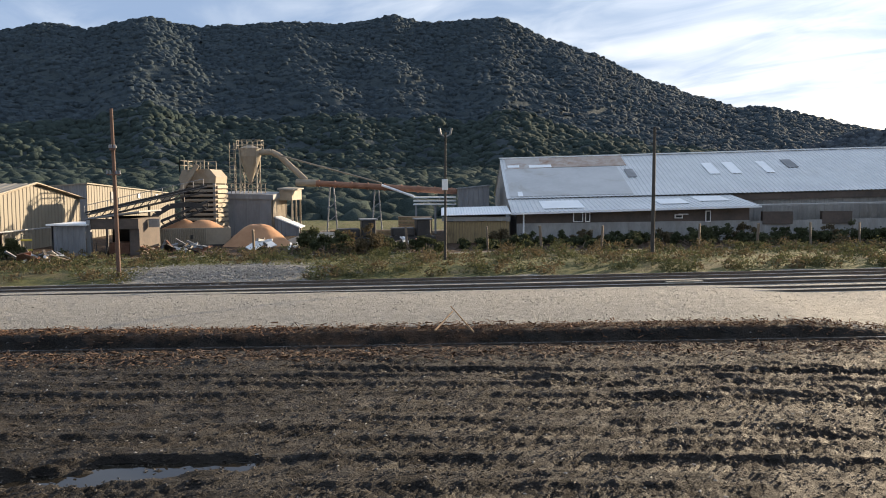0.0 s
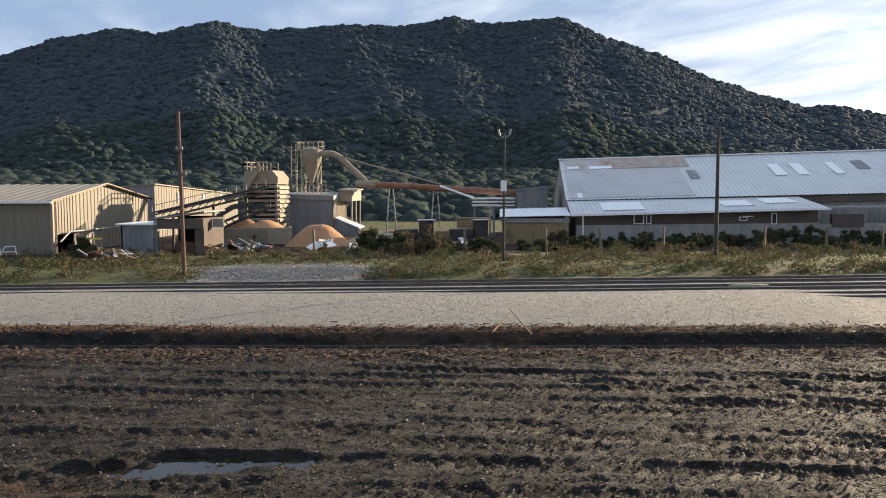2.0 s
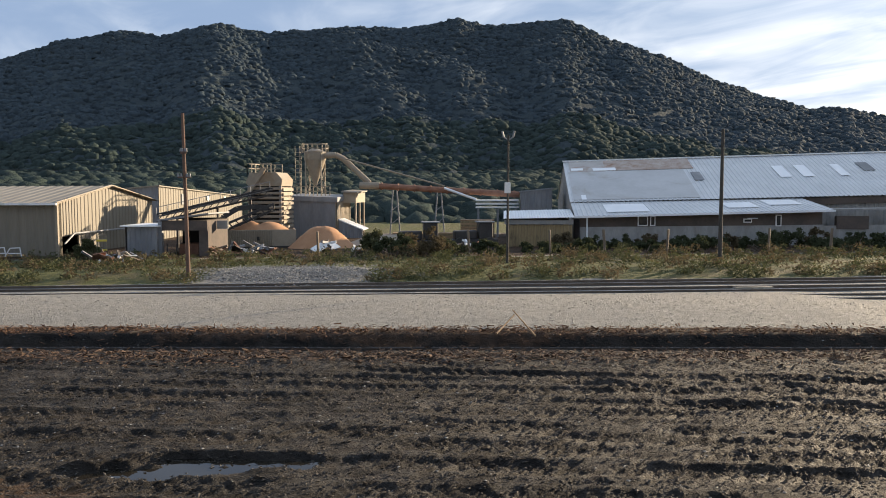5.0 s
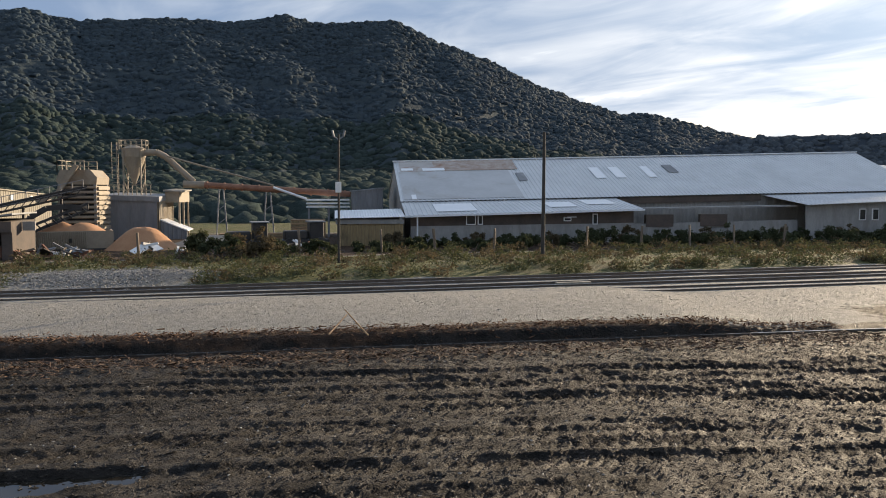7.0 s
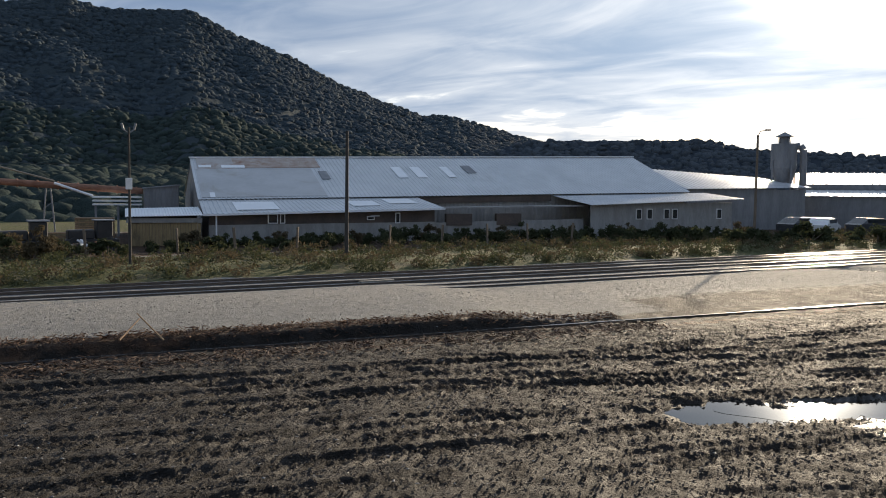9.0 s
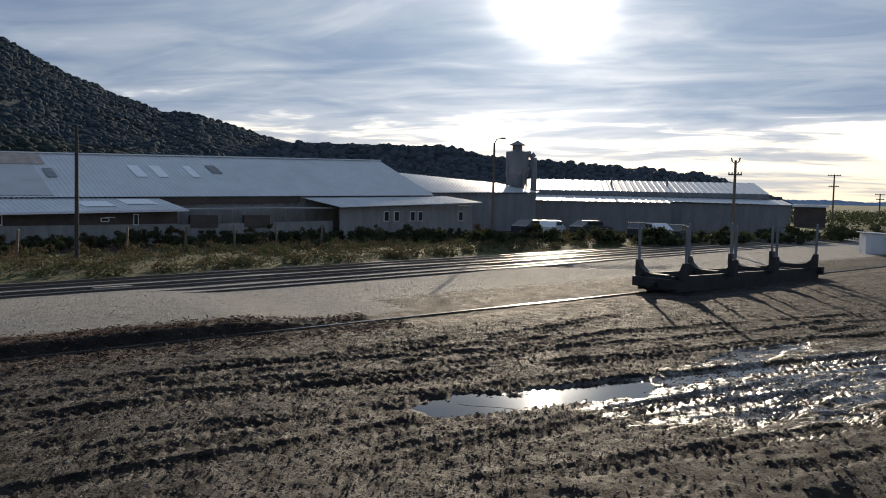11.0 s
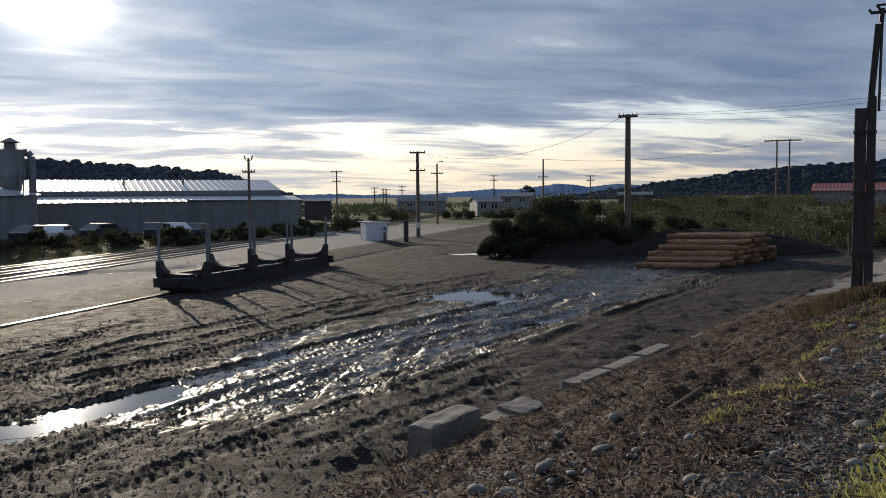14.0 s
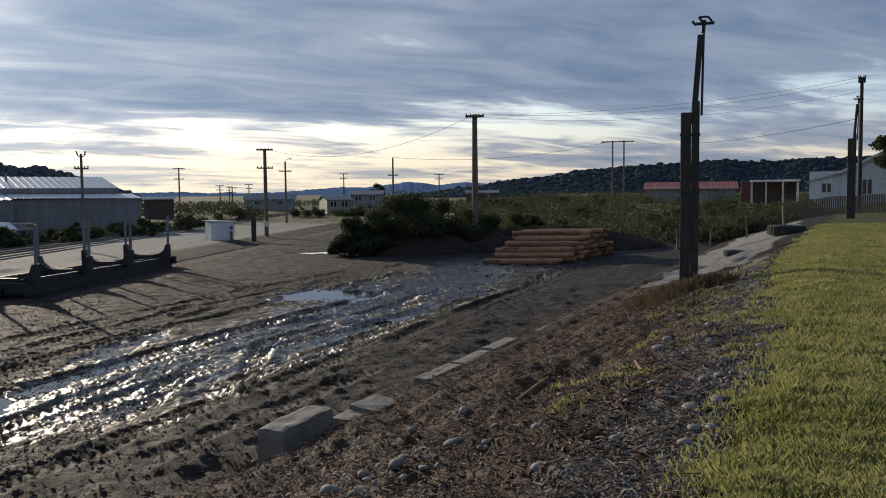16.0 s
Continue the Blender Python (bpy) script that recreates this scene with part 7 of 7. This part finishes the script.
def tree(bearing, dist, h, seed, label, n=5000):
    rng = random.Random(seed)
    x, y = polar(bearing, dist)
    t = thing("tree", x, y, ground_z(x, y), 0, label, "tree")
    bm = bmesh.new()
    rod(bm, (0, 0, -0.2), (0.1, 0, h * 0.55), h * 0.03, h * 0.018, 8)
    cs, rs = [], []
    for k in range(16):
        a, u = rng.uniform(0, 6.28), rng.uniform(0.1, 1)
        c = (h * 0.32 * u * math.cos(a), h * 0.32 * u * math.sin(a), h * rng.uniform(0.5, 0.95) - 0.1 * h * u)
        rod(bm, (0.05, 0, h * 0.4), c, h * 0.012, h * 0.004, 5)
        cs.append(c)
        rs.append(h * rng.uniform(0.06, 0.13))
    part("trunk", bm, TIMBER, t)
    leaves("crown", cs, rs, n, h * 0.025, LEAF, seed, t, shell=0.3)


for i in range(26):
    x = 3.5 + 1.65 * i
    bush(x, 48.3 + 0.05 * x + rng.uniform(-0.8, 0.8), rng.uniform(0.8, 1.35), rng.uniform(0.8, 1.2), 600 + i, LEAF if i % 3 else LEAF_DRY, "rank weeds and scrub before the hall", 2400, 0.07, "scrub before the hall")
EARTH = surface("dark_earth", (0.018, 0.014, 0.011), (0.045, 0.036, 0.028), 1.5, 0.95, bump=0.8, spec=0.1)
heap("earth_bank", 55.5, 1.2, 3.5, 8.5, 0.0, 1.5, EARTH, "long bank of dark earth behind the logs", "earth bank", 14, peaks=3, rz=18)
heap("earth_bank", 52.5, 8.6, 2.6, 4.5, -0.1, 1.2, EARTH, "dark earth heaped under the bushes", "earth bank", 15, peaks=3, rz=35)

tree(77.0, 200, 6.2, 5, "open-crowned tree on the plain beyond the yard")
tree(110.2, 75, 6.0, 6, "round-headed tree behind the white house")
tree(107.0, 90, 3.6, 7, "small garden tree beside the house")

# ---------------------------------------------------------------- forest on the lower slopes


def canopy(name, bearing0, bearing1, r0, r1, n, heightfield, seed, label, size, material):
    """Uneven tree crowns standing close on a hill, one mesh of small lumpy domes."""
    g = np.random.default_rng(seed)
    X, Y, Z, F = heightfield
    R, T = np.hypot(X, Y), np.degrees(np.arctan2(X, Y))
    th, rs = T[0], R[:, 0]
    b = g.uniform(bearing0, bearing1, n)
    r = np.sqrt(r0 ** 2 + (r1 ** 2 - r0 ** 2) * g.random(n) ** 1.15)
    top = len(rs) - 10
    i = np.clip(np.searchsorted(rs[:top], r) - 1, 0, top - 2)
    j = np.clip(np.searchsorted(th, b) - 1, 0, len(th) - 2)
    s = g.uniform(*size, n) * (0.75 + 0.5 * (r - r0) / (r1 - r0))
    tall = s * g.uniform(0.6, 1.05, n)
    C = np.stack([r * np.sin(np.radians(b)), r * np.cos(np.radians(b)), Z[i, j]], -1)
    turn = g.uniform(0, 2 * np.pi, n)
    rings = []
    for rad, up in ((0.95, -0.35), (1.0, 0.25), (0.68, 0.72)):
        for k in range(6):
            a = turn + 2 * np.pi * k / 6
            q = rad * s * g.uniform(0.72, 1.25, n)
            rings.append(C + np.stack([q * np.cos(a), q * np.sin(a), tall * (up + g.normal(0, 0.13, n))], -1))
    rings.append(C + np.stack([0 * s, 0 * s, tall], -1))
    vs = np.stack(rings, 1).reshape(-1, 3)
    base = np.arange(n)[:, None] * 19
    fs = []
    for k in range(6):
        l = (k + 1) % 6
        for o in (0, 6):
            fs += [(o + k, o + l, o + 6 + l), (o + k, o + 6 + l, o + 6 + k)]
        fs.append((12 + k, 12 + l, 18))
    faces = np.concatenate([base + np.array([f]) for f in fs])
    ob = sheet(name, vs.tolist(), faces.tolist(), material, smooth=True)
    return tagged(ob, label, "forest", kind="stuff")


def crown_material(name, dark, light):
    """Foliage that differs from crown to crown."""
    m = surface(name, dark, light, 0.5, 0.95, bump=0.6, fine=24, bump_dist=0.6, spec=0.05)
    n = Nodes(m.node_tree)
    b = m.node_tree.nodes["Principled BSDF"]
    h = n.add("ShaderNodeHueSaturation")
    n.link(b.inputs["Base Color"].links[0].from_socket, h.inputs["Color"])
    n.link(n.math("ADD", 0.82, n.math("MULTIPLY", n.add("ShaderNodeNewGeometry").outputs["Random Per Island"], 0.36)), h.inputs["Value"])
    n.link(h.outputs[0], b.inputs["Base Color"])
    return m


# crown colours carry distance haze: bluer high up, paler on the low ridge
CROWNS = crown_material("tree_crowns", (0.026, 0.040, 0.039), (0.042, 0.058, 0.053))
HAZED_HIGH_CROWNS = crown_material("haze_blue_high_crowns", (0.036, 0.052, 0.064), (0.050, 0.068, 0.080))
HAZY_CROWNS = crown_material("haze_tinted_ridge_crowns", (0.062, 0.076, 0.090), (0.082, 0.098, 0.112))
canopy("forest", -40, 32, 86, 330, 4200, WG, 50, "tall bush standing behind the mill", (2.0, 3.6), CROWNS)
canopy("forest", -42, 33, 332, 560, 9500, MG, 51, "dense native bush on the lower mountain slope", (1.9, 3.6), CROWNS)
canopy("forest", -42, 33, 560, 1095, 19000, MG, 52, "dark bush covering the upper mountain, tinted blue by haze", (2.6, 4.6), HAZED_HIGH_CROWNS)
canopy("forest", 78, 118, 692, 797, 4500, RG3, 53, "dark forest along the ridge, tinted blue by haze", (1.8, 3.2), HAZED_HIGH_CROWNS)
canopy("forest", 22, 61, 502, 617, 3600, RG2, 54, "forest along the low ridge, tinted pale by haze", (1.8, 3.2), HAZY_CROWNS)
